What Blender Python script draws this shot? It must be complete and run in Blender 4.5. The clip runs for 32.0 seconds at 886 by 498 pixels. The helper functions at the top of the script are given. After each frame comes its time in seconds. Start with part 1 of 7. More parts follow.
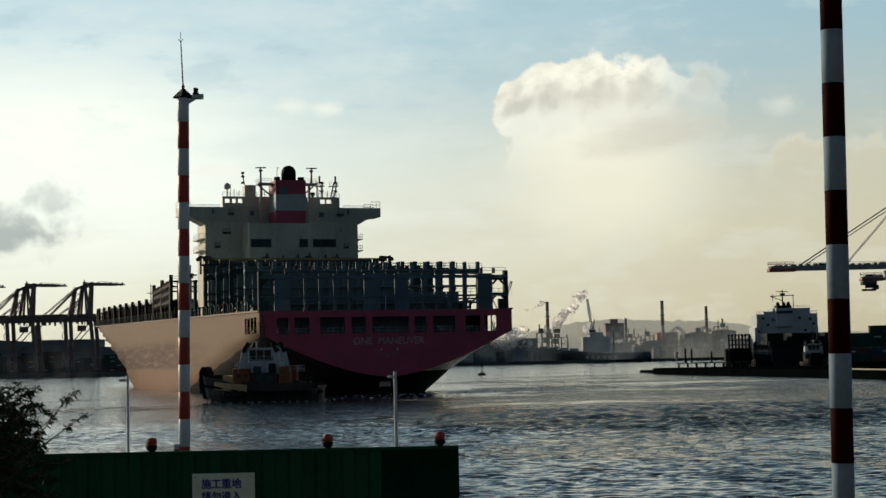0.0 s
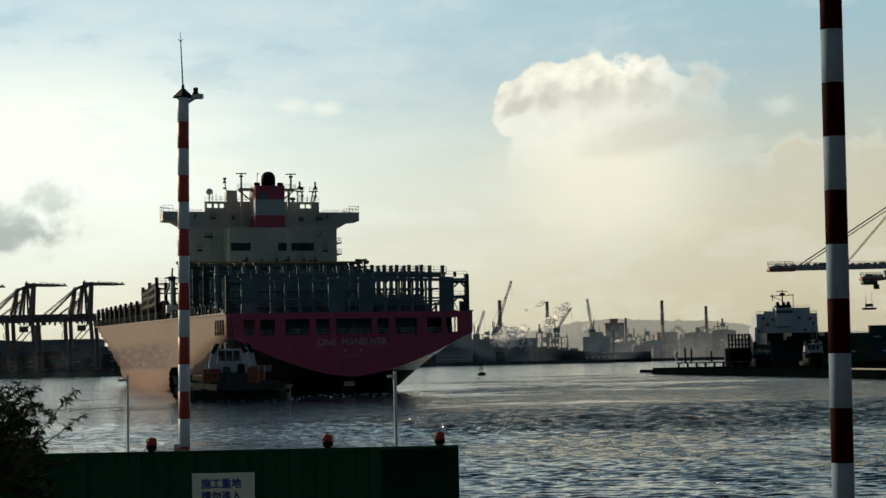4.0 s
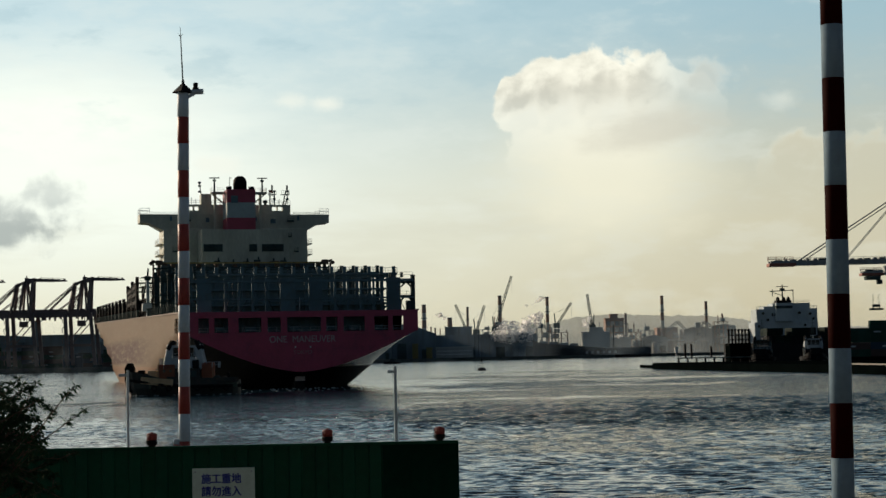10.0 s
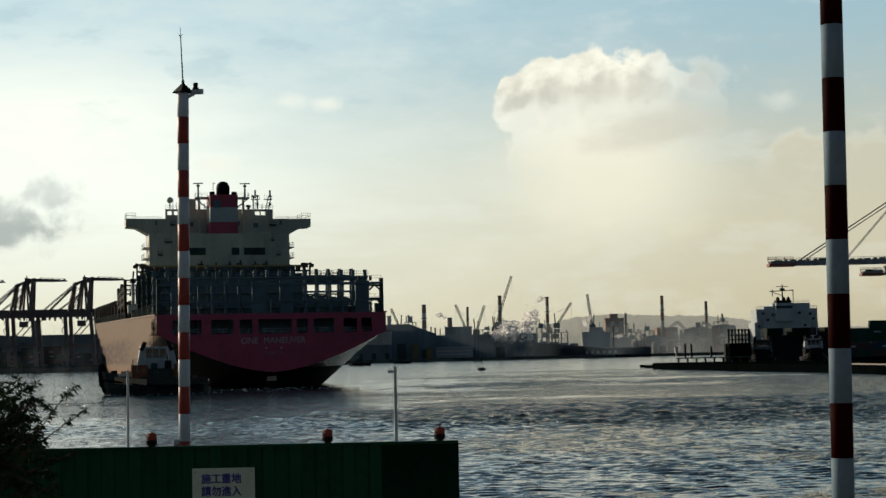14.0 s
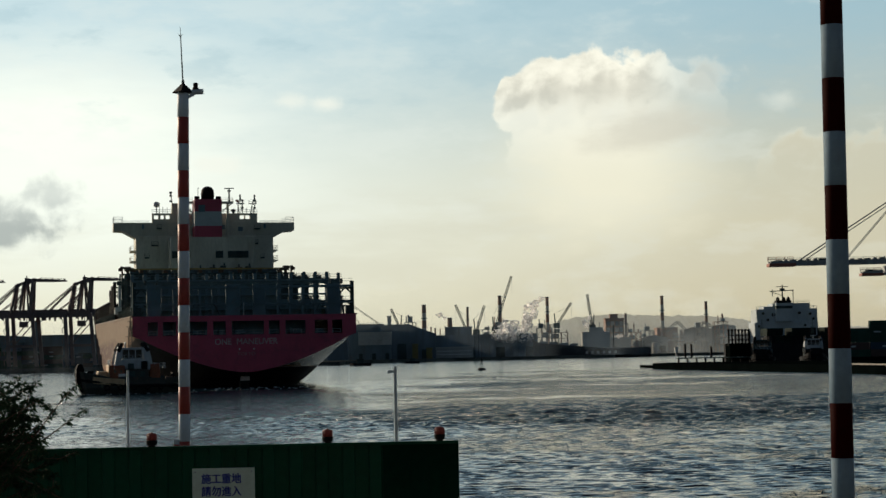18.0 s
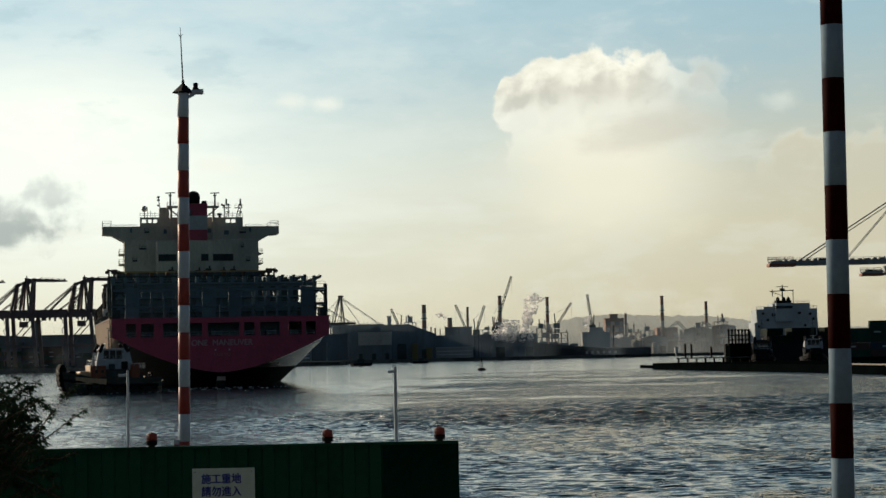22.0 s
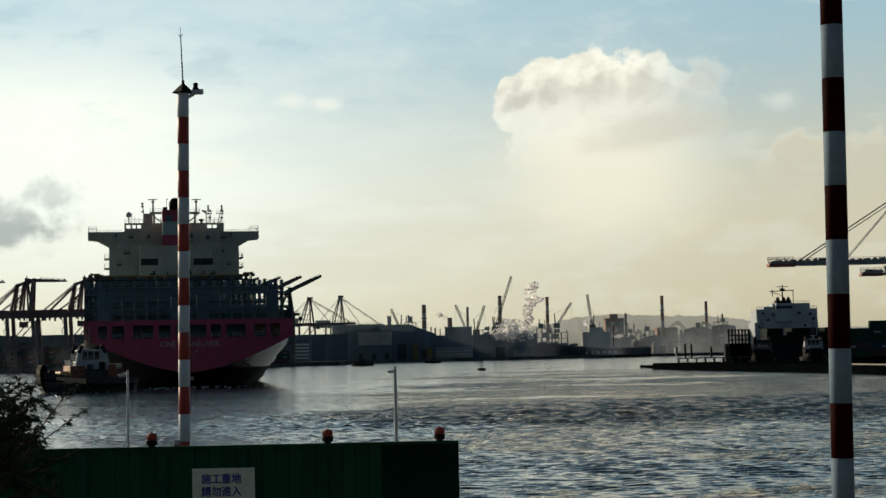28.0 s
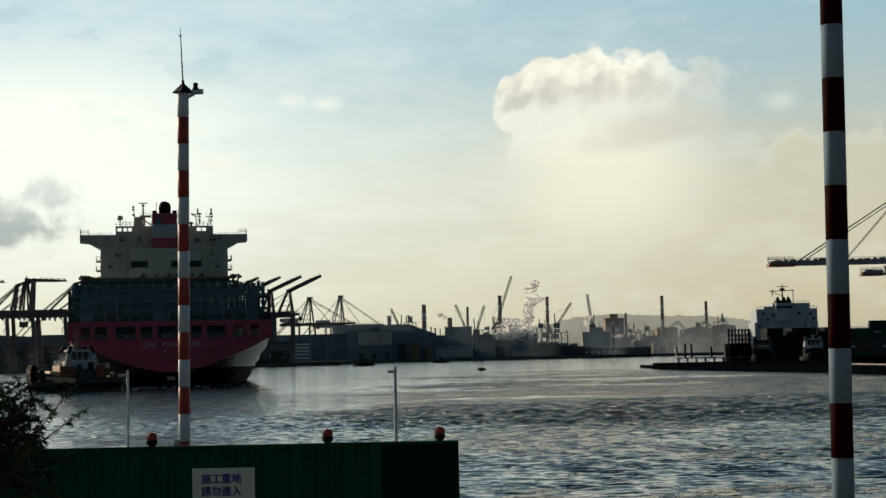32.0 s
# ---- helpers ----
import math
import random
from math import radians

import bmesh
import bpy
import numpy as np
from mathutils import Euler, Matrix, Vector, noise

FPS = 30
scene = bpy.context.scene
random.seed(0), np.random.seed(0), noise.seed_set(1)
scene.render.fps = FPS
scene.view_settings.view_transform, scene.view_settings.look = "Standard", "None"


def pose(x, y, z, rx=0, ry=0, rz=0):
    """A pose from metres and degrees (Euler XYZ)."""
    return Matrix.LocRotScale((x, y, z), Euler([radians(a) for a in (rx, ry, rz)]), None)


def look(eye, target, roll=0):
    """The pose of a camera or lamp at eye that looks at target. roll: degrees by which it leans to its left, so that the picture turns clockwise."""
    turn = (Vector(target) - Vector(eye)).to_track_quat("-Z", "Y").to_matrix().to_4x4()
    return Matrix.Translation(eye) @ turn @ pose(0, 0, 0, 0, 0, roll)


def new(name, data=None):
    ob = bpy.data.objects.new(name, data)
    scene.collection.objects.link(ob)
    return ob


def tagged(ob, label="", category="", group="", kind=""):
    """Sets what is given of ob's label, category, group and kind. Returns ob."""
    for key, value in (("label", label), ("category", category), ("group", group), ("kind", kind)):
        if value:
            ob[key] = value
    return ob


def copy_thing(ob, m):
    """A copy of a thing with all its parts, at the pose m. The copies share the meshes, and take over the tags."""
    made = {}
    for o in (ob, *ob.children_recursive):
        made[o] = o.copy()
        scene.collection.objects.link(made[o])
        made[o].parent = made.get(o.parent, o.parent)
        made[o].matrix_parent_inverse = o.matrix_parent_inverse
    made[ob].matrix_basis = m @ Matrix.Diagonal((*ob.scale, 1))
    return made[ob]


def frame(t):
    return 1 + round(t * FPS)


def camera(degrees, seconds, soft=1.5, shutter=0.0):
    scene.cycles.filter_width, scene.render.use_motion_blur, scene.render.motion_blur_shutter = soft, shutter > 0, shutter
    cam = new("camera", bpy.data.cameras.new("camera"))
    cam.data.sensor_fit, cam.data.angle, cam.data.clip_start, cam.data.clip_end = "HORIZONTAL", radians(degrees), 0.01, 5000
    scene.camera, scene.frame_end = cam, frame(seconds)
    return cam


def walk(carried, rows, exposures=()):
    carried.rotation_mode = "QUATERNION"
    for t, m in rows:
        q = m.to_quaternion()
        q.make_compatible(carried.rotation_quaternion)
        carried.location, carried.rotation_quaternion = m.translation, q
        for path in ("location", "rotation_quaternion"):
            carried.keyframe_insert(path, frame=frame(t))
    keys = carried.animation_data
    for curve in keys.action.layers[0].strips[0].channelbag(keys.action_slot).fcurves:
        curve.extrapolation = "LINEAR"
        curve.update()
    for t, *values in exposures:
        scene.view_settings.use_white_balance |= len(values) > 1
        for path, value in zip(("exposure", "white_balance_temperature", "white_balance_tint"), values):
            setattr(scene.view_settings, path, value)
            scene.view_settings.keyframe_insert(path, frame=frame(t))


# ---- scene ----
# ---- camera ----
cam = camera(30.03, 32.0, soft=1.5)
EYE = (0.0, 0.0, 6.0)


def aim(pan, tilt):
    """Camera pose from degrees of pan to the right and tilt upwards."""
    p, q = radians(pan), radians(tilt)
    return look(EYE, (100 * math.tan(p), 100.0, 6.0 + 100 * math.tan(q)), -1.2)


walk(cam, [(0.0, aim(0.0, 3.816)), (3.5, aim(0.0, 3.816)), (4.6, aim(0.02, 3.79)), (5.5, aim(0.045, 3.76)),
           (6.0, aim(0.02, 3.66)), (6.5, aim(0.0, 3.640)), (12.0, aim(0.0, 3.640)), (20.0, aim(0.0, 3.644)),
           (28.0, aim(0.0, 3.646)), (32.0, aim(0.0, 3.642))])

# ---- world, sun ----
SUN_AZ, SUN_EL = -50.0, 17.0      # degrees, from the view's line to the left, above the horizon


def link(nt, a, b):
    nt.links.new(a, b)


def calc(nt, op, a, b=None, c=None, clamp=False):
    n = nt.nodes.new("ShaderNodeMath")
    n.operation, n.use_clamp = op, clamp
    for i, v in enumerate((a, b, c)):
        if v is None:
            continue
        if isinstance(v, (int, float)):
            n.inputs[i].default_value = v
        else:
            nt.links.new(v, n.inputs[i])
    return n.outputs[0]


def blend(nt, fac, a, b, mode="MIX"):
    n = nt.nodes.new("ShaderNodeMix")
    n.data_type, n.blend_type = "RGBA", mode
    for sock, v in ((n.inputs[0], fac), (n.inputs[6], a), (n.inputs[7], b)):
        if isinstance(v, (int, float)):
            sock.default_value = v
        elif isinstance(v, tuple):
            sock.default_value = (*v, 1.0)
        else:
            nt.links.new(v, sock)
    return n.outputs[2]


def smooth(nt, v, lo, hi):
    n = nt.nodes.new("ShaderNodeMapRange")
    n.interpolation_type = "SMOOTHSTEP"
    nt.links.new(v, n.inputs[0])
    n.inputs[1].default_value, n.inputs[2].default_value = lo, hi
    return n.outputs[0]


def grain(nt, vec, scale, detail=4.0, rough=0.55, stretch=None):
    if stretch:
        m = nt.nodes.new("ShaderNodeMapping")
        m.inputs["Scale"].default_value = stretch
        nt.links.new(vec, m.inputs[0])
        vec = m.outputs[0]
    n = nt.nodes.new("ShaderNodeTexNoise")
    nt.links.new(vec, n.inputs["Vector"])
    n.inputs["Scale"].default_value, n.inputs["Detail"].default_value = scale, detail
    n.inputs["Roughness"].default_value = rough
    return n.outputs[0]


def make_world():
    w = bpy.data.worlds.new("evening_sky")
    w.use_nodes = True
    scene.world = w
    nt = w.node_tree
    nt.nodes.clear()
    out = nt.nodes.new("ShaderNodeOutputWorld")
    sky = nt.nodes.new("ShaderNodeTexSky")
    sky.sky_type, sky.sun_disc = "NISHITA", False
    sky.sun_elevation, sky.sun_rotation = radians(SUN_EL), radians(SUN_AZ)
    sky.air_density, sky.dust_density, sky.ozone_density = 1.0, 2.0, 1.0
    clear = nt.nodes.new("ShaderNodeBackground")
    link(nt, sky.outputs[0], clear.inputs[0])
    clear.inputs[1].default_value = 0.032
    tc = nt.nodes.new("ShaderNodeTexCoord")
    d = tc.outputs["Generated"]
    sep = nt.nodes.new("ShaderNodeSeparateXYZ")
    link(nt, d, sep.inputs[0])
    az = calc(nt, "ARCTAN2", sep.outputs[0], sep.outputs[1])
    el = calc(nt, "ARCSINE", sep.outputs[2])
    big = grain(nt, d, 9.0, 6.0, 0.6, (1, 1, 2.2))
    fine = grain(nt, d, 46.0, 9.0, 0.60)
    streak = grain(nt, d, 7.0, 5.0, 0.55, (1, 1, 5.0))
    mottle = grain(nt, d, 16.0, 8.0, 0.60, (1, 1, 2.6))

    def oval(caz, cel, raz, rel, wob, source, da=0.0, de=0.0):
        """Distance from a cloud's middle, 1 at its rim, with an uneven outline."""
        a = calc(nt, "DIVIDE", calc(nt, "SUBTRACT", az, caz - da), raz)
        b = calc(nt, "DIVIDE", calc(nt, "SUBTRACT", el, cel - de), rel)
        r = calc(nt, "SQRT", calc(nt, "ADD", calc(nt, "MULTIPLY", a, a), calc(nt, "MULTIPLY", b, b)))
        return calc(nt, "ADD", r, calc(nt, "MULTIPLY", calc(nt, "SUBTRACT", source, 0.5), wob))

    def billow(da, de, coarse, finer):
        """Cauliflower relief on the sky, 0 to 1, looked up a little aside by da, de."""
        at = nt.nodes.new("ShaderNodeCombineXYZ")
        link(nt, calc(nt, "ADD", az, da), at.inputs[0])
        link(nt, calc(nt, "ADD", el, de), at.inputs[1])
        warp = nt.nodes.new("ShaderNodeTexNoise")
        link(nt, at.outputs[0], warp.inputs["Vector"])
        warp.inputs["Scale"].default_value, warp.inputs["Detail"].default_value = coarse * 1.3, 4.0
        off = nt.nodes.new("ShaderNodeVectorMath")
        off.operation = "MULTIPLY_ADD"
        link(nt, warp.outputs["Color"], off.inputs[0])
        off.inputs[1].default_value = (0.45 / coarse,) * 3
        link(nt, at.outputs[0], off.inputs[2])
        n = nt.nodes.new("ShaderNodeTexVoronoi")
        n.feature = "SMOOTH_F1"
        link(nt, off.outputs[0], n.inputs["Vector"])
        n.inputs["Scale"].default_value, n.inputs["Detail"].default_value = coarse, 3.0
        n.inputs["Roughness"].default_value, n.inputs["Smoothness"].default_value = 0.5, 0.9
        n.inputs["Lacunarity"].default_value = 2.2
        g = nt.nodes.new("ShaderNodeTexNoise")
        link(nt, at.outputs[0], g.inputs["Vector"])
        g.inputs["Scale"].default_value, g.inputs["Detail"].default_value = finer, 6.0
        g.inputs["Roughness"].default_value, g.inputs["Distortion"].default_value = 0.50, 0.25
        knob = calc(nt, "SUBTRACT", 1.0, n.outputs["Distance"], clamp=True)
        return calc(nt, "ADD", calc(nt, "MULTIPLY", knob, 0.26), calc(nt, "MULTIPLY", g.outputs[0], 0.95))

    # thin veil: cool above, warm towards the horizon, brightest on the sun's side
    far = smooth(nt, az, -0.27, 0.30)
    mid = blend(nt, far, (1.02, 1.05, 0.95), (0.70, 0.63, 0.46))
    top = blend(nt, far, (0.66, 0.81, 0.86), (0.40, 0.57, 0.65))
    veil = blend(nt, smooth(nt, el, 0.07, 0.215), mid, top)
    low = smooth(nt, el, 0.092, 0.0)
    veil = blend(nt, calc(nt, "MULTIPLY", low, 0.80), veil, blend(nt, far, (0.86, 0.775, 0.55), (0.655, 0.555, 0.37)))
    glow = smooth(nt, oval(-0.24, 0.130, 0.20, 0.075, 0.7, streak), 1.05, 0.1)
    veil = blend(nt, glow, veil, (1.12, 1.13, 1.02))
    # broken thin cloud all over the veil
    wisps = smooth(nt, mottle, 0.48, 0.66)
    veil = blend(nt, calc(nt, "MULTIPLY", wisps, 0.22), veil, (0.96, 0.97, 0.90))
    holes = calc(nt, "MULTIPLY", smooth(nt, mottle, 0.50, 0.34), smooth(nt, el, 0.10, 0.19))
    veil = blend(nt, calc(nt, "MULTIPLY", holes, 0.35), veil, (0.40, 0.58, 0.66))
    for ca, ce, ra, re, amount in ((-0.070, 0.152, 0.011, 0.006, 0.75), (-0.092, 0.154, 0.013, 0.006, 0.55), (-0.137, 0.116, 0.020, 0.006, 0.6), (0.206, 0.147, 0.014, 0.008, 0.35)):
        veil = blend(nt, calc(nt, "MULTIPLY", smooth(nt, oval(ca, ce, ra, re, 1.8, fine), 1.15, 0.2), amount), veil, (1.04, 1.02, 0.91))
    layer = calc(nt, "MULTIPLY", smooth(nt, streak, 0.42, 0.62), smooth(nt, calc(nt, "ABSOLUTE", calc(nt, "SUBTRACT", el, 0.070)), 0.045, 0.01))
    veil = blend(nt, calc(nt, "MULTIPLY", layer, 0.30), veil, (0.70, 0.655, 0.52))
    # thin bright cloud round the veiled sun
    halo = smooth(nt, oval(-0.82, 0.32, 0.52, 0.36, 0.5, big), 1.0, 0.0)
    veil = blend(nt, halo, veil, (2.3, 2.2, 1.9))

    # large cumulus over the far shore: sunlit rim, its belly in its own shade, fading into haze below
    def cumulus(da, de):
        relief = billow(da, de, 46.0, 62.0)
        f = None
        for ca, ce, r in ((0.050, 0.149, 0.0205), (0.070, 0.150, 0.029), (0.096, 0.149, 0.0345), (0.126, 0.149, 0.031), (0.150, 0.143, 0.026), (0.104, 0.114, 0.070)):
            v = oval(ca, ce, r, r, 0.0, relief, da, de)
            f = v if f is None else calc(nt, "SMOOTH_MIN", f, v, 0.22)
        return calc(nt, "ADD", calc(nt, "SUBTRACT", 1.0, f), calc(nt, "MULTIPLY", calc(nt, "SUBTRACT", relief, 0.62), 0.62)), relief

    soft = smooth(nt, oval(0.100, 0.108, 0.088, 0.060, 0.9, mottle), 1.05, 0.15)
    veil = blend(nt, calc(nt, "MULTIPLY", soft, 0.80), veil, (1.03, 0.955, 0.76))
    depth, relief = cumulus(0.0, 0.0)
    lit_from, _ = cumulus(-0.0030, 0.0050)
    slope = calc(nt, "SUBTRACT", depth, lit_from)
    shape = smooth(nt, depth, -0.02, 0.10)
    # its flank away from the sun and its foot dissolve
    shape = calc(nt, "MULTIPLY", shape, calc(nt, "SUBTRACT", 1.0, calc(nt, "MULTIPLY", smooth(nt, az, 0.112, 0.172), 0.88)))
    shape = calc(nt, "MULTIPLY", shape, smooth(nt, el, 0.100, 0.166))
    grey = calc(nt, "MULTIPLY", smooth(nt, depth, 0.22, 0.62), smooth(nt, el, 0.132, 0.160))
    puff = blend(nt, calc(nt, "MULTIPLY", grey, 0.60), (1.16, 1.09, 0.93), (0.66, 0.615, 0.52))
    puff = blend(nt, calc(nt, "MULTIPLY", calc(nt, "MULTIPLY", smooth(nt, slope, 0.0, 0.34), smooth(nt, el, 0.126, 0.150)), calc(nt, "ADD", calc(nt, "MULTIPLY", smooth(nt, mottle, 0.40, 0.58), 0.42), 0.20)), puff, (0.58, 0.55, 0.47))
    puff = blend(nt, calc(nt, "MULTIPLY", smooth(nt, slope, 0.03, -0.24), 0.80), puff, (1.04, 0.99, 0.86))
    veil = blend(nt, shape, veil, puff)
    # shaded shelf on its far flank, and a detached knob
    shelf = calc(nt, "MULTIPLY", smooth(nt, oval(0.132, 0.133, 0.050, 0.016, 1.9, mottle), 1.15, 0.2), 0.60)
    veil = blend(nt, shelf, veil, (0.68, 0.63, 0.53))
    knob = calc(nt, "ADD", oval(0.161, 0.160, 0.019, 0.016, 0.0, fine), calc(nt, "MULTIPLY", calc(nt, "SUBTRACT", relief, 0.60), -1.5))
    knob_in = calc(nt, "MULTIPLY", smooth(nt, knob, 1.15, 0.55), smooth(nt, el, 0.135, 0.168))
    veil = blend(nt, calc(nt, "MULTIPLY", knob_in, 0.62), veil, blend(nt, smooth(nt, knob, 1.0, 0.5), (0.98, 0.95, 0.84), (0.74, 0.72, 0.64)))
    # smaller bank beside it
    bank = None
    for ca, ce, r in ((0.212, 0.108, 0.023), (0.255, 0.106, 0.024), (0.235, 0.098, 0.030), (0.285, 0.100, 0.034)):
        v = oval(ca, ce, r, r, 0.0, fine)
        bank = v if bank is None else calc(nt, "SMOOTH_MIN", bank, v, 0.15)
    bank = calc(nt, "ADD", bank, calc(nt, "MULTIPLY", calc(nt, "SUBTRACT", relief, 0.62), -1.2))
    crest = blend(nt, smooth(nt, bank, 1.0, 0.60), (0.92, 0.87, 0.71), (0.74, 0.665, 0.50))
    side = calc(nt, "MULTIPLY", smooth(nt, bank, 1.08, 0.66), smooth(nt, el, 0.088, 0.132))
    veil = blend(nt, calc(nt, "MULTIPLY", side, 0.75), veil, crest)
    # grey clouds before the sun's glow
    dark = None
    for ca, ce, ra, re in ((-0.255, 0.083, 0.042, 0.020), (-0.234, 0.095, 0.020, 0.016), (-0.270, 0.073, 0.034, 0.012), (-0.283, 0.118, 0.016, 0.006)):
        v = oval(ca, ce, ra, re, 0.0, fine)
        dark = v if dark is None else calc(nt, "SMOOTH_MIN", dark, v, 0.15)
    dark = calc(nt, "ADD", dark, calc(nt, "MULTIPLY", calc(nt, "SUBTRACT", relief, 0.62), -2.2))
    shade = blend(nt, smooth(nt, el, 0.078, 0.100), (0.36, 0.40, 0.40), (0.70, 0.73, 0.69))
    veil = blend(nt, calc(nt, "MULTIPLY", smooth(nt, dark, 1.20, 0.35), 0.80), veil, shade)
    veil = blend(nt, calc(nt, "MULTIPLY", smooth(nt, el, 0.205, 0.31), 0.90), veil, blend(nt, halo, (0.27, 0.42, 0.55), (1.4, 1.5, 1.5)))
    clouds = nt.nodes.new("ShaderNodeBackground")
    clouds.inputs[1].default_value = 1.0
    link(nt, blend(nt, 1.0, veil, (0.945, 0.985, 0.975), "MULTIPLY"), clouds.inputs[0])
    # the veil thins out away from the sun and overhead
    toward = calc(nt, "MULTIPLY", smooth(nt, calc(nt, "ABSOLUTE", calc(nt, "ADD", az, 0.35)), 1.9, 0.7), smooth(nt, el, 0.58, 0.21))
    mix = nt.nodes.new("ShaderNodeMixShader")
    link(nt, calc(nt, "MULTIPLY", toward, 0.93), mix.inputs[0])
    link(nt, clear.outputs[0], mix.inputs[1])
    link(nt, clouds.outputs[0], mix.inputs[2])
    link(nt, mix.outputs[0], out.inputs[0])


make_world()
sun_data = bpy.data.lights.new("sun", "SUN")
sun_data.energy, sun_data.angle, sun_data.color = 3.0, radians(5.0), (1.0, 0.80, 0.58)
sun_ob = new("sun", sun_data)
_a, _e = radians(SUN_AZ), radians(SUN_EL)
sun_ob.matrix_world = look((0, 0, 0), (-math.sin(_a) * math.cos(_e), -math.cos(_a) * math.cos(_e), -math.sin(_e)))
sun_ob.location = (-200, 150, 120)


# ---- materials ----
def paint(name, colour, rough=0.5, var=0.15, scale=1.0, bump=0.0, metal=0.0, second=None, amount=0.5, stretch=None, spec=0.5):
    """A procedural surface: base colour with fine and coarse variation, optional stains of a second colour."""
    m = bpy.data.materials.new(name)
    m.use_nodes = True
    nt = m.node_tree
    b = nt.nodes["Principled BSDF"]
    tc = nt.nodes.new("ShaderNodeTexCoord")
    v = tc.outputs["Object"]
    coarse = grain(nt, v, 0.35 * scale, 4.0, 0.6, stretch)
    fine = grain(nt, v, 6.0 * scale, 5.0, 0.6, stretch)
    info = nt.nodes.new("ShaderNodeObjectInfo")
    k = calc(nt, "ADD", calc(nt, "MULTIPLY", coarse, 0.65), calc(nt, "MULTIPLY", fine, 0.35))
    k = calc(nt, "ADD", k, calc(nt, "MULTIPLY", calc(nt, "SUBTRACT", info.outputs["Random"], 0.5), 0.15))
    dark = tuple(max(0.0, c * (1 - 2 * var)) for c in colour)
    light = tuple(min(0.95, c * (1 + 2 * var)) for c in colour)
    col = blend(nt, smooth(nt, k, 0.3, 0.7), dark, light)
    if second:
        st = grain(nt, v, 0.9 * scale, 7.0, 0.68, stretch)
        col = blend(nt, calc(nt, "MULTIPLY", smooth(nt, st, 0.50, 0.68), amount), col, second)
    link(nt, col, b.inputs["Base Color"])
    link(nt, calc(nt, "ADD", calc(nt, "MULTIPLY", fine, 0.2), rough - 0.1, clamp=True), b.inputs["Roughness"])
    b.inputs["Metallic"].default_value = metal
    b.inputs["Specular IOR Level"].default_value = spec
    if bump:
        bp = nt.nodes.new("ShaderNodeBump")
        bp.inputs["Strength"].default_value, bp.inputs["Distance"].default_value = bump, 0.02
        link(nt, fine, bp.inputs["Height"])
        link(nt, bp.outputs[0], b.inputs["Normal"])
    return m


def glass(name, colour=(0.02, 0.03, 0.035)):
    m = bpy.data.materials.new(name)
    m.use_nodes = True
    b = m.node_tree.nodes["Principled BSDF"]
    b.inputs["Base Color"].default_value = (*colour, 1)
    b.inputs["Roughness"].default_value = 0.05
    return m


def lit(name, colour, strength, base):
    m = bpy.data.materials.new(name)
    m.use_nodes = True
    b = m.node_tree.nodes["Principled BSDF"]
    b.inputs["Base Color"].default_value = (*base, 1)
    b.inputs["Emission Color"].default_value = (*colour, 1)
    b.inputs["Emission Strength"].default_value = strength
    return m


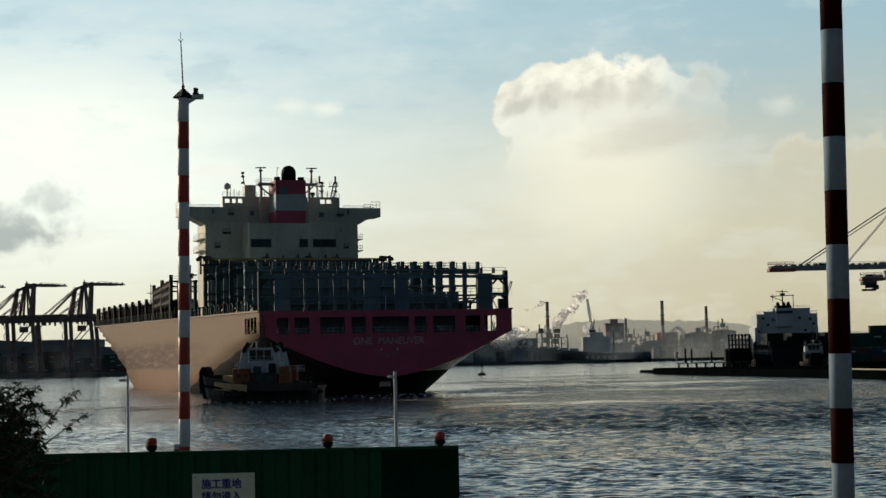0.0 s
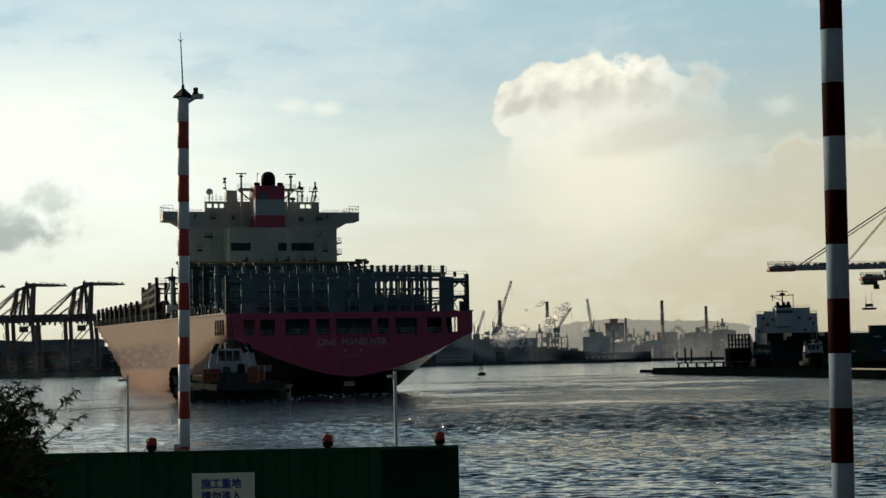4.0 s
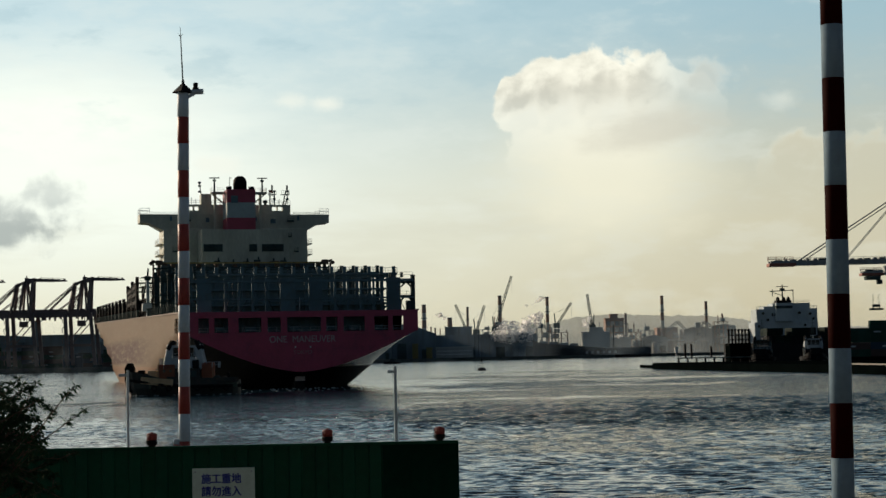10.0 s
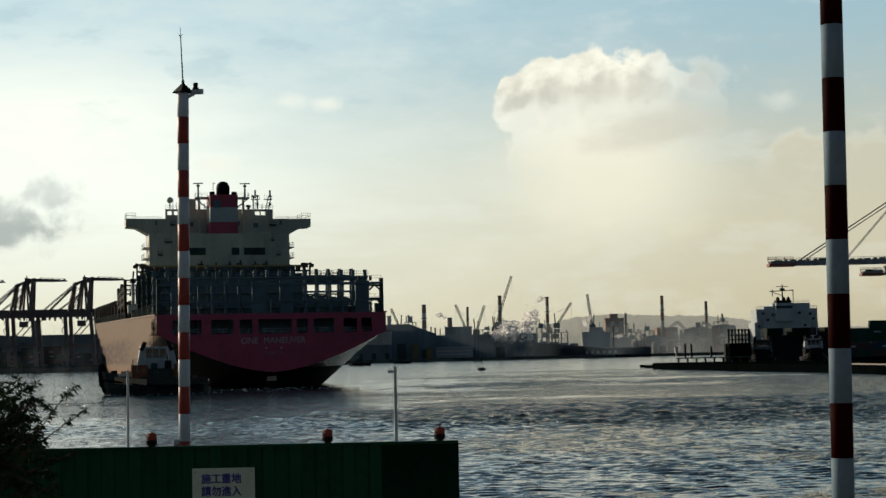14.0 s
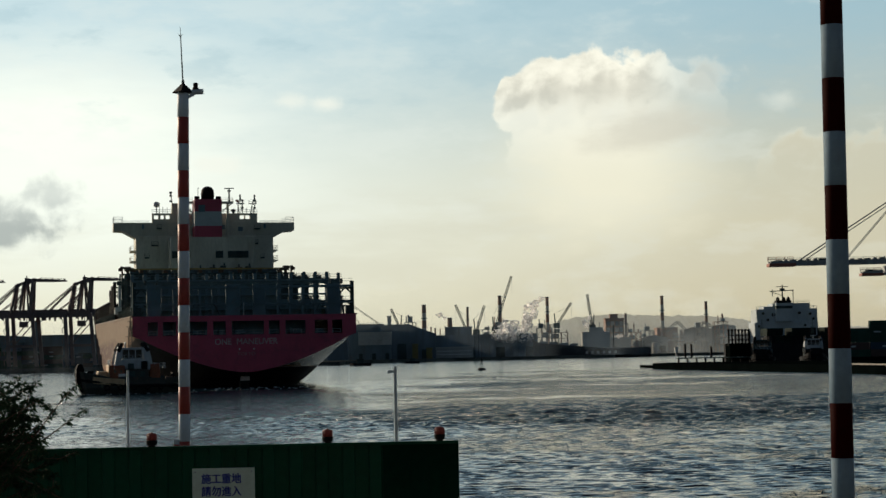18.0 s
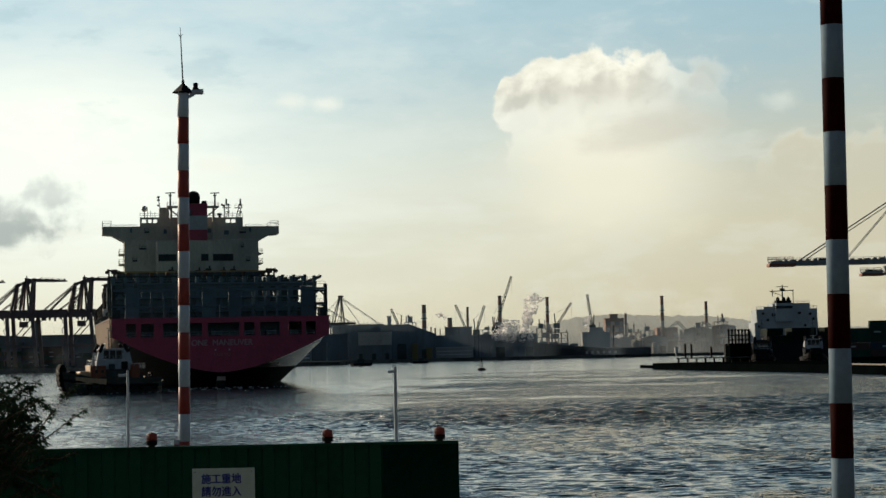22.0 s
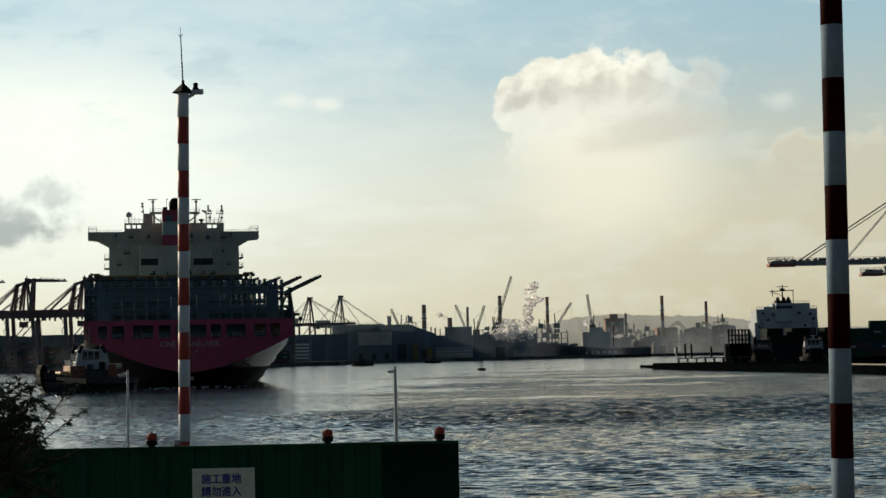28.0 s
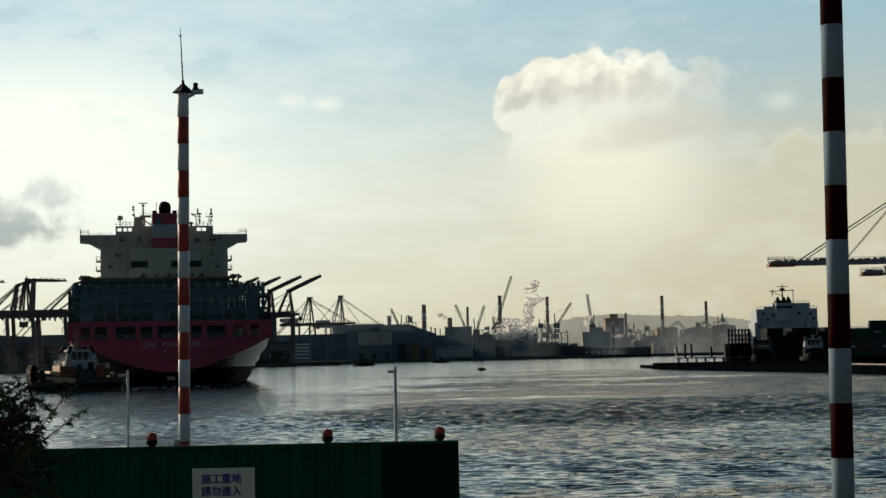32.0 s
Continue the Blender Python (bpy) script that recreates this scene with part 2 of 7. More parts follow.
def water_material(name):
    """Sea water, slick and ruffled by turns."""
    m = bpy.data.materials.new(name)
    m.use_nodes = True
    nt = m.node_tree
    b = nt.nodes["Principled BSDF"]
    tc = nt.nodes.new("ShaderNodeTexCoord")
    v = tc.outputs["Object"]
    sep = nt.nodes.new("ShaderNodeSeparateXYZ")
    link(nt, v, sep.inputs[0])
    patch = grain(nt, v, 0.018, 5.0, 0.62, (0.5, 2.0, 1.0))
    near = smooth(nt, sep.outputs[1], 380.0, 130.0)
    small = grain(nt, v, 2.3, 3.0, 0.60, (0.7, 0.9, 1.0))
    chop = grain(nt, v, 1.05, 3.0, 0.56, (0.58, 0.9, 1.0))
    h = calc(nt, "ADD", calc(nt, "MULTIPLY", small, 0.24), calc(nt, "MULTIPLY", chop, 0.98))
    # slicks and ruffled tongues of the ship's swirling wake and of the wind
    eddy = nt.nodes.new("ShaderNodeTexNoise")
    stretch = nt.nodes.new("ShaderNodeMapping")
    stretch.inputs["Scale"].default_value = (0.62, 1.0, 1.0)
    link(nt, v, stretch.inputs[0])
    link(nt, stretch.outputs[0], eddy.inputs["Vector"])
    eddy.inputs["Scale"].default_value, eddy.inputs["Detail"].default_value = 0.042, 8.0
    eddy.inputs["Roughness"].default_value, eddy.inputs["Distortion"].default_value = 0.70, 0.9
    broad = grain(nt, v, 0.011, 3.0, 0.55, (0.5, 1.4, 1.0))
    a = calc(nt, "DIVIDE", calc(nt, "SUBTRACT", sep.outputs[0], 13.0), 26.0)
    c = calc(nt, "DIVIDE", calc(nt, "SUBTRACT", sep.outputs[1], 166.0), 46.0)
    tongue = smooth(nt, calc(nt, "ADD", calc(nt, "MULTIPLY", a, a), calc(nt, "MULTIPLY", c, c)), 1.5, 0.1)
    fleck = grain(nt, v, 0.26, 6.0, 0.70, (0.62, 0.75, 1.0))
    ruffle = calc(nt, "ADD", calc(nt, "MULTIPLY", eddy.outputs[0], 0.46), calc(nt, "MULTIPLY", broad, 0.30))
    ruffle = calc(nt, "ADD", ruffle, calc(nt, "MULTIPLY", fleck, 0.24))
    ruffle = calc(nt, "ADD", ruffle, calc(nt, "MULTIPLY", tongue, 0.040))
    ruffle = calc(nt, "ADD", ruffle, calc(nt, "MULTIPLY", smooth(nt, sep.outputs[1], 430.0, 620.0), -0.05))
    ruffle = calc(nt, "ADD", ruffle, calc(nt, "ADD", calc(nt, "MULTIPLY", calc(nt, "MULTIPLY", smooth(nt, sep.outputs[1], 105.0, 150.0), smooth(nt, sep.outputs[1], 520.0, 300.0)), 0.050), calc(nt, "MULTIPLY", calc(nt, "MULTIPLY", smooth(nt, sep.outputs[0], 22.0, 62.0), smooth(nt, sep.outputs[1], 620.0, 420.0)), 0.030)))
    ruffle = calc(nt, "ADD", ruffle, calc(nt, "MULTIPLY", smooth(nt, sep.outputs[0], 12.0, -14.0), -0.085))
    zone = smooth(nt, ruffle, 0.515, 0.550)
    wash = grain(nt, v, 0.70, 5.0, 0.70, (0.75, 0.60, 1.0))
    calm = calc(nt, "SUBTRACT", 1.0, calc(nt, "MULTIPLY", smooth(nt, sep.outputs[1], 112.0, 76.0), 0.42))
    h = calc(nt, "MULTIPLY", h, calc(nt, "ADD", calc(nt, "MULTIPLY", near, calc(nt, "ADD", calc(nt, "MULTIPLY", zone, 0.75), 0.25)), 0.02))
    far = calc(nt, "MULTIPLY", zone, calc(nt, "ADD", calc(nt, "MULTIPLY", smooth(nt, sep.outputs[1], 700.0, 300.0), 0.75), 0.25))
    h = calc(nt, "ADD", h, calc(nt, "MULTIPLY", calc(nt, "MULTIPLY", wash, far), 2.1))
    h = calc(nt, "MULTIPLY", h, calm)
    # unresolved wavelets: a gentle spread of slopes on slicks, a wide one where the water is ruffled
    away = smooth(nt, sep.outputs[1], 105.0, 330.0)
    roll = grain(nt, v, 0.20, 5.0, 0.66, (0.62, 0.8, 1.0))
    h = calc(nt, "ADD", h, calc(nt, "MULTIPLY", calc(nt, "MULTIPLY", roll, away), 0.55))
    bp = nt.nodes.new("ShaderNodeBump")
    bp.inputs["Strength"].default_value, bp.inputs["Distance"].default_value = 1.0, 1.15
    link(nt, h, bp.inputs["Height"])
    # steep ripples too short to tell apart at a distance, normals tilted to -y to darken ruffled water
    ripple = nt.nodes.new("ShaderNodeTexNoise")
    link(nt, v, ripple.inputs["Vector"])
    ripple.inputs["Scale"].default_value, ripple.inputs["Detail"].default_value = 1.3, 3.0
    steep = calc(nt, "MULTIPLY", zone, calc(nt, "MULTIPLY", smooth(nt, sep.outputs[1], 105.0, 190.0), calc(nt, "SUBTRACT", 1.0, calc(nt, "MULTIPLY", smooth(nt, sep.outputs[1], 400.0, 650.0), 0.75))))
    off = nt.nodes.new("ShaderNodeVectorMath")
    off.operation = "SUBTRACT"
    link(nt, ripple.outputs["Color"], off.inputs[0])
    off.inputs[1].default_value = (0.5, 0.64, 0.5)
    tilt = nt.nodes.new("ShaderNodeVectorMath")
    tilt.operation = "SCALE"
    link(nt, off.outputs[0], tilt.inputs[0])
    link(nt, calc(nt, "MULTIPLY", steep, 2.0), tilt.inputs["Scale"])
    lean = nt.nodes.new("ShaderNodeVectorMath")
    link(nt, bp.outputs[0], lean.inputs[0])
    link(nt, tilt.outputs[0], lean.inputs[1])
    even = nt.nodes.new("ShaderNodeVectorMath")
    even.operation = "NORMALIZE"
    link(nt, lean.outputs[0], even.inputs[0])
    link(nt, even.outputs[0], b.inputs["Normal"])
    link(nt, blend(nt, patch, (0.004, 0.022, 0.040), (0.007, 0.033, 0.056)), b.inputs["Base Color"])
    fall = calc(nt, "MULTIPLY", smooth(nt, sep.outputs[1], 92.0, 165.0), calc(nt, "MULTIPLY", far, 0.12))
    link(nt, calc(nt, "ADD", fall, calc(nt, "ADD", calc(nt, "MULTIPLY", away, 0.08), 0.03)), b.inputs["Roughness"])
    b.inputs["IOR"].default_value = 1.33
    return m


def hull_material():
    """Magenta hull paint, coloured a sunlit tan and scraped on the sides, dark below the boot line."""
    m = bpy.data.materials.new("hull_paint")
    m.use_nodes = True
    nt = m.node_tree
    b = nt.nodes["Principled BSDF"]
    tc = nt.nodes.new("ShaderNodeTexCoord")
    v = tc.outputs["Object"]
    sep = nt.nodes.new("ShaderNodeSeparateXYZ")
    link(nt, v, sep.inputs[0])
    coarse = grain(nt, v, 0.07, 7.0, 0.66, (1, 0.22, 1.6))
    runs = grain(nt, v, 0.5, 6.0, 0.6, (1, 1, 0.12))
    fine = grain(nt, v, 0.8, 8.0, 0.75, (1, 0.09, 1.1))
    # tan base: sunlight and sky sheen on the magenta put into the colour
    col = blend(nt, coarse, (0.175, 0.118, 0.080), (0.240, 0.182, 0.128))
    col = blend(nt, calc(nt, "MULTIPLY", smooth(nt, runs, 0.5, 0.75), 0.25), col, (0.24, 0.113, 0.10))
    belt = calc(nt, "MULTIPLY", smooth(nt, sep.outputs[2], 4.6, 5.6), smooth(nt, sep.outputs[2], 12.5, 9.5))
    belt = calc(nt, "MULTIPLY", belt, smooth(nt, sep.outputs[1], 40.0, 120.0))
    scrape = calc(nt, "MULTIPLY", smooth(nt, fine, 0.32, 0.54), calc(nt, "MULTIPLY", smooth(nt, coarse, 0.28, 0.50), belt))
    col = blend(nt, calc(nt, "MULTIPLY", scrape, 0.95), col, (0.082, 0.040, 0.040))
    boot = smooth(nt, sep.outputs[2], 4.6, 4.3)
    col = blend(nt, boot, col, (0.25, 0.15, 0.10))
    # black antifouling at the stern; on the port quarter shade is painted up to a slanting line
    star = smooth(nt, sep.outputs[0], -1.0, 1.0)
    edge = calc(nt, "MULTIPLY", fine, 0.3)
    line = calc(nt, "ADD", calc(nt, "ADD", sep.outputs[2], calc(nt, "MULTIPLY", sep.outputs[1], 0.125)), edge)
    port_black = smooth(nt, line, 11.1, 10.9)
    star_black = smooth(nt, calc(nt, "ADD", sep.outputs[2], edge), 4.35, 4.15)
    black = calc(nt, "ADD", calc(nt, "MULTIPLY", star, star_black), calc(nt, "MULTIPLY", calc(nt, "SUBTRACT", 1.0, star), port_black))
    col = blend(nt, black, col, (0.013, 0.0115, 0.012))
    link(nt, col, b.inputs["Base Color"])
    rough = calc(nt, "ADD", calc(nt, "MULTIPLY", fine, 0.25), 0.48)
    link(nt, calc(nt, "SUBTRACT", rough, calc(nt, "MULTIPLY", calc(nt, "MULTIPLY", star, calc(nt, "SUBTRACT", 1.0, black)), 0.36)), b.inputs["Roughness"])
    link(nt, calc(nt, "ADD", calc(nt, "MULTIPLY", calc(nt, "MULTIPLY", star, calc(nt, "SUBTRACT", 1.0, black)), 0.7), 0.06), b.inputs["Specular IOR Level"])
    bp = nt.nodes.new("ShaderNodeBump")
    bp.inputs["Strength"].default_value, bp.inputs["Distance"].default_value = 0.25, 0.05
    link(nt, coarse, bp.inputs["Height"])
    link(nt, bp.outputs[0], b.inputs["Normal"])
    return m


WATER = water_material("harbour_water")
HULL = hull_material()
TRANSOM = paint("transom_paint", (0.41, 0.048, 0.110), 0.45, 0.10, 0.4, 0.1, second=(0.22, 0.03, 0.08), amount=0.5)
CREAM = paint("cream_paint", (0.53, 0.54, 0.45), 0.5, 0.10, 0.5, 0.05, second=(0.34, 0.31, 0.23), amount=0.5, stretch=(1, 1, 0.35))
WHITE = paint("white_paint", (0.74, 0.76, 0.76), 0.45, 0.05, 1.0, 0.05, second=(0.55, 0.52, 0.46), amount=0.3)
BLUEGREY = paint("blue_grey_paint", (0.10, 0.18, 0.22), 0.6, 0.10, 0.8, 0.05, second=(0.12, 0.13, 0.12), amount=0.5)
DARKSTEEL = paint("dark_steel", (0.042, 0.072, 0.076), 0.8, 0.2, 1.0, 0.1, second=(0.06, 0.045, 0.035), amount=0.4, spec=0.15)
RUST = paint("rusty_steel", (0.13, 0.085, 0.06), 0.7, 0.25, 1.0, 0.15, second=(0.06, 0.05, 0.045), amount=0.5)
DECKGREEN = paint("deck_paint", (0.07, 0.10, 0.075), 0.7, 0.2, 0.5, 0.1, second=(0.13, 0.08, 0.05), amount=0.5)
YELLOW = paint("yellow_rail_paint", (0.45, 0.33, 0.10), 0.5, 0.15, 1.0)
FUNNELWHITE = paint("funnel_white", (0.40, 0.48, 0.49), 0.5, 0.06, 0.6, second=(0.30, 0.33, 0.33), amount=0.4)
HOUSEGREY = paint("house_grey", (0.085, 0.15, 0.175), 0.6, 0.12, 0.5, 0.05, second=(0.16, 0.17, 0.16), amount=0.5)
FUNNELRED = paint("funnel_red", (0.38, 0.045, 0.09), 0.45, 0.08, 0.6)
BLACK = paint("black_paint", (0.013, 0.014, 0.016), 0.65, 0.2, 1.0, spec=0.08)
RUBBER = paint("black_rubber", (0.012, 0.012, 0.013), 0.85, 0.25, 2.0, 0.3, spec=0.1)
PANE = glass("dark_glass")
ORANGE = paint("orange_paint", (0.25, 0.062, 0.020), 0.45, 0.12, 1.0, 0.05, second=(0.13, 0.055, 0.03), amount=0.55)
TUGHULL = paint("tug_hull_paint", (0.016, 0.024, 0.022), 0.5, 0.2, 1.0, 0.1, second=(0.10, 0.06, 0.04), amount=0.4)
BUFF = paint("buff_paint", (0.60, 0.42, 0.24), 0.45, 0.1, 1.0, second=(0.35, 0.22, 0.12), amount=0.4)
TUGWHITE = paint("tug_white", (0.54, 0.59, 0.62), 0.5, 0.08, 1.0, 0.05, second=(0.30, 0.28, 0.24), amount=0.5, stretch=(1, 1, 0.4))
SHIPWHITE = paint("dull_bluish_white", (0.46, 0.53, 0.57), 0.5, 0.08, 0.4, second=(0.34, 0.36, 0.36), amount=0.4, stretch=(1, 1, 0.4))
NAMEWHITE = paint("lettering_white", (0.50, 0.46, 0.46), 0.6, 0.08, 1.0)
POLERED = paint("pole_red", (0.30, 0.034, 0.026), 0.5, 0.08, 3.0, second=(0.25, 0.03, 0.02), amount=0.4)
POLEWHITE = paint("pole_white", (0.52, 0.62, 0.70), 0.5, 0.05, 3.0, second=(0.40, 0.46, 0.50), amount=0.35, spec=0.25)
# darker copies of the pole paints: the near pole's shade is put into colour
SHADERED = paint("shaded_pole_red", (0.022, 0.002, 0.0016), 0.7, 0.1, 3.0, second=(0.014, 0.003, 0.002), amount=0.4, spec=0.02)
SHADEWHITE = paint("shaded_pole_white", (0.19, 0.28, 0.36), 0.6, 0.08, 3.0, second=(0.19, 0.235, 0.27), amount=0.45, spec=0.05)
GALV = paint("galvanised_steel", (0.42, 0.49, 0.54), 0.45, 0.12, 4.0, metal=0.3)
FENCE = paint("fence_green", (0.003, 0.068, 0.036), 0.55, 0.12, 2.0, 0.05, second=(0.006, 0.045, 0.026), amount=0.35, spec=0.15)
# darker green, for the end panel only
DARKFENCE = paint("dark_fence_green", (0.003, 0.032, 0.018), 0.8, 0.15, 2.0, 0.05, second=(0.004, 0.012, 0.008), amount=0.4, spec=0.03)
SIGNWHITE = paint("sign_white", (0.60, 0.74, 0.66), 0.5, 0.05, 3.0, second=(0.46, 0.56, 0.46), amount=0.4)
SIGNBLUE = paint("sign_blue", (0.02, 0.05, 0.30), 0.5, 0.1, 3.0)
LAMPRED = lit("beacon_red", (1.0, 0.10, 0.04), 0.006, (0.19, 0.030, 0.022))
CONCRETE = paint("concrete", (0.33, 0.32, 0.29), 0.85, 0.15, 0.6, 0.3, second=(0.18, 0.17, 0.15), amount=0.5)
QUAYSTONE = paint("dark_quay_concrete", (0.002, 0.0036, 0.0036), 0.75, 0.25, 0.5, 0.4, second=(0.003, 0.005, 0.005), amount=0.5, spec=0.0)
ASPHALT = paint("asphalt", (0.055, 0.055, 0.053), 0.85, 0.2, 1.0, 0.3)
CRANESTEEL = paint("crane_steel", (0.18, 0.135, 0.13), 0.6, 0.15, 0.3, second=(0.07, 0.05, 0.04), amount=0.4)
CRANEDARK = paint("crane_dark_grey", (0.10, 0.105, 0.105), 0.6, 0.15, 0.3, second=(0.08, 0.06, 0.05), amount=0.4)
CRANEBLUE = paint("crane_grey", (0.26, 0.29, 0.31), 0.6, 0.15, 0.3, second=(0.16, 0.12, 0.09), amount=0.4)
CRANERED = paint("crane_red_oxide", (0.30, 0.11, 0.08), 0.6, 0.15, 0.3)
SHED = paint("shed_cladding", (0.135, 0.195, 0.235), 0.7, 0.12, 0.1, second=(0.12, 0.12, 0.11), amount=0.4, stretch=(3, 3, 0.3))
SHEDPALE = paint("pale_cladding", (0.50, 0.51, 0.48), 0.7, 0.1, 0.1, second=(0.25, 0.23, 0.2), amount=0.4)
BRICKRED = paint("plant_red", (0.30, 0.19, 0.15), 0.8, 0.15, 0.1, second=(0.2, 0.16, 0.14), amount=0.5)
SHORE = paint("shore_ground", (0.095, 0.11, 0.105), 0.9, 0.25, 0.1, second=(0.06, 0.075, 0.065), amount=0.5, spec=0.0)
BOXGREEN = paint("container_green", (0.016, 0.062, 0.046), 0.6, 0.15, 0.5, second=(0.03, 0.03, 0.028), amount=0.4, spec=0.15)
CARGODARK = paint("weathered_cargo_green", (0.010, 0.022, 0.018), 0.7, 0.2, 0.5, second=(0.012, 0.012, 0.011), amount=0.5, spec=0.08)
BOXBROWN = paint("container_brown", (0.05, 0.028, 0.024), 0.55, 0.15, 0.5)
BOXBLUE = paint("container_blue", (0.028, 0.06, 0.095), 0.6, 0.15, 0.5, spec=0.15)
BOXYELLOW = paint("yellow_cladding", (0.20, 0.165, 0.035), 0.6, 0.15, 0.3, second=(0.12, 0.10, 0.04), amount=0.5)
LEAF = paint("leaf_green", (0.022, 0.050, 0.024), 0.75, 0.25, 4.0, spec=0.1)
BARK = paint("bark", (0.10, 0.075, 0.05), 0.9, 0.25, 5.0, 0.4)


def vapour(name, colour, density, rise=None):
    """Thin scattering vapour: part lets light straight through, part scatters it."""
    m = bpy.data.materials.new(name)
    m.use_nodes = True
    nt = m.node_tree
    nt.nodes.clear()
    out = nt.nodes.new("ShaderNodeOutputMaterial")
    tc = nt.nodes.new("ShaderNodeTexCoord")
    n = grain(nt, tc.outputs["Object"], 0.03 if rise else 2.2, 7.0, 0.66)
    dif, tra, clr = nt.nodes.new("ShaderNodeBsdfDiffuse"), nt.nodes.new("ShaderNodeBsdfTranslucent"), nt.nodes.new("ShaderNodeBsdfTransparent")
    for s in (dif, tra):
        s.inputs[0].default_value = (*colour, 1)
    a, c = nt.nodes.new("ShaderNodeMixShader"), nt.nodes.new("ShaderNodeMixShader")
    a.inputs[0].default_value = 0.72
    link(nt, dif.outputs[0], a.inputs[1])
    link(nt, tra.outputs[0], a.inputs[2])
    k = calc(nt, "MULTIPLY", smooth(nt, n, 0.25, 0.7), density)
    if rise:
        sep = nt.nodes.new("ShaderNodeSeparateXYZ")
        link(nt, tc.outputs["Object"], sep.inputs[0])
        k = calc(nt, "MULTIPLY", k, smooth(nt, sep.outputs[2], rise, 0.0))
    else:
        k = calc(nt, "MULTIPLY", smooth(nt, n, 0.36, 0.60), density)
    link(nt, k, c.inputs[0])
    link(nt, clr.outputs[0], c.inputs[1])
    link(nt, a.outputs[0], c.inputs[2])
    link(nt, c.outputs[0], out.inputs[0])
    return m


def steam_material():
    """Thin white vapour flakes that pass most light on."""
    m = bpy.data.materials.new("steam_white")
    m.use_nodes = True
    nt = m.node_tree
    nt.nodes.clear()
    out = nt.nodes.new("ShaderNodeOutputMaterial")
    dif, tra = nt.nodes.new("ShaderNodeBsdfDiffuse"), nt.nodes.new("ShaderNodeBsdfTranslucent")
    a = nt.nodes.new("ShaderNodeMixShader")
    a.inputs[0].default_value = 0.90
    for s, k in ((dif, 1), (tra, 2)):
        s.inputs[0].default_value = (1.0, 1.0, 1.0, 1)
        link(nt, s.outputs[0], a.inputs[k])
    link(nt, a.outputs[0], out.inputs[0])
    return m


STEAM = steam_material()
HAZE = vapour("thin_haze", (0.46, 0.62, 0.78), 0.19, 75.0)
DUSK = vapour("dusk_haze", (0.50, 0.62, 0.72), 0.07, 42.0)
SMOKEHAZE = vapour("low_smoke_haze", (0.60, 0.66, 0.68), 0.36, 44.0)
FOAM = paint("foam", (0.40, 0.45, 0.46), 0.9, 0.2, 1.0)
# the ridge's emission imitates haze in front of it
FARHILL = lit("haze_glow_hill", (0.47, 0.43, 0.32), 0.55, (0.06, 0.07, 0.05))


# ---- mesh helpers ----
def box(bm, x0, x1, y0, y1, z0, z1):
    v = [bm.verts.new(p) for p in ((x0, y0, z0), (x1, y0, z0), (x1, y1, z0), (x0, y1, z0),
                                   (x0, y0, z1), (x1, y0, z1), (x1, y1, z1), (x0, y1, z1))]
    for f in ((3, 2, 1, 0), (4, 5, 6, 7), (0, 1, 5, 4), (1, 2, 6, 5), (2, 3, 7, 6), (3, 0, 4, 7)):
        bm.faces.new([v[i] for i in f])
    return bm


def rbox(bm, x0, x1, y0, y1, z0, z1, r=0.05):
    """A box with its edges cut off."""
    t = bmesh.new()
    box(t, x0, x1, y0, y1, z0, z1)
    bmesh.ops.bevel(t, geom=list(t.edges), offset=r, segments=2, affect="EDGES", profile=0.6)
    me = bpy.data.meshes.new("tmp")
    t.to_mesh(me)
    t.free()
    bm.from_mesh(me)
    bpy.data.meshes.remove(me)
    return bm


def axes(p, q):
    a = (Vector(q) - Vector(p)).normalized()
    s = a.cross(Vector((0, 0, 1)))
    s = s.normalized() if s.length > 1e-4 else Vector((1, 0, 0))
    return a, s, s.cross(a).normalized()


def bar(bm, p, q, w, h=None):
    """A straight beam of rectangular section from p to q."""
    h = w if h is None else h
    a, s, u = axes(p, q)
    ends = []
    for e in (Vector(p), Vector(q)):
        ends.append([bm.verts.new(e + s * i * w / 2 + u * j * h / 2) for i, j in ((-1, -1), (1, -1), (1, 1), (-1, 1))])
    bm.faces.new(ends[0][::-1])
    bm.faces.new(ends[1])
    for i in range(4):
        bm.faces.new((ends[0][i], ends[0][(i + 1) % 4], ends[1][(i + 1) % 4], ends[1][i]))
    return bm


def rod(bm, p, q, r, r2=None, n=8):
    """A round bar or cone from p to q."""
    r2 = r if r2 is None else r2
    a, s, u = axes(p, q)
    ends = []
    for e, k in ((Vector(p), r), (Vector(q), max(r2, 1e-4))):
        ends.append([bm.verts.new(e + (s * math.cos(2 * math.pi * i / n) + u * math.sin(2 * math.pi * i / n)) * k) for i in range(n)])
    bm.faces.new(ends[0][::-1])
    bm.faces.new(ends[1])
    for i in range(n):
        bm.faces.new((ends[0][i], ends[0][(i + 1) % n], ends[1][(i + 1) % n], ends[1][i]))
    return bm


def turned(bm, profile, n=16, c=(0, 0)):
    """A turned shape round the z axis from (radius, height) pairs."""
    rings = [[bm.verts.new((c[0] + r * math.cos(2 * math.pi * i / n), c[1] + r * math.sin(2 * math.pi * i / n), z)) for i in range(n)]
             for r, z in profile]
    for a, b in zip(rings, rings[1:]):
        for i in range(n):
            bm.faces.new((a[i], a[(i + 1) % n], b[(i + 1) % n], b[i]))
    bm.faces.new(rings[0][::-1])
    bm.faces.new(rings[-1])
    return bm


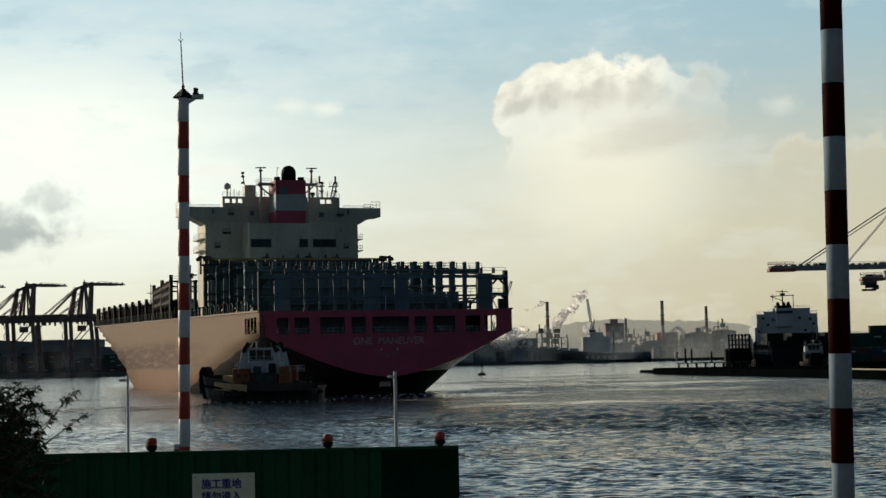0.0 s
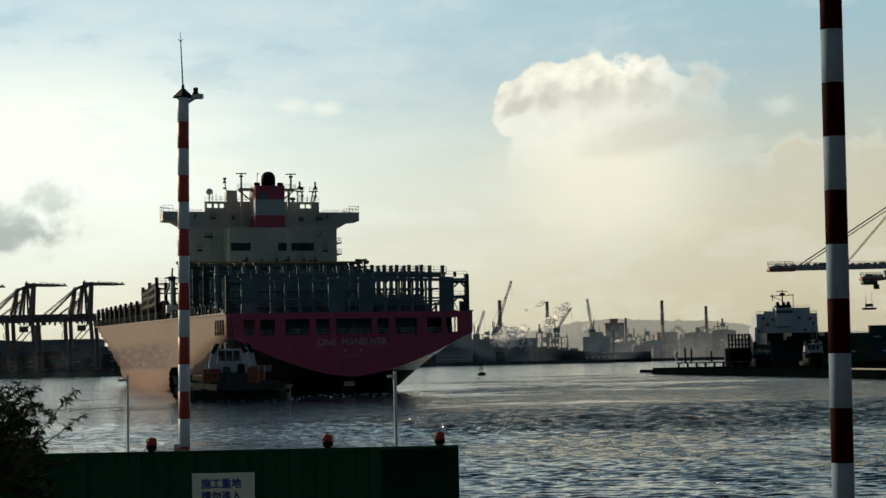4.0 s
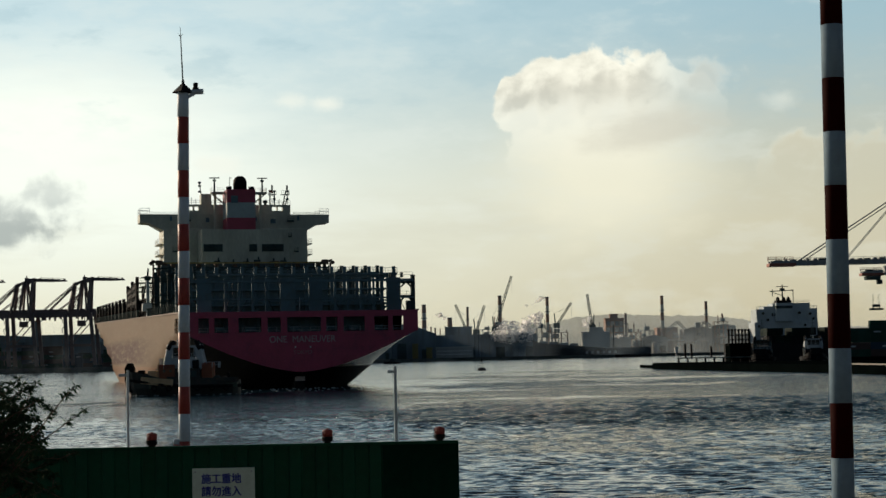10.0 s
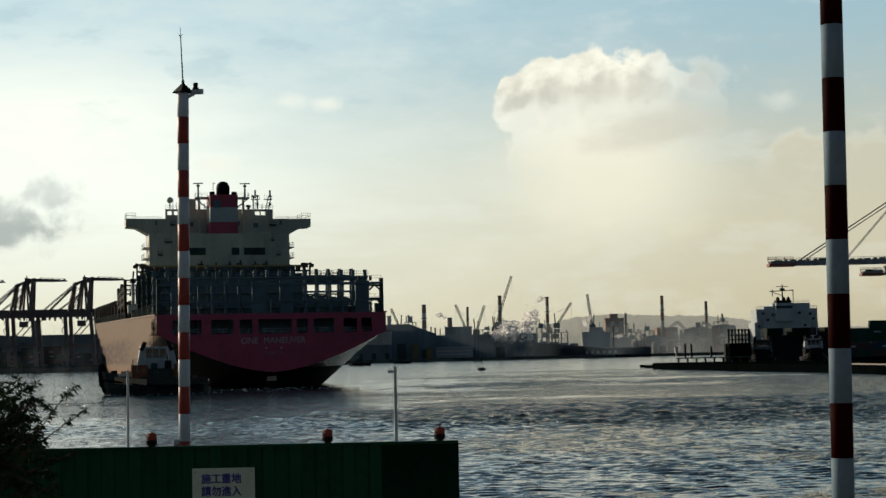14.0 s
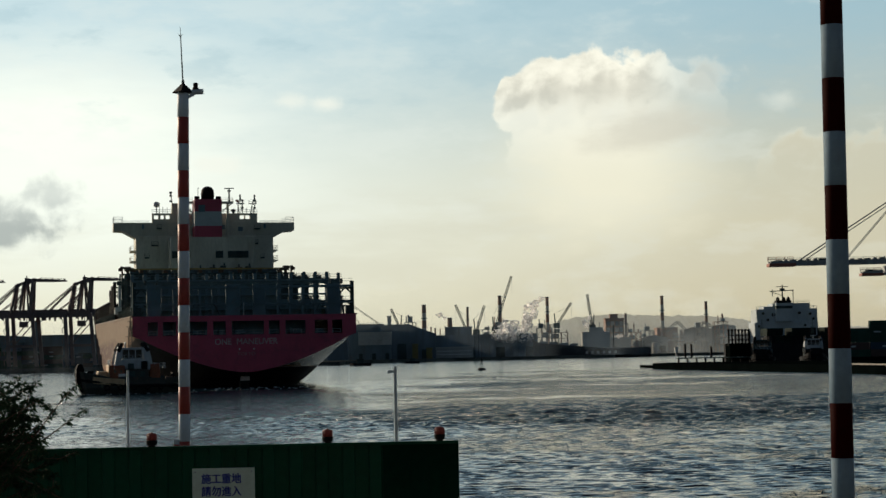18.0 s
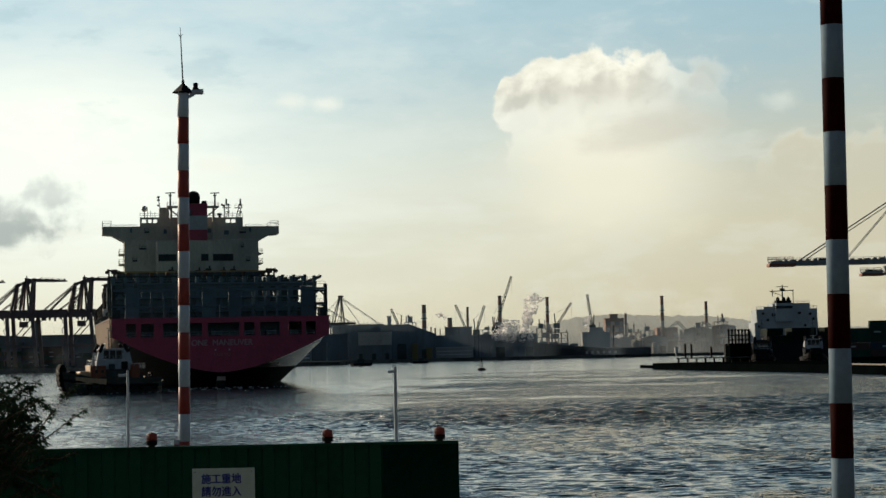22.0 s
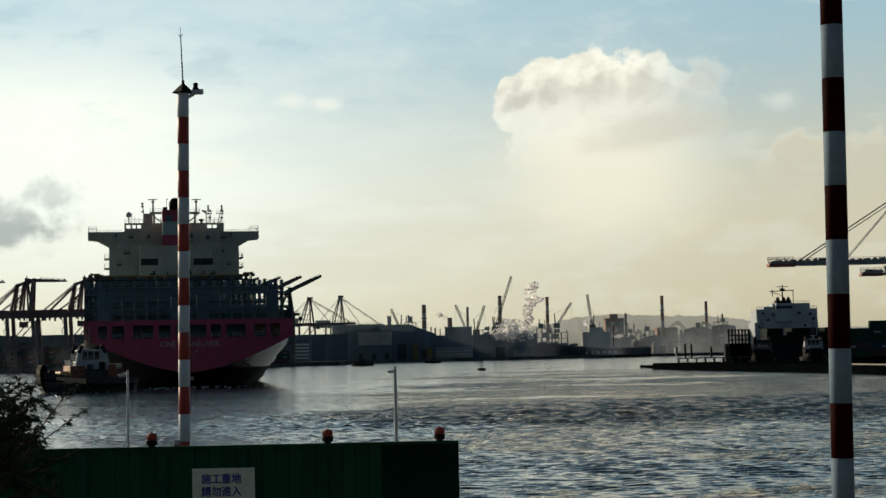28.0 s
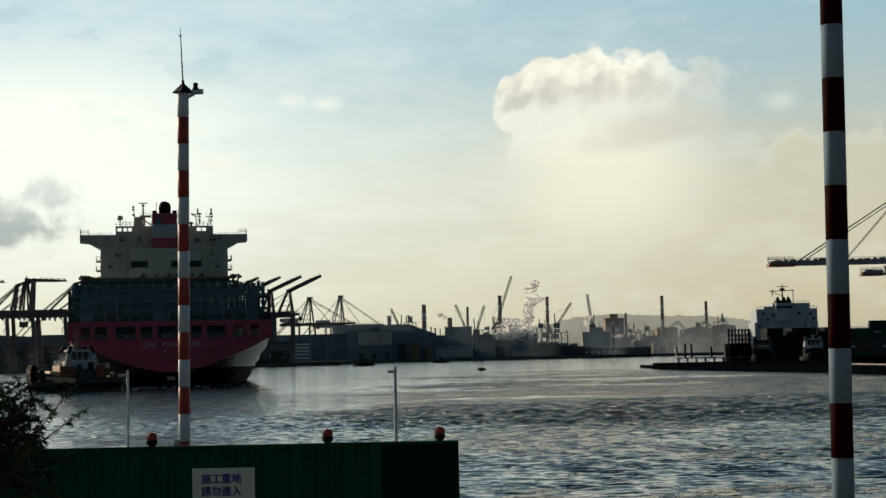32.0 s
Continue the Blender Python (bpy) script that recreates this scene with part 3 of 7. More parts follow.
def truss(bm, p, q, w, n, t):
    """A lattice boom or mast: four chords with zigzag bracing."""
    a, s, u = axes(p, q)
    p, q = Vector(p), Vector(q)
    corner = [s * i * w / 2 + u * j * w / 2 for i, j in ((-1, -1), (1, -1), (1, 1), (-1, 1))]
    for c in corner:
        bar(bm, p + c, q + c, t)
    for k in range(n):
        e, f = p.lerp(q, k / n), p.lerp(q, (k + 1) / n)
        for i in range(4):
            c, d = corner[i], corner[(i + 1) % 4]
            bar(bm, e + (c if k % 2 else d), f + (d if k % 2 else c), t * 0.6)
    return bm


def handrail(bm, pts, h=1.1, gap=2.0, t=0.05):
    """Posts and two rails along a line of points."""
    for p, q in zip(pts, pts[1:]):
        p, q = Vector(p), Vector(q)
        n = max(1, int((q - p).length / gap))
        for k in range(n + 1):
            e = p.lerp(q, k / n)
            bar(bm, e, e + Vector((0, 0, h)), t)
        for z in (h, h * 0.5):
            bar(bm, p + Vector((0, 0, z)), q + Vector((0, 0, z)), t)
    return bm


def mesh_from(bm, name):
    me = bpy.data.meshes.new(name)
    bm.to_mesh(me)
    bm.free()
    return me


def part(name, shape, material, parent, label="", soft=False, at=None):
    """ONE mesh object under a thing or a part."""
    me = mesh_from(shape, name) if isinstance(shape, bmesh.types.BMesh) else shape
    if material and not me.materials:
        me.materials.append(material)
    if soft:
        for f in me.polygons:
            f.use_smooth = True
    ob = new(name, me)
    ob.parent = parent
    if at is not None:
        ob.matrix_basis = at
    return tagged(ob, label) if label else ob


def thing(name, m, label, category, group="", kind=""):
    ob = new(name)
    ob.empty_display_size = 0.5
    ob.matrix_basis = m
    return tagged(ob, label, category, group, kind)


def solid(name, bm, material, label, category, group="", kind="", m=None, soft=False):
    me = mesh_from(bm, name)
    me.materials.append(material)
    if soft:
        for f in me.polygons:
            f.use_smooth = True
    ob = new(name, me)
    if m is not None:
        ob.matrix_basis = m
    return tagged(ob, label, category, group, kind)


def B():
    return bmesh.new()


def lettering(text, size, depth=0.01, width=1.0, thick=0.0):
    """A mesh of raised letters, in the xz plane, middle at the origin, read from -y."""
    cu = bpy.data.curves.new("letters", "FONT")
    cu.body, cu.size, cu.extrude, cu.align_x, cu.align_y = text, size, depth, "CENTER", "CENTER"
    ob = new("letters", cu)
    bpy.context.view_layer.update()
    me = bpy.data.meshes.new_from_object(ob.evaluated_get(bpy.context.evaluated_depsgraph_get()))
    bpy.data.objects.remove(ob)
    bpy.data.curves.remove(cu)
    if thick:
        bm = bmesh.new()
        for k, (dx, dy) in enumerate(((0, 0), (thick, 0), (-thick, 0), (0, thick * 0.7), (0, -thick * 0.7))):
            c = me.copy()
            c.transform(Matrix.Translation((dx, dy, 0.0004 * k)))
            bm.from_mesh(c)
            bpy.data.meshes.remove(c)
        bm.to_mesh(me)
        bm.free()
    me.transform(pose(0, 0, 0, 90, 0, 0) @ Matrix.Diagonal((width, 1, 1, 1)))
    return me


# ---- structure: water, near quay, breakwater, shores ----
def axis(dense, step, lo, hi, reach, growth=1.10):
    """Grid lines: even in the dense stretch, wider and wider out to the reach."""
    mid = np.arange(lo, hi + step, step)
    up, s, x = [], step, mid[-1]
    while x < reach:
        s *= growth
        x += s
        up.append(x)
    dn, s, x = [], step, mid[0]
    while x > -reach:
        s *= growth
        x -= s
        dn.append(x)
    return np.concatenate([dn[::-1], mid, up])


def make_water():
    xs = axis(True, 0.22, -34, 42, 4600, 1.034)
    ys = axis(True, 0.22, 56, 130, 520, 1.0042)
    ys = ys[(ys > 40) | (np.arange(len(ys)) % 24 == 0)]
    far, s = [], ys[-1] - ys[-2]
    while ys[-1] + sum(far) < 4700:
        s *= 1.025
        far.append(s)
    ys = np.concatenate([[-4700.0, -1800.0], ys, ys[-1] + np.cumsum(far)])
    X, Y = np.meshgrid(xs, ys)
    dx = np.gradient(xs)[None, :]
    dy = np.gradient(ys)[:, None]
    rng = np.random.default_rng(4)
    Z = np.zeros_like(X)
    for k in range(80):
        wl = 0.50 * (1.50 / 0.50) ** rng.random()
        ang = rng.normal(1.50, 0.32)
        kx, ky = 2 * np.pi / wl * np.cos(ang), 2 * np.pi / wl * np.sin(ang)
        fade = np.clip((wl / (np.maximum(dx * abs(np.cos(ang)), dy * abs(np.sin(ang))) * 2 + 1e-6) - 1.0) / 1.5, 0, 1)
        ph = kx * X + ky * Y + rng.random() * 6.28 + 0.8 * np.sin(X * 0.05 + k) + 0.8 * np.cos(Y * 0.04 + 2 * k)
        Z += fade * 0.0088 * wl ** 0.9 * (0.76 + 0.50 * np.clip((Y - 86) / 50, 0, 1)) * np.sin(ph)
    gust = np.zeros_like(X)
    for k in range(14):
        kx, ky = rng.normal(0, 0.03), rng.normal(0, 0.07)
        gust += np.sin(kx * X + ky * Y + rng.random() * 6.28)
    gust = np.clip(0.86 + 0.10 * gust, 0.5, 1.2)
    Z *= gust * (0.06 + 0.94 * np.clip((380 - Y) / 240, 0, 1))
    # longer wash waves in drawn-out patches further out
    swell = np.zeros_like(X)
    for k in range(60):
        wl = 1.2 * (8.0 / 1.2) ** rng.random()
        ang = rng.normal(1.50, 0.55)
        kx, ky = 2 * np.pi / wl * np.cos(ang), 2 * np.pi / wl * np.sin(ang)
        fade = np.clip((wl / (np.maximum(dx * abs(np.cos(ang)), dy * abs(np.sin(ang))) * 2 + 1e-6) - 1.0) / 1.2, 0, 1)
        ph = kx * X + ky * Y + rng.random() * 6.28 + 1.2 * np.sin(X * 0.03 + k) + 0.9 * np.cos(Y * 0.03 + 2 * k)
        swell += fade * (0.0044 if wl < 3.6 else 0.0015) * wl * np.sin(ph)
    patch = np.zeros_like(X)
    for k in range(18):
        kx, ky = rng.normal(0, 0.016), rng.normal(0, 0.055)
        patch += np.sin(kx * X + ky * Y + rng.random() * 6.28)
    patch = np.clip(0.34 + 0.30 * patch, 0.05, 1.3)
    # ruffled band where the wake has spread
    patch += 0.35 * np.exp(-((Y - 172) / 66) ** 2) * np.clip((X / np.maximum(Y, 40.0) + 0.02) / 0.06, 0, 1)
    lee = 0.18 + 0.82 * np.clip((X / np.maximum(Y, 40.0) + 0.14) / 0.16, 0, 1)
    Z = Z * (0.30 + 0.70 * lee) + swell * patch * lee * np.clip((Y - 105) / 60, 0.10, 1) * np.clip((680 - Y) / 330, 0.15, 1)
    nx, ny = len(xs), len(ys)
    co = np.stack([X, Y, Z], -1).reshape(-1, 3)
    i = np.arange(nx * ny).reshape(ny, nx)
    quads = np.stack([i[:-1, :-1], i[:-1, 1:], i[1:, 1:], i[1:, :-1]], -1).reshape(-1, 4)
    me = bpy.data.meshes.new("water")
    me.vertices.add(len(co))
    me.vertices.foreach_set("co", co.ravel())
    me.loops.add(quads.size)
    me.loops.foreach_set("vertex_index", quads.ravel().astype(np.int32))
    me.polygons.add(len(quads))
    me.polygons.foreach_set("loop_start", np.arange(0, quads.size, 4, dtype=np.int32))
    me.polygons.foreach_set("use_smooth", np.ones(len(quads), dtype=bool))
    me.update(calc_edges=True)
    me.materials.append(WATER)
    return tagged(new("water", me), "rippled grey-blue harbour water with slick streaks", "water", kind="structure")


water = make_water()

b = B()
box(b, -70, 70, -70, 28.0, -4.0, 3.1)
solid("ground", b, ASPHALT, "worn asphalt quay ground behind the fence", "ground", kind="structure")
b = B()
box(b, -70, 70, 28.02, 28.5, -4.0, 3.28)
solid("kerb", b, CONCRETE, "concrete kerb along the quay edge", "kerb", kind="structure")


# unseen wall, added to keep some sky light off the near things
b = B()
box(b, -14, 22, -5.0, -4.6, 3.1, 13.0)
solid("wall_south", b, CONCRETE, "plain concrete wall added behind the camera to screen off sky light", "wall", kind="structure")


def slab(bm, pts, z0, z1):
    """An upright prism over a plan outline."""
    lo = [bm.verts.new((x, y, z0)) for x, y in pts]
    hi = [bm.verts.new((x, y, z1)) for x, y in pts]
    n = len(pts)
    bm.faces.new(lo[::-1])
    bm.faces.new(hi)
    for i in range(n):
        bm.faces.new((lo[i], lo[(i + 1) % n], hi[(i + 1) % n], hi[i]))
    return bm


b = B()
slab(b, [(64.3, 514), (65.6, 502.7), (75.4, 432.4), (85.9, 373.7), (88.6, 333.4), (92.6, 298.2), (1500, 200), (1500, 300), (130, 380), (112, 450), (100, 500), (84, 516)], -4, 1.9)
solid("breakwater", b, QUAYSTONE, "dark concrete breakwater and quay", "quay", kind="structure")
# pale bars added to imitate light on the breakwater's top
b = B()
for p, q in (((86.6, 372, 2.05), (89.3, 333, 2.05)), ((89.3, 333, 2.05), (93.4, 297, 2.05)), ((93.4, 297, 2.05), (420, 274.5, 2.05))):
    bar(b, p, q, 0.6, 0.3)
solid("coping", b, CONCRETE, "pale strip standing in for the lit breakwater top", "kerb", kind="structure")
b = B()
slab(b, [(66.2, 564), (67.0, 553), (70, 514.5), (84, 516.5), (86, 540)], -4, 0.9)
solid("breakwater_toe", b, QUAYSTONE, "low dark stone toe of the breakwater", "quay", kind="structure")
b = B()
slab(b, [(141, 585), (1500, 560), (1500, 800), (141, 800)], -4, 1.9)
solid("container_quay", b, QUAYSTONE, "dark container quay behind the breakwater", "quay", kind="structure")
b = B()
slab(b, [(-1600, 970), (-186, 972), (-160, 1040), (-152, 1085), (-70, 1090), (-72, 1290), (-30, 1410), (60, 1440), (330, 1500), (2200, 1520), (2200, 4600), (-1600, 4600)], -4, 2.6)
solid("far_shore", b, SHORE, "low industrial shore with dark quay wall", "shore", kind="structure")


def make_hill():
    bm = B()
    n = 280
    rows = []
    for j, (y, k) in enumerate(((4000, 0.0), (4150, 0.55), (4300, 1.0), (4500, 0.5), (4600, 0.0))):
        row = []
        for i in range(n + 1):
            x = 40 + 1300 * i / n
            h = 54 + 36 * math.exp(-((x - 600) / 210) ** 4) + 32 * math.exp(-((x - 340) / 130) ** 2) + 5 * noise.noise((x * 0.016, 0, 3)) + 3.5 * noise.noise((x * 0.06, 1, 3)) + 3.2 * abs(noise.noise((x * 0.13, 5, 1))) + 1.8 * noise.noise((x * 0.4, 2, 7))
            h *= min(1, (x - 40) / 160) if x < 200 else 1
            row.append(bm.verts.new((x, y, 2 + k * h)))
        rows.append(row)
    for a, c in zip(rows, rows[1:]):
        for i in range(n):
            bm.faces.new((a[i], a[i + 1], c[i + 1], c[i]))
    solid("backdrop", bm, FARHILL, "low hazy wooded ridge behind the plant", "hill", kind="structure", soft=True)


make_hill()


# ---- the container ship ----
def deck_half(y):
    return 22.6 if y < 255 else 22.6 * max(0.02, 1 - ((y - 255) / 61.5) ** 3.2) ** 0.56


def sheer(y):
    return 14.7 + 0.0155 * y


def keel(y):
    if y < 24:
        return 3.2 - 11.2 * (y / 24) ** 1.15
    return -8.0 if y < 291 else -8.0 + 23 * ((y - 291) / 25) ** 1.4


def hull_half(y, z):
    """Half breadth of the hull at a station and a height."""
    zb, zd = keel(y), sheer(y)
    full = 11.0 - 13.0 * min(1, y / 100) if y < 150 else -2.0 + (zd + 2) * min(1, (y - 150) / 120)
    p = (0.62 + 0.007 * y if y < 20 else 0.76 - 0.54 * min(1, (y - 20) / 90)) if y < 150 else 0.22 + 0.026 * max(0, y - 195)
    k = min(1.0, max(0.0, (z - zb) / max(0.5, full - zb)))
    return deck_half(y) * k ** p


ship = thing("container_ship", pose(0, 0, 0), "large magenta container ship without cargo, seen from astern", "ship")


def make_hull():
    bm = B()
    ys = [0, 1.2, 2.6, 4.6, 5.3, 7.6, 8.3, 10.6, 11.4, 13.0, 15, 17, 20, 23, 26, 30, 34, 39, 45, 52, 60, 70, 80, 92, 108, 125, 160, 190, 210, 220, 228, 235] + [240 + 2 * k for k in range(35)] + [309, 310, 311, 312.2, 313.5, 314.3, 315, 315.5, 316]
    slots = [(2.6, 4.6), (5.3, 7.6), (8.3, 10.6), (11.4, 13.0)]
    sides = []
    for s in (-1, 1):
        rows = []
        for y in ys:
            zb, zd = keel(y), sheer(y)
            top = min(11.0, zb + (zd - zb) * 0.8)
            zs = [zb + (top - zb) * (k / 11) ** 1.5 for k in range(12)]
            hi = max(top + 0.1 * (zd - top), min(13.8, zd - 0.3))
            zs += [hi, hi + (zd - hi) / 3, hi + (zd - hi) * 2 / 3, zd]
            rows.append([bm.verts.new((s * max(0.02, hull_half(y, z)), y, z)) for z in zs])
        for a, c, y0, y1 in zip(rows, rows[1:], ys, ys[1:]):
            for k in range(len(a) - 1):
                if k == 11 and (y0, y1) in slots:
                    continue
                f = (a[k], c[k], c[k + 1], a[k + 1])
                bm.faces.new(f if s > 0 else f[::-1])
        sides.append(rows)
    me = mesh_from(bm, "hull")
    me.materials.append(HULL)
    part("hull", me, None, ship, "weathered magenta steel hull, flanks tinted sunlit tan, with scrapes", soft=True)
    # deck and coaming
    bm = B()
    last = None
    for y in ys:
        z = sheer(y) - 1.0
        h = max(0.02, hull_half(y, z) - 0.15)
        pair = (bm.verts.new((-h, y + (0.3 if y == 0 else 0), z)), bm.verts.new((h, y + (0.3 if y == 0 else 0), z)))
        if last:
            bm.faces.new((last[0], last[1], pair[1], pair[0]))
        last = pair
    part("deck", bm, DECKGREEN, ship, "dark green steel weather deck")
    for s in (-1, 1):
        bm = B()
        pts = [(s * (deck_half(y) + 0.05), y, sheer(y)) for y in ys if y < 312]
        for p, q in zip(pts, pts[1:]):
            bar(bm, p, q, 0.35, 0.3)
        part("gunwale", bm, RUST, ship)


make_hull()

HOLES = [(-19.6, -17.6), (-16.6, -14.0), (-12.1, -7.8), (-6.6, -4.1), (-2.9, 3.6), (4.6, 6.8), (8.0, 12.1), (14.0, 16.7), (17.6, 19.7)]


def make_transom():
    bm = B()
    foot = lambda x: 3.2 + 7.8 * (min(1, abs(x) / 22.6)) ** (1 / 0.62)
    xs = sorted(set([v for h in HOLES for v in h] + list(np.linspace(-22.55, 22.55, 31).round(2))))
    lo, hi, top = 10.75, 13.6, 14.7
    for x0, x1 in zip(xs, xs[1:]):
        mid = (x0 + x1) / 2
        hole = any(a < mid < c for a, c in HOLES)
        spans = [(None, lo), (lo, hi), (hi, top)]
        for i, (a, c) in enumerate(spans):
            if i == 1 and hole:
                continue
            z0, z1 = (foot(x0), foot(x1)) if a is None else (max(a, foot(x0)), max(a, foot(x1)))
            if z0 > c - 0.01 and z1 > c - 0.01:
                continue
            vs = [(x0, z0), (x1, z1), (x1, c), (x0, c)]
            f = [bm.verts.new((x, -0.06, z)) for x, z in vs]
            g = [bm.verts.new((x, 0.18, z)) for x, z in vs]
            bm.faces.new(f)
            bm.faces.new(g[::-1])
            for k in range(4):
                bm.faces.new((f[k], g[k], g[(k + 1) % 4], f[(k + 1) % 4]))
    bmesh.ops.remove_doubles(bm, verts=bm.verts, dist=0.002)
    part("transom", bm, TRANSOM, ship, "magenta transom with a row of mooring openings")
    bm = B()
    for a, c in HOLES:
        for p, q in (((a, -0.09, lo), (c, -0.09, lo)), ((a, -0.09, hi), (c, -0.09, hi))):
            bar(bm, p, q, 0.14, 0.12)
    part("opening_rim", bm, TRANSOM, ship)
    bm = B()
    box(bm, -21.6, 21.6, 0.25, 9.4, 10.35, 10.6)
    part("mooring_deck", bm, DARKSTEEL, ship)
    for x0, x1 in zip((-21.8, -14.5, -7.2, 0.1, 7.3), (-14.6, -7.3, 0.0, 7.2, 14.5)):
        bm = B()
        box(bm, x0, x1, 4.5, 4.7, 10.6, 13.6)
        for k in range(5):
            x = x0 + (x1 - x0) * (k + 0.5) / 5
            box(bm, x - 0.08, x + 0.08, 4.35, 4.5, 10.6, 13.6)
        part("mooring_bulkhead", bm, BLUEGREY, ship)
    for x in (-15.5, -9.5, -1.0, 6.0, 10.5, 15.2):
        bm = B()
        rod(bm, (x - 0.9, 3.2, 11.35), (x + 0.9, 3.2, 11.35), 0.55, n=12)
        for e in (-1.0, 0.9):
            rod(bm, (x + e, 3.2, 11.35), (x + e + 0.12, 3.2, 11.35), 0.8, n=12)
        box(bm, x - 1.2, x + 1.2, 2.6, 3.8, 10.6, 10.85)
        part("mooring_winch", bm, BLUEGREY, ship)
    bm = B()
    handrail(bm, [(-19.4, 0.35, 10.6), (19.4, 0.35, 10.6)], 1.1, 1.6, 0.06)
    part("mooring_rail", bm, GALV, ship)
    whole = lettering("ONE  MANEUVER", 1.75, 0.02, 1.0)
    wide = max(v.co.x for v in whole.vertices) - min(v.co.x for v in whole.vertices)
    bpy.data.meshes.remove(whole)
    for word, side in (("ONE", -1), ("MANEUVER", 1)):
        me = lettering(word, 1.75, 0.02, 1.0)
        w = max(v.co.x for v in me.vertices) - min(v.co.x for v in me.vertices)
        me.transform(Matrix.Diagonal((12.6 / wide, 1, 1, 1)))
        part("stern_name", me, NAMEWHITE, ship, "white raised ship name lettering", at=pose(side * (6.3 - w * 6.3 / wide), -0.09, 9.35))
    port = lettering("TOKYO", 0.95, 0.02, 1.1)
    part("home_port", port, paint("faded_white", (0.36, 0.17, 0.20), 0.6), ship, "faded white port lettering", at=pose(0, -0.09, 6.9))
    for x in (-1.4, 1.5):
        bm = B()
        box(bm, x - 0.12, x + 0.12, -0.1, -0.05, 7.75, 8.05)
        part("draught_mark", bm, WHITE, ship)
    bm = B()
    rbox(bm, -0.9, 0.9, 3.4, 8.6, -6.0, 2.2, 0.25)
    part("rudder", bm, BLACK, ship, "dark top of the rudder above the water")
    bm = B()
    box(bm, -0.9, 0.9, 2.6, 4.0, 1.5, 3.3)
    part("rudder_plate", bm, paint("bare_plate", (0.5, 0.42, 0.38), 0.5), ship)
    # stern light and flagstaff on the rail
    bm = B()
    rod(bm, (-0.4, 0.4, 14.7), (-0.4, 0.1, 17.3), 0.05)
    rbox(bm, -0.55, -0.25, 0.1, 0.5, 14.0, 14.7, 0.04)
    part("flagstaff", bm, WHITE, ship)


make_transom()


def lashing_bridge(y, z1, posts, z0=14.6, deep=1.3, material=DARKSTEEL, tiers=2, plated=0):
    """A lashing bridge across the deck: posts, walkways, braces."""
    h = min(22.2, deck_half(y) - 0.3)
    lb = part("lashing_bridge", B(), material, ship, "dark steel lashing bridge across the deck")
    bm = B()
    for k in range(tiers):
        z = z0 + (z1 - z0) * (k + 1) / tiers - 1.0
        box(bm, -h, h, y - deep / 2, y + deep / 2, z - 0.35, z)
    part("walkway", bm, material, lb)
    bm = B()
    handrail(bm, [(-h, y - deep / 2, z1 - 1.0), (h, y - deep / 2, z1 - 1.0)], 1.0, 2.4, 0.07)
    part("handrail", bm, material, lb)
    wide = 29.0 if y < 20 else 32.2
    for k in range(plated):
        x0, x1 = -20.6 + wide * k / plated, -20.6 + wide * (k + 1) / plated - 0.2
        bm = B()
        box(bm, x0, x1, y + deep / 2, y + deep / 2 + 0.12, z0, z1 - 1.05 if y < 20 else z1 + (0.1 if y > 35 else -0.5))
        box(bm, x0, x1, y + deep / 2 - 0.15, y + deep / 2, z0 + (z1 - z0) * 0.3, z0 + (z1 - z0) * 0.3 + 0.3)
        part("backing_plate", bm, HOUSEGREY, lb)
    for k in range(4 if plated else 0):
        bm = B()
        box(bm, wide - 20.5 + 2.4 * k, wide - 18.2 + 2.4 * k, y + deep / 2, y + deep / 2 + 0.1, z0, z0 + (3.8 if y < 20 else 3.4))
        part("lower_plate", bm, material, lb)
    pm = B()
    box(pm, -0.36, 0.36, deep / 2 - (0.3 if plated else 1.2), deep / 2 - 0.01, 0, z1 - z0 + 0.35)
    pm = mesh_from(pm, "post")
    for k in range(posts):
        x = -h + 0.45 + (2 * h - 0.9) * k / (posts - 1)
        part("post", pm, material, lb, at=pose(x, y, z0))
    if plated:
        bm = B()
        box(bm, -h, h, y + 0.1, y + deep / 2 - 0.02, z1 - 1.95, z1 - 1.36)
        part("top_beam", bm, material, lb)
        haunches = []
        for sgn in (-1, 1):
            hm = B()
            f = [hm.verts.new((sgn * px, 0.0, pz)) for px, pz in ((0.28, 0.0), (0.62, 0.0), (0.40, -0.22), (0.28, -0.62))]
            g = [hm.verts.new((v.co.x, 0.18, v.co.z)) for v in f]
            hm.faces.new(f), hm.faces.new(g[::-1])
            for k in range(4):
                hm.faces.new((f[k], g[k], g[(k + 1) % 4], f[(k + 1) % 4]))
            bmesh.ops.recalc_face_normals(hm, faces=hm.faces)
            haunches.append(mesh_from(hm, "haunch"))
        for k in range(posts):
            x = -h + 0.45 + (2 * h - 0.9) * k / (posts - 1)
            for z in (z1 - 1.95, z0 + (z1 - z0) * 0.52):
                for hm in haunches:
                    part("haunch", hm, material, lb, at=pose(x, y + 0.2, z))
        for z in (z0 + (z1 - z0) * 0.52, z0 + (z1 - z0) * 0.26):
            bm = B()
            box(bm, -h, h, y + 0.15, y + deep / 2 - 0.05, z, z + 0.34)
            part("tie_beam", bm, material, lb)
    for k in range(0, posts - 1, 2):
        bm = B()
        x = -h + 0.45 + (2 * h - 0.9) * k / (posts - 1)
        x2 = -h + 0.45 + (2 * h - 0.9) * (k + 1) / (posts - 1)
        bar(bm, (x, y, z0 + 0.5), (x2, y, z0 + (z1 - z0) / 2 - 1.2), 0.3)
        part("brace", bm, material, lb)
    return lb


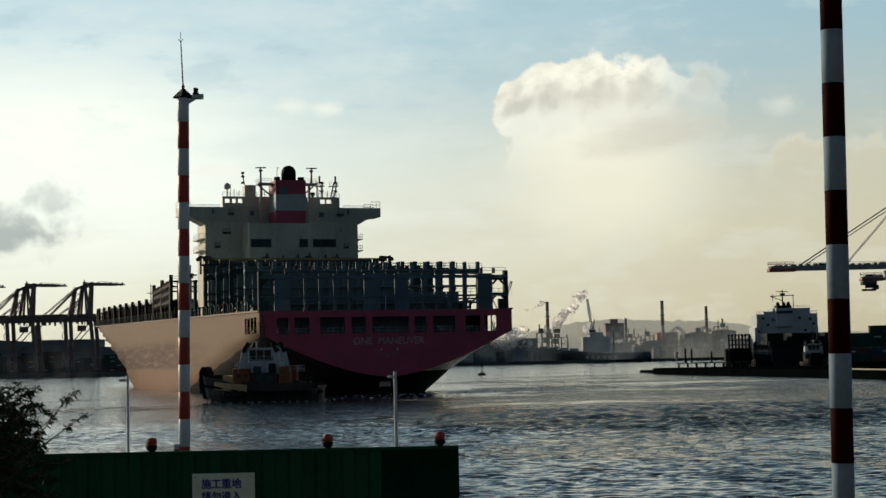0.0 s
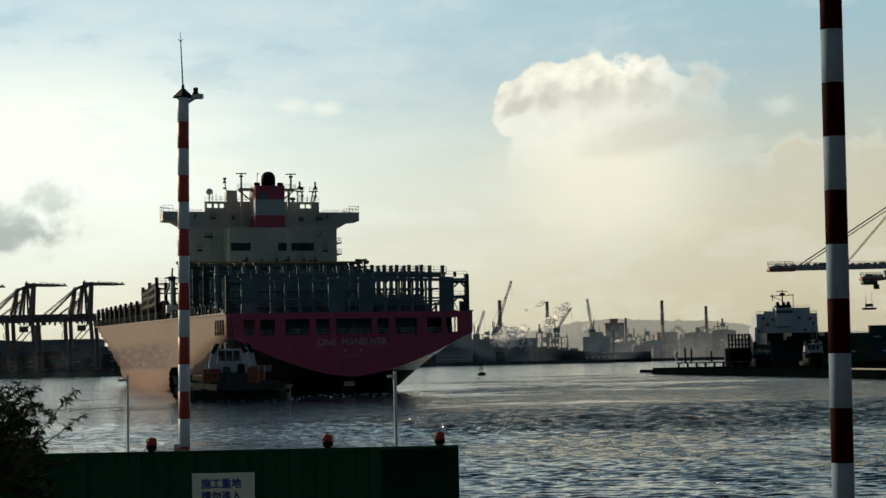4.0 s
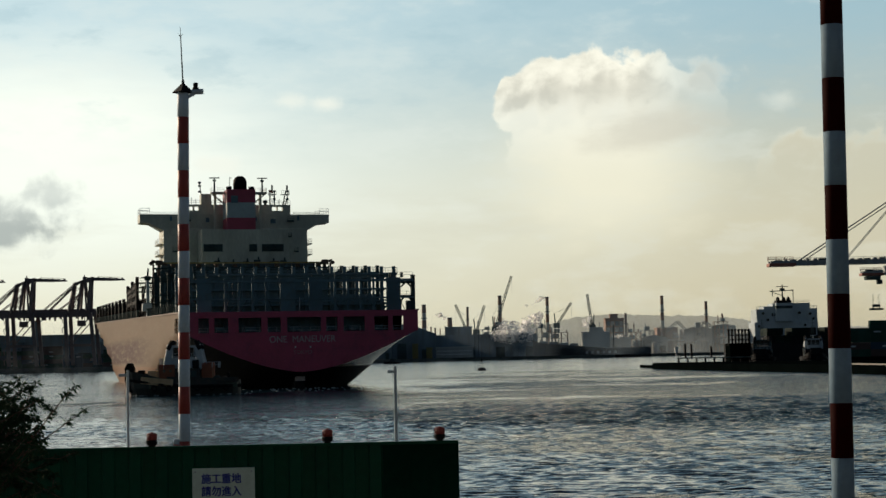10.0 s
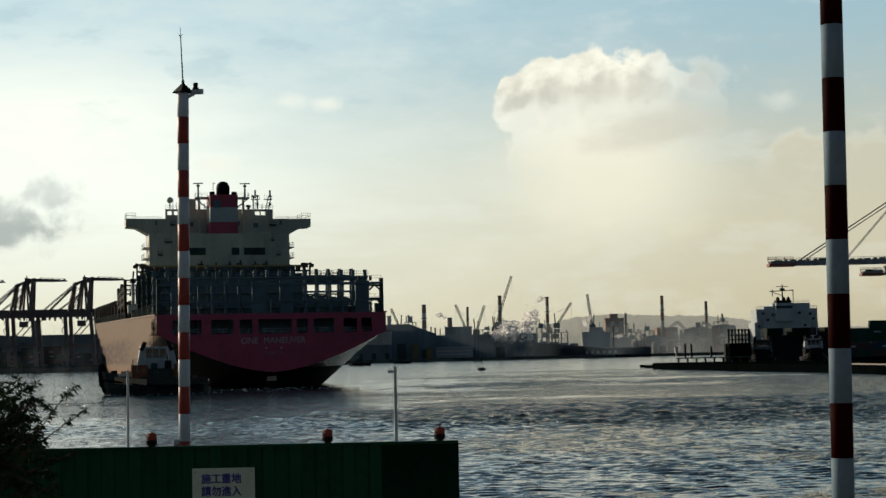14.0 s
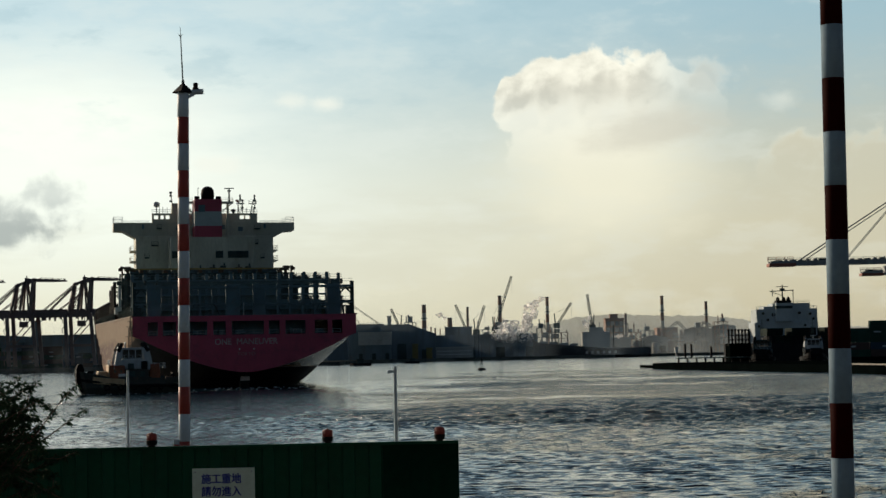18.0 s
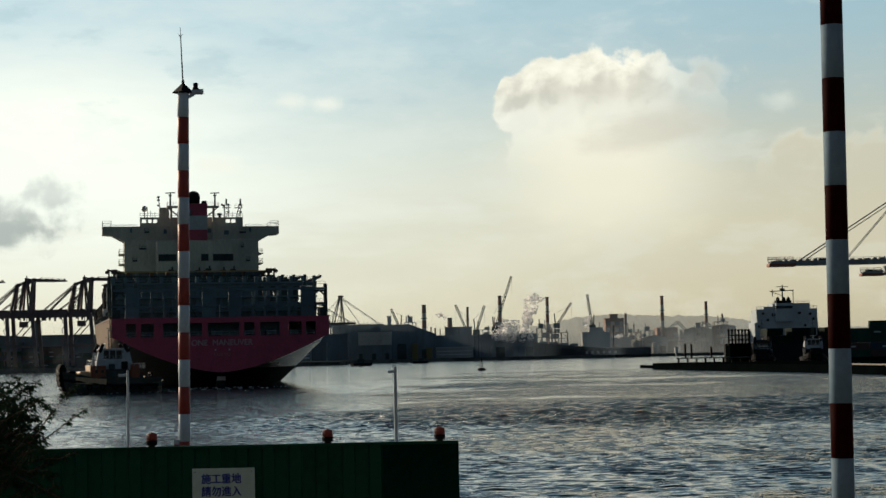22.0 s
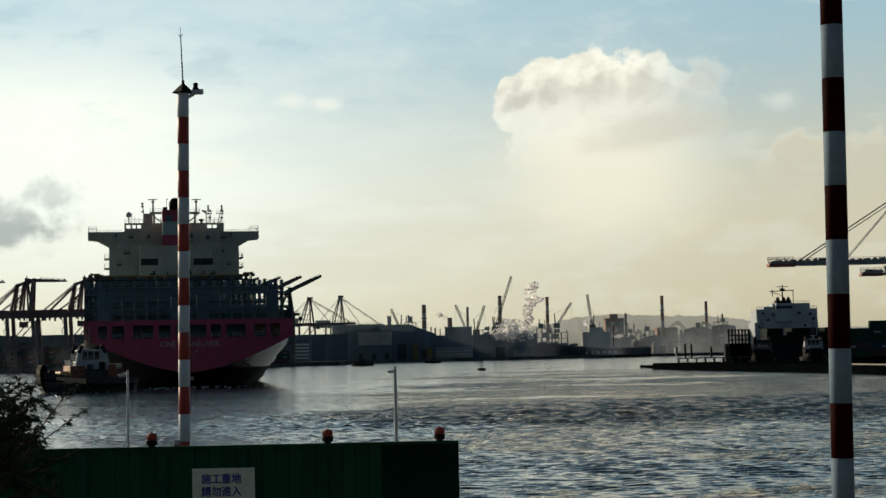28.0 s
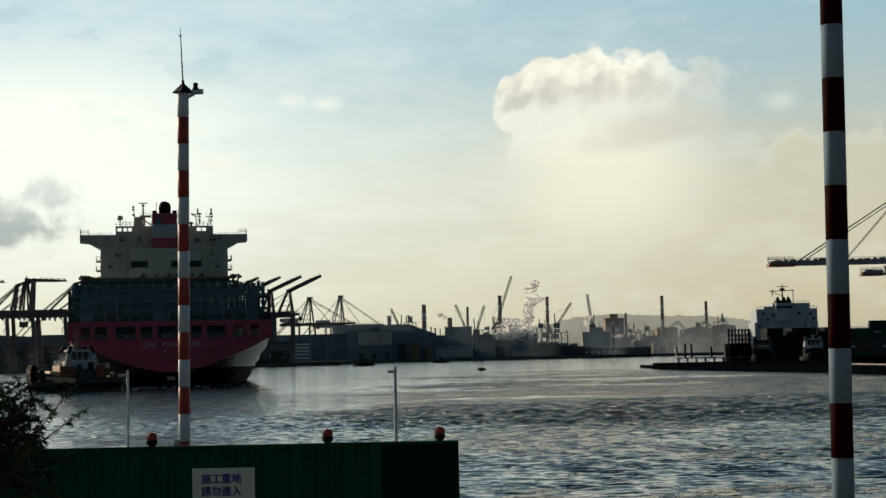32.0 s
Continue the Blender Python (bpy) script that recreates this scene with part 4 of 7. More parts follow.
def make_stern_bridge():
    y, z0, z1 = 1.6, 14.6, 21.0
    lb = part("stern_lashing_bridge", B(), BLUEGREY, ship, "blue-grey plated lashing bridge at the stern")
    for x0, x1 in ((-19.7, -16.9), (-3.9, -1.0), (1.6, 4.2), (16.8, 19.6)):
        bm = B()
        rbox(bm, x0, x1, y - 0.3, y + 0.1, z0, z1, 0.06)
        for k in (0.33, 0.66):
            box(bm, x0 + 0.1, x1 - 0.1, y - 0.36, y - 0.3, z0 + (z1 - z0) * k, z0 + (z1 - z0) * k + 0.12)
        part("plate", bm, BLUEGREY, lb)
    for a, c in ((-16.9, -3.9), (4.2, 16.8)):
        for k in range(1, 5):
            x = a + (c - a) * k / 5
            bm = B()
            rbox(bm, x - 0.22, x + 0.22, y - 0.15, y + 0.05, z0, z1, 0.03)
            part("upright", bm, BLUEGREY, lb)
    for x in (-22.1, 22.1):
        bm = B()
        rbox(bm, x - 0.35, x + 0.35, y - 0.5, y + 0.5, z0, z1 + 0.5, 0.05)
        part("end_post", bm, DARKSTEEL, lb)
    for s in (-1, 1):
        for z in (17.6, 20.2):
            bm = B()
            box(bm, min(s * 19.7, s * 21.8), max(s * 19.7, s * 21.8), y - 0.3, y + 0.3, z - 0.38, z)
            for a, sg in ((19.7, 1), (21.8, -1)):
                bar(bm, (s * a, y, z - 1.05), (s * (a + 0.75 * sg), y, z - 0.3), 0.3)
            part("end_beam", bm, DARKSTEEL, lb)
        bm = B()
        rbox(bm, min(s * 20.7, s * 21.8), max(s * 20.7, s * 21.8), y - 0.4, y + 0.4, z0, z0 + 1.9, 0.05)
        part("ladder_casing", bm, DARKSTEEL, lb)
        for a in (17.6, 19.9):
            bm = B()
            box(bm, s * a - 0.25, s * a + 0.25, y - 0.2, y + 0.2, z1, z1 + 0.95)
            part("end_stanchion", bm, DARKSTEEL, lb)
    for z, t in ((17.3, 0.3), (z1 - 0.25, 0.5)):
        bm = B()
        box(bm, -22.1, 22.1, y - 0.6, y + 0.6, z - t, z)
        part("walkway", bm, BLUEGREY, lb)
    bm = B()
    handrail(bm, [(-22, y - 0.6, z1), (22, y - 0.6, z1)], 1.0, 2.2, 0.06)
    handrail(bm, [(-22, y - 0.6, 17.3), (22, y - 0.6, 17.3)], 1.0, 1.3, 0.05)
    part("handrail", bm, BLUEGREY, lb)
    rng = random.Random(3)
    for k in range(14):
        bm = B()
        x = -21 + 3.2 * k
        bar(bm, (x, y + 0.2, z0), (x + rng.choice((-1.2, 1.2)), y + 0.2, 17), 0.12)
        part("lashing_rod", bm, DARKSTEEL, lb)


make_stern_bridge()
for yy, zt, n in ((15.2, 23.6, 18), (30.0, 24.6, 18), (44.5, 24.7, 18), (59.0, 25.0, 18)):
    lashing_bridge(yy, zt, n, tiers=3 if yy < 20 else 2, plated=6, material=BLUEGREY if yy < 20 else DARKSTEEL)
for k in range(13):
    yy = 108 + 14.6 * k
    lashing_bridge(yy, 26.4 - 0.5 * k if k < 3 else sheer(yy) + 5.5, 12, z0=sheer(yy) - 0.1, material=BLACK)
    for s in (-1, 1):
        if k < 2:
            # side framing between the taller bridges
            for z in (20.8, 22.8, 24.6 - 0.5 * k):
                bm = B()
                bar(bm, (s * 21.8, yy, z), (s * 21.8, yy + 14.6, z - 0.4), 0.35, 0.7)
                part("side_beam", bm, BLACK, ship)
            for j in range(1, 6):
                bm = B()
                bar(bm, (s * 21.8, yy + 2.43 * j, 19.5), (s * 21.8, yy + 2.43 * j, 25.4 - 0.5 * k), 0.45)
                part("side_post", bm, BLACK, ship)


def make_deck_gear():
    for k in range(17):
        y0 = (17.0 + 14.5 * k) if k < 3 else 109.5 + 14.6 * (k - 3)
        if y0 > 278:
            continue
        h = min(20.0, deck_half(y0 + 12) - 2)
        bm = B()
        rbox(bm, -h, h, y0 + 0.3, y0 + 12.4, sheer(y0) - 1.0, sheer(y0) + 1.4, 0.15)
        part("hatch_cover", bm, DECKGREEN, ship)
    for s in (-1, 1):
        for k in range(13):
            y0, y1 = 101 + 14.2 * k, 101 + 14.2 * (k + 1) - 0.3
            h = deck_half(y1) - 2.0
            if h < 6:
                continue
            bm = B()
            box(bm, min(s * h, s * (h - 0.4)), max(s * h, s * (h - 0.4)), y0, y1, sheer(y0) - 1.1, sheer(y0) + 4.9)
            for j in range(6):
                y = y0 + (y1 - y0) * (j + 0.5) / 6
                box(bm, min(s * h, s * (h + 0.25)), max(s * h, s * (h + 0.25)), y - 0.12, y + 0.12, sheer(y0) - 1.0, sheer(y0) + 4.7)
            part("hatch_coaming", bm, BLACK, ship)
    sm = B()
    bar(sm, (0, 0, 0), (0, 0, 1.7), 0.4)
    box(sm, -0.35, 0.35, -0.3, 0.3, 1.7, 2.0)
    sm = mesh_from(sm, "stanchion")
    for s in (-1, 1):
        y = 12.0
        while y < 296:
            if not 76 < y < 100:
                part("stanchion", sm, DARKSTEEL, ship, at=pose(s * (deck_half(y) - 0.5), y, sheer(y)))
            y += 4.85
    # breakwater plate and foremast
    bm = B()
    bar(bm, (-9, 298, sheer(298) - 1), (-9, 298, sheer(298) + 4), 0.6)
    bar(bm, (9, 298, sheer(298) - 1), (9, 298, sheer(298) + 4), 0.6)
    box(bm, -12, 12, 297.8, 298.2, sheer(298) - 1, sheer(298) + 3)
    part("wave_breaker", bm, DARKSTEEL, ship)
    bm = B()
    truss(bm, (0, 303, 20), (0, 303, 34), 1.2, 7, 0.15)
    bar(bm, (-2, 303, 31), (2, 303, 31), 0.2)
    part("foremast", bm, RUST, ship)


make_deck_gear()


def make_deckhouse():
    dh = part("deckhouse", B(), CREAM, ship, "cream accommodation block with bridge wings")
    bm = B()
    rbox(bm, -17.3, 17.3, 86, 97, 13.5, 37.2, 0.15)
    part("tower_block", bm, CREAM, dh)
    bm = B()
    # bridge deck with wings whose undersides slope up to the tips
    prof = [(-22.8, 38.6), (-22.8, 40.6), (22.8, 40.6), (22.8, 38.6), (20.4, 38.4), (17.2, 36.6), (-17.2, 36.6), (-20.4, 38.4)]
    f = [bm.verts.new((x, 86.4, z)) for x, z in prof]
    g = [bm.verts.new((x, 92.5, z)) for x, z in prof]
    bm.faces.new(f)
    bm.faces.new(g[::-1])
    for k in range(8):
        bm.faces.new((f[k], g[k], g[(k + 1) % 8], f[(k + 1) % 8]))
    bmesh.ops.recalc_face_normals(bm, faces=bm.faces)
    part("bridge_wing", bm, CREAM, dh)
    for s in (-1, 1):
        bm = B()
        handrail(bm, [(s * 20.5, 86.5, 40.6), (s * 22.7, 86.5, 40.6), (s * 22.7, 92.4, 40.6), (s * 20.5, 92.4, 40.6)], 1.4, 2.2, 0.09)
        part("wing_rail", bm, GALV, dh)
        bm = B()
        handrail(bm, [(s * 14, 86.5, 40.6), (s * 20.5, 86.5, 40.6)], 0.5, 3, 0.06)
        part("low_rail", bm, GALV, dh)
    # wheelhouse across the deck, with openings to the sky at both ends
    wh = part("wheelhouse", B(), CREAM, dh, "cream wheelhouse with open side windows")
    solid_spans = [(-13.2, -12.7), (-11.6, -11.1), (-10.2, -9.8), (-8.8, 8.9), (10.1, 10.35), (11.5, 13.4)]
    bm = B()
    box(bm, -13.2, 13.4, 87.0, 88.2, 42.55, 43.0)
    box(bm, -13.2, 13.4, 87.0, 88.2, 40.6, 41.55)
    for x0, x1 in solid_spans:
        box(bm, x0, x1, 87.0, 88.2, 41.55, 42.55)
    part("block", bm, CREAM, wh)
    for x0, x1 in ((-13.2, -8.3), (-5.6, -3.4), (3.4, 13.4)):
        bm = B()
        handrail(bm, [(x0, 87.1, 43.0), (x1, 87.1, 43.0)], 1.0, 1.4, 0.07)
        part("monkey_rail", bm, GALV, wh)
    for x, z, w in ((4.6, 39.4, 0.9), (9.0, 38.9, 1.2), (-6.8, 39.2, 0.8), (15.2, 39.6, 0.5), (-15.5, 39.5, 0.5)):
        bm = B()
        box(bm, x - w / 2, x + w / 2, 86.2, 86.42, z - 0.5, z + 0.6)
        part("vent_box", bm, BLUEGREY, wh)
    bm = B()
    rbox(bm, -8.2, -5.7, 87.2, 90, 43.0, 45.6, 0.1)
    part("vent_tower", bm, CREAM, dh)
    bm = B()
    rod(bm, (-12.0, 88, 43.0), (-12.0, 88, 44.7), 0.16)
    part("dome_post", bm, GALV, dh)
    bm = B()
    bmesh.ops.create_icosphere(bm, subdivisions=2, radius=0.8, matrix=pose(-12.0, 88, 45.3))
    part("radar_dome", bm, WHITE, dh, "white satellite dome", soft=True)
    for x in (9.3, 12.5):
        bm = B()
        truss(bm, (x - (0.3 if x > 12 else 0), 89, 43.0), (x + 0.5 * (x > 12), 89, 46.5), 0.7 if x > 12 else 1.1, 5, 0.12)
        rod(bm, (x + 0.5 * (x > 12), 89, 46.4), (x + 0.5 * (x > 12), 89, 48.0), 0.22)
        box(bm, x - 1.0, x + 1.0, 88.5, 89.5, 45.6, 45.75)
        handrail(bm, [(x - 1, 88.5, 45.75), (x + 1, 88.5, 45.75)], 0.9, 1, 0.05)
        for z in (44.3, 46.2):
            rbox(bm, x + 0.2, x + 0.8, 88.4, 88.9, z, z + 0.5, 0.1)
        part("lattice_mast", bm, DARKSTEEL, dh)
    bm = B()
    rod(bm, (-8.0, 88.5, 45.6), (-8.4, 88.5, 48.4), 0.12)
    for z in (46.0, 47.4, 48.2):
        rbox(bm, -8.7, -8.0, 88.2, 88.8, z, z + 0.45, 0.08)
    part("aerial_mast", bm, DARKSTEEL, dh)
    bm = B()
    turned(bm, [(0.3, 43.0), (0.3, 43.5), (0.6, 43.6), (0.6, 44.0), (0.2, 44.2)], 12, (7.4, 88))
    part("mushroom_vent", bm, DARKSTEEL, dh)
    for x, z in ((-10.4, 43.6), (-9.3, 43.3), (10.9, 43.3), (-11.2, 44.6), (5.9, 43.0), (-3.5, 43.4), (12.9, 43.9)):
        bm = B()
        rod(bm, (x, 88.2, 43.0), (x, 88.2, z + 1.2), 0.06)
        part("aerial", bm, DARKSTEEL, dh)
    # side galleries and stairs
    for s in (-1, 1):
        for z in (33.6, 31.0):
            bm = B()
            box(bm, s * 17.3, s * 18.6, 86.6, 95, z - 0.2, z) if s > 0 else box(bm, -18.6, -17.3, 86.6, 95, z - 0.2, z)
            handrail(bm, [(s * 18.5, 86.7, z), (s * 18.5, 95, z)], 1.1, 2, 0.06)
            handrail(bm, [(s * 17.4, 86.7, z), (s * 18.5, 86.7, z)], 1.1, 1, 0.06)
            part("gallery", bm, CREAM, dh)
    for x, z, w in ((-12.6, 34.6, 1.7), (-11.5, 38.9, 1.2), (13.2, 38.8, 1.6), (13.0, 35.0, 0.7), (-14.6, 31.5, 1.2), (14.5, 31.4, 1.0)):
        bm = B()
        box(bm, x - w / 2, x + w / 2, 85.5, 86.3, z, z + 0.35)
        handrail(bm, [(x - w / 2, 85.6, z + 0.35), (x + w / 2, 85.6, z + 0.35)], 0.8, 1, 0.05)
        part("platform", bm, DARKSTEEL, dh)
    # lower decks of the house, plated, with doors and pipes
    lw = part("lower_decks", B(), BLUEGREY, ship, "dark blue-grey plated lower decks of the house")
    for k in range(9):
        x0, x1 = -19.6 + 35.6 * k / 9, -19.6 + 35.6 * (k + 1) / 9 - 0.12
        bm = B()
        rbox(bm, x0, x1, 69.2, 72.0, 13.6, 28.0, 0.06)
        for z in (17.5, 21.0, 24.4, 27.2):
            box(bm, x0, x1, 69.05, 69.2, z, z + 0.25)
        part("bulkhead_panel", bm, HOUSEGREY, lw)
    # engine casing with louvres
    cs = part("engine_casing", B(), CREAM, ship, "cream engine casing aft of the bridge")
    bm = B()
    rbox(bm, -9.4, 11.0, 76.5, 85.8, 13.5, 36.2, 0.12)
    part("casing_block", bm, CREAM, cs)
    for x0, x1 in ((-9.0, -4.7), (1.7, 3.4), (4.7, 9.7)):
        bm = B()
        box(bm, x0, x1, 76.30, 76.48, 31.0, 32.7)
        for k in range(7):
            box(bm, x0 - 0.05, x1 + 0.05, 76.22, 76.3, 31.02 + k * 0.24, 31.1 + k * 0.24)
        for x in (x0, (x0 + x1) / 2, x1):
            box(bm, x - 0.06, x + 0.06, 76.2, 76.34, 30.9, 32.8)
        part("louvre", bm, DARKSTEEL, cs)
    for x, z in ((-6.0, 28.4), (-2.5, 28.0), (0.8, 28.2), (3.4, 28.6), (7.0, 28.2), (9.6, 28.4)):
        bm = B()
        rbox(bm, x - 0.7, x + 0.7, 75.4, 76.4, z - 0.6, z + 0.4, 0.1)
        rod(bm, (x + 0.3, 75.8, z + 0.4), (x + 0.3, 75.8, z + 1.1), 0.2)
        part("casing_fan", bm, DARKSTEEL, cs)
    # funnel with coloured bands and dark dome
    fn = part("funnel", B(), FUNNELRED, ship, "red and white banded funnel with black top")
    for z0, z1, mat, lab in ((36.2, 39.0, FUNNELRED, "lower_band"), (39.0, 42.6, FUNNELWHITE, "middle_band"), (42.6, 45.7, FUNNELRED, "upper_band")):
        bm = B()
        rbox(bm, -3.35, 3.35, 77.0, 84.5, z0 + 0.003, z1, 0.02)
        part(lab, bm, mat, fn)
    bm = B()
    turned(bm, [(1.6, 45.7), (1.65, 47.4), (1.5, 48.2), (1.05, 48.8), (0.5, 49.05)], 16, (0.1, 79.5))
    part("exhaust_dome", bm, BLACK, fn, "sooty black exhaust dome", soft=True)
    for x in (-2.6, 2.7):
        bm = B()
        rbox(bm, x - 0.6, x + 0.6, 78.2, 79.6, 45.7, 46.5, 0.1)
        part("exhaust_stub", bm, BLACK, fn)
    bm = B()
    box(bm, -2.4, -0.8, 76.93, 76.99, 42.5, 44.2)
    part("funnel_panel", bm, BLUEGREY, fn, "dark square panel on the upper band")
    for s in (-1, 1):
        bm = B()
        box(bm, min(s * 3.5, s * 6.6), max(s * 3.5, s * 6.6), 80, 83, 45.0, 45.4)
        bar(bm, (s * 3.4, 81.5, 42.6), (s * 6.3, 81.5, 45.0), 0.3)
        bar(bm, (s * 5.4, 82.8, 36.2), (s * 5.4, 82.8, 45.1), 0.55)
        handrail(bm, [(s * 3.6, 80, 45.4), (s * 6.5, 80, 45.4), (s * 6.5, 83, 45.4)], 0.9, 1.2, 0.06)
        part("radar_platform", bm, CREAM, fn)
        bm = B()
        rod(bm, (s * 5.7, 81.5, 45.4), (s * 5.7, 81.5, 48.7), 0.25, 0.16)
        rbox(bm, s * 5.7 - 0.4, s * 5.7 + 0.4, 81.2, 81.8, 48.0, 48.4, 0.08)
        bar(bm, (s * 5.7 - 1.2, 81.5, 48.8), (s * 5.7 + 1.2, 81.5, 48.85), 0.18, 0.25)
        part("radar_scanner", bm, DARKSTEEL, fn)
    bm = B()
    rod(bm, (-2.2, 81, 45.7), (-2.1, 81, 49.0), 0.07)
    rod(bm, (-2.1, 80.9, 48.8), (-1.7, 80.9, 48.8), 0.07)
    part("whistle_mast", bm, DARKSTEEL, fn)
    bm = B()
    f = [bm.verts.new(p) for p in ((7.4, 81.4, 46.1), (8.5, 81.4, 45.5), (8.1, 81.4, 45.2), (7.2, 81.4, 45.6))]
    g = [bm.verts.new(v.co + Vector((0, 0.04, 0))) for v in f]
    bm.faces.new(f), bm.faces.new(g[::-1])
    for k in range(4):
        bm.faces.new((f[k], g[k], g[(k + 1) % 4], f[(k + 1) % 4]))
    part("pennant", bm, ORANGE, fn)
    # walkway bridge aft of the casing, with boat davits at its ends
    wb = part("boat_deck_bridge", B(), YELLOW, ship, "walkway with yellow rail and davits aft of the casing")
    bm = B()
    box(bm, -21.5, 18.9, 66.5, 68.5, 26.4, 26.75)
    part("walkway", bm, DARKSTEEL, wb)
    bm = B()
    bar(bm, (-20.8, 66.4, 27.75), (18.3, 66.4, 27.75), 0.25, 0.35)
    part("rail_beam", bm, YELLOW, wb)
    bm = B()
    handrail(bm, [(-21, 66.5, 26.75), (18.5, 66.5, 26.75)], 1.1, 1.7, 0.08)
    part("handrail", bm, RUST, wb)
    pm = B()
    box(pm, -0.35, 0.35, -0.5, 0.5, 0, 12.15)
    pm = mesh_from(pm, "support")
    for k in range(10):
        part("support", pm, DARKSTEEL, wb, at=pose(-20.5 + 38.5 * k / 9, 67.5, 14.3))
    for s in (-1, 1):
        bm = B()
        e = 20.3 * s + (0 if s < 0 else -2.65)
        rbox(bm, e - 0.8, e + 0.8, 65.8, 67.0, 27.3, 28.4, 0.25)
        bar(bm, (e - s * 1.8, 66.4, 27.3), (e + s * 1.7, 66.4, 28.3), 0.5)
        rod(bm, (e + s * 1.8, 66.0, 27.7), (e + s * 1.8, 66.8, 27.7), 0.45, n=12)
        bar(bm, (e + s * 1.3, 66.4, 24.6), (e + s * 1.3, 66.4, 27.9), 0.4)
        bar(bm, (e, 66.9, 24.6), (e, 66.9, 27.5), 0.7)
        part("davit", bm, RUST, wb)
    rng = random.Random(8)
    for k in range(16):
        x = -19 + 2.35 * k + rng.uniform(-0.6, 0.6)
        bm = B()
        rbox(bm, x - 0.5, x + 0.5, 66.8, 68.0, 26.75, 27.3 + rng.uniform(0, 0.9), 0.1)
        part("deck_locker", bm, RUST if k % 2 else BLUEGREY, wb)


make_deckhouse()


def make_provision_crane():
    pc = part("provision_crane", B(), GALV, ship, "pale provision crane post beside the house")
    for name, shape, mat in (("crane_post", ((-0.35, 0.35, -0.35, 0.35, 14.9, 24.6),), GALV), ("crane_house", ((-1.3, 0.9, -0.9, 0.9, 17.4, 19.2),), WHITE),
                             ("crane_head", ((-0.7, 0.7, -0.6, 0.6, 24.6, 25.6), (-1.5, 1.5, -0.25, 0.25, 25.1, 25.4)), DARKSTEEL)):
        bm = B()
        for q in shape:
            rbox(bm, *q, 0.08)
        part(name, bm, mat, pc, at=pose(-21.6, 81, 0))
    bm = B()
    bar(bm, (-21.6, 81, 25.4), (-21.4, 81.4, 27.4), 0.3)
    bar(bm, (-21.6, 81, 25.2), (-21.6, 92, 22.0), 0.4)
    part("crane_jib", bm, DARKSTEEL, pc)


make_provision_crane()


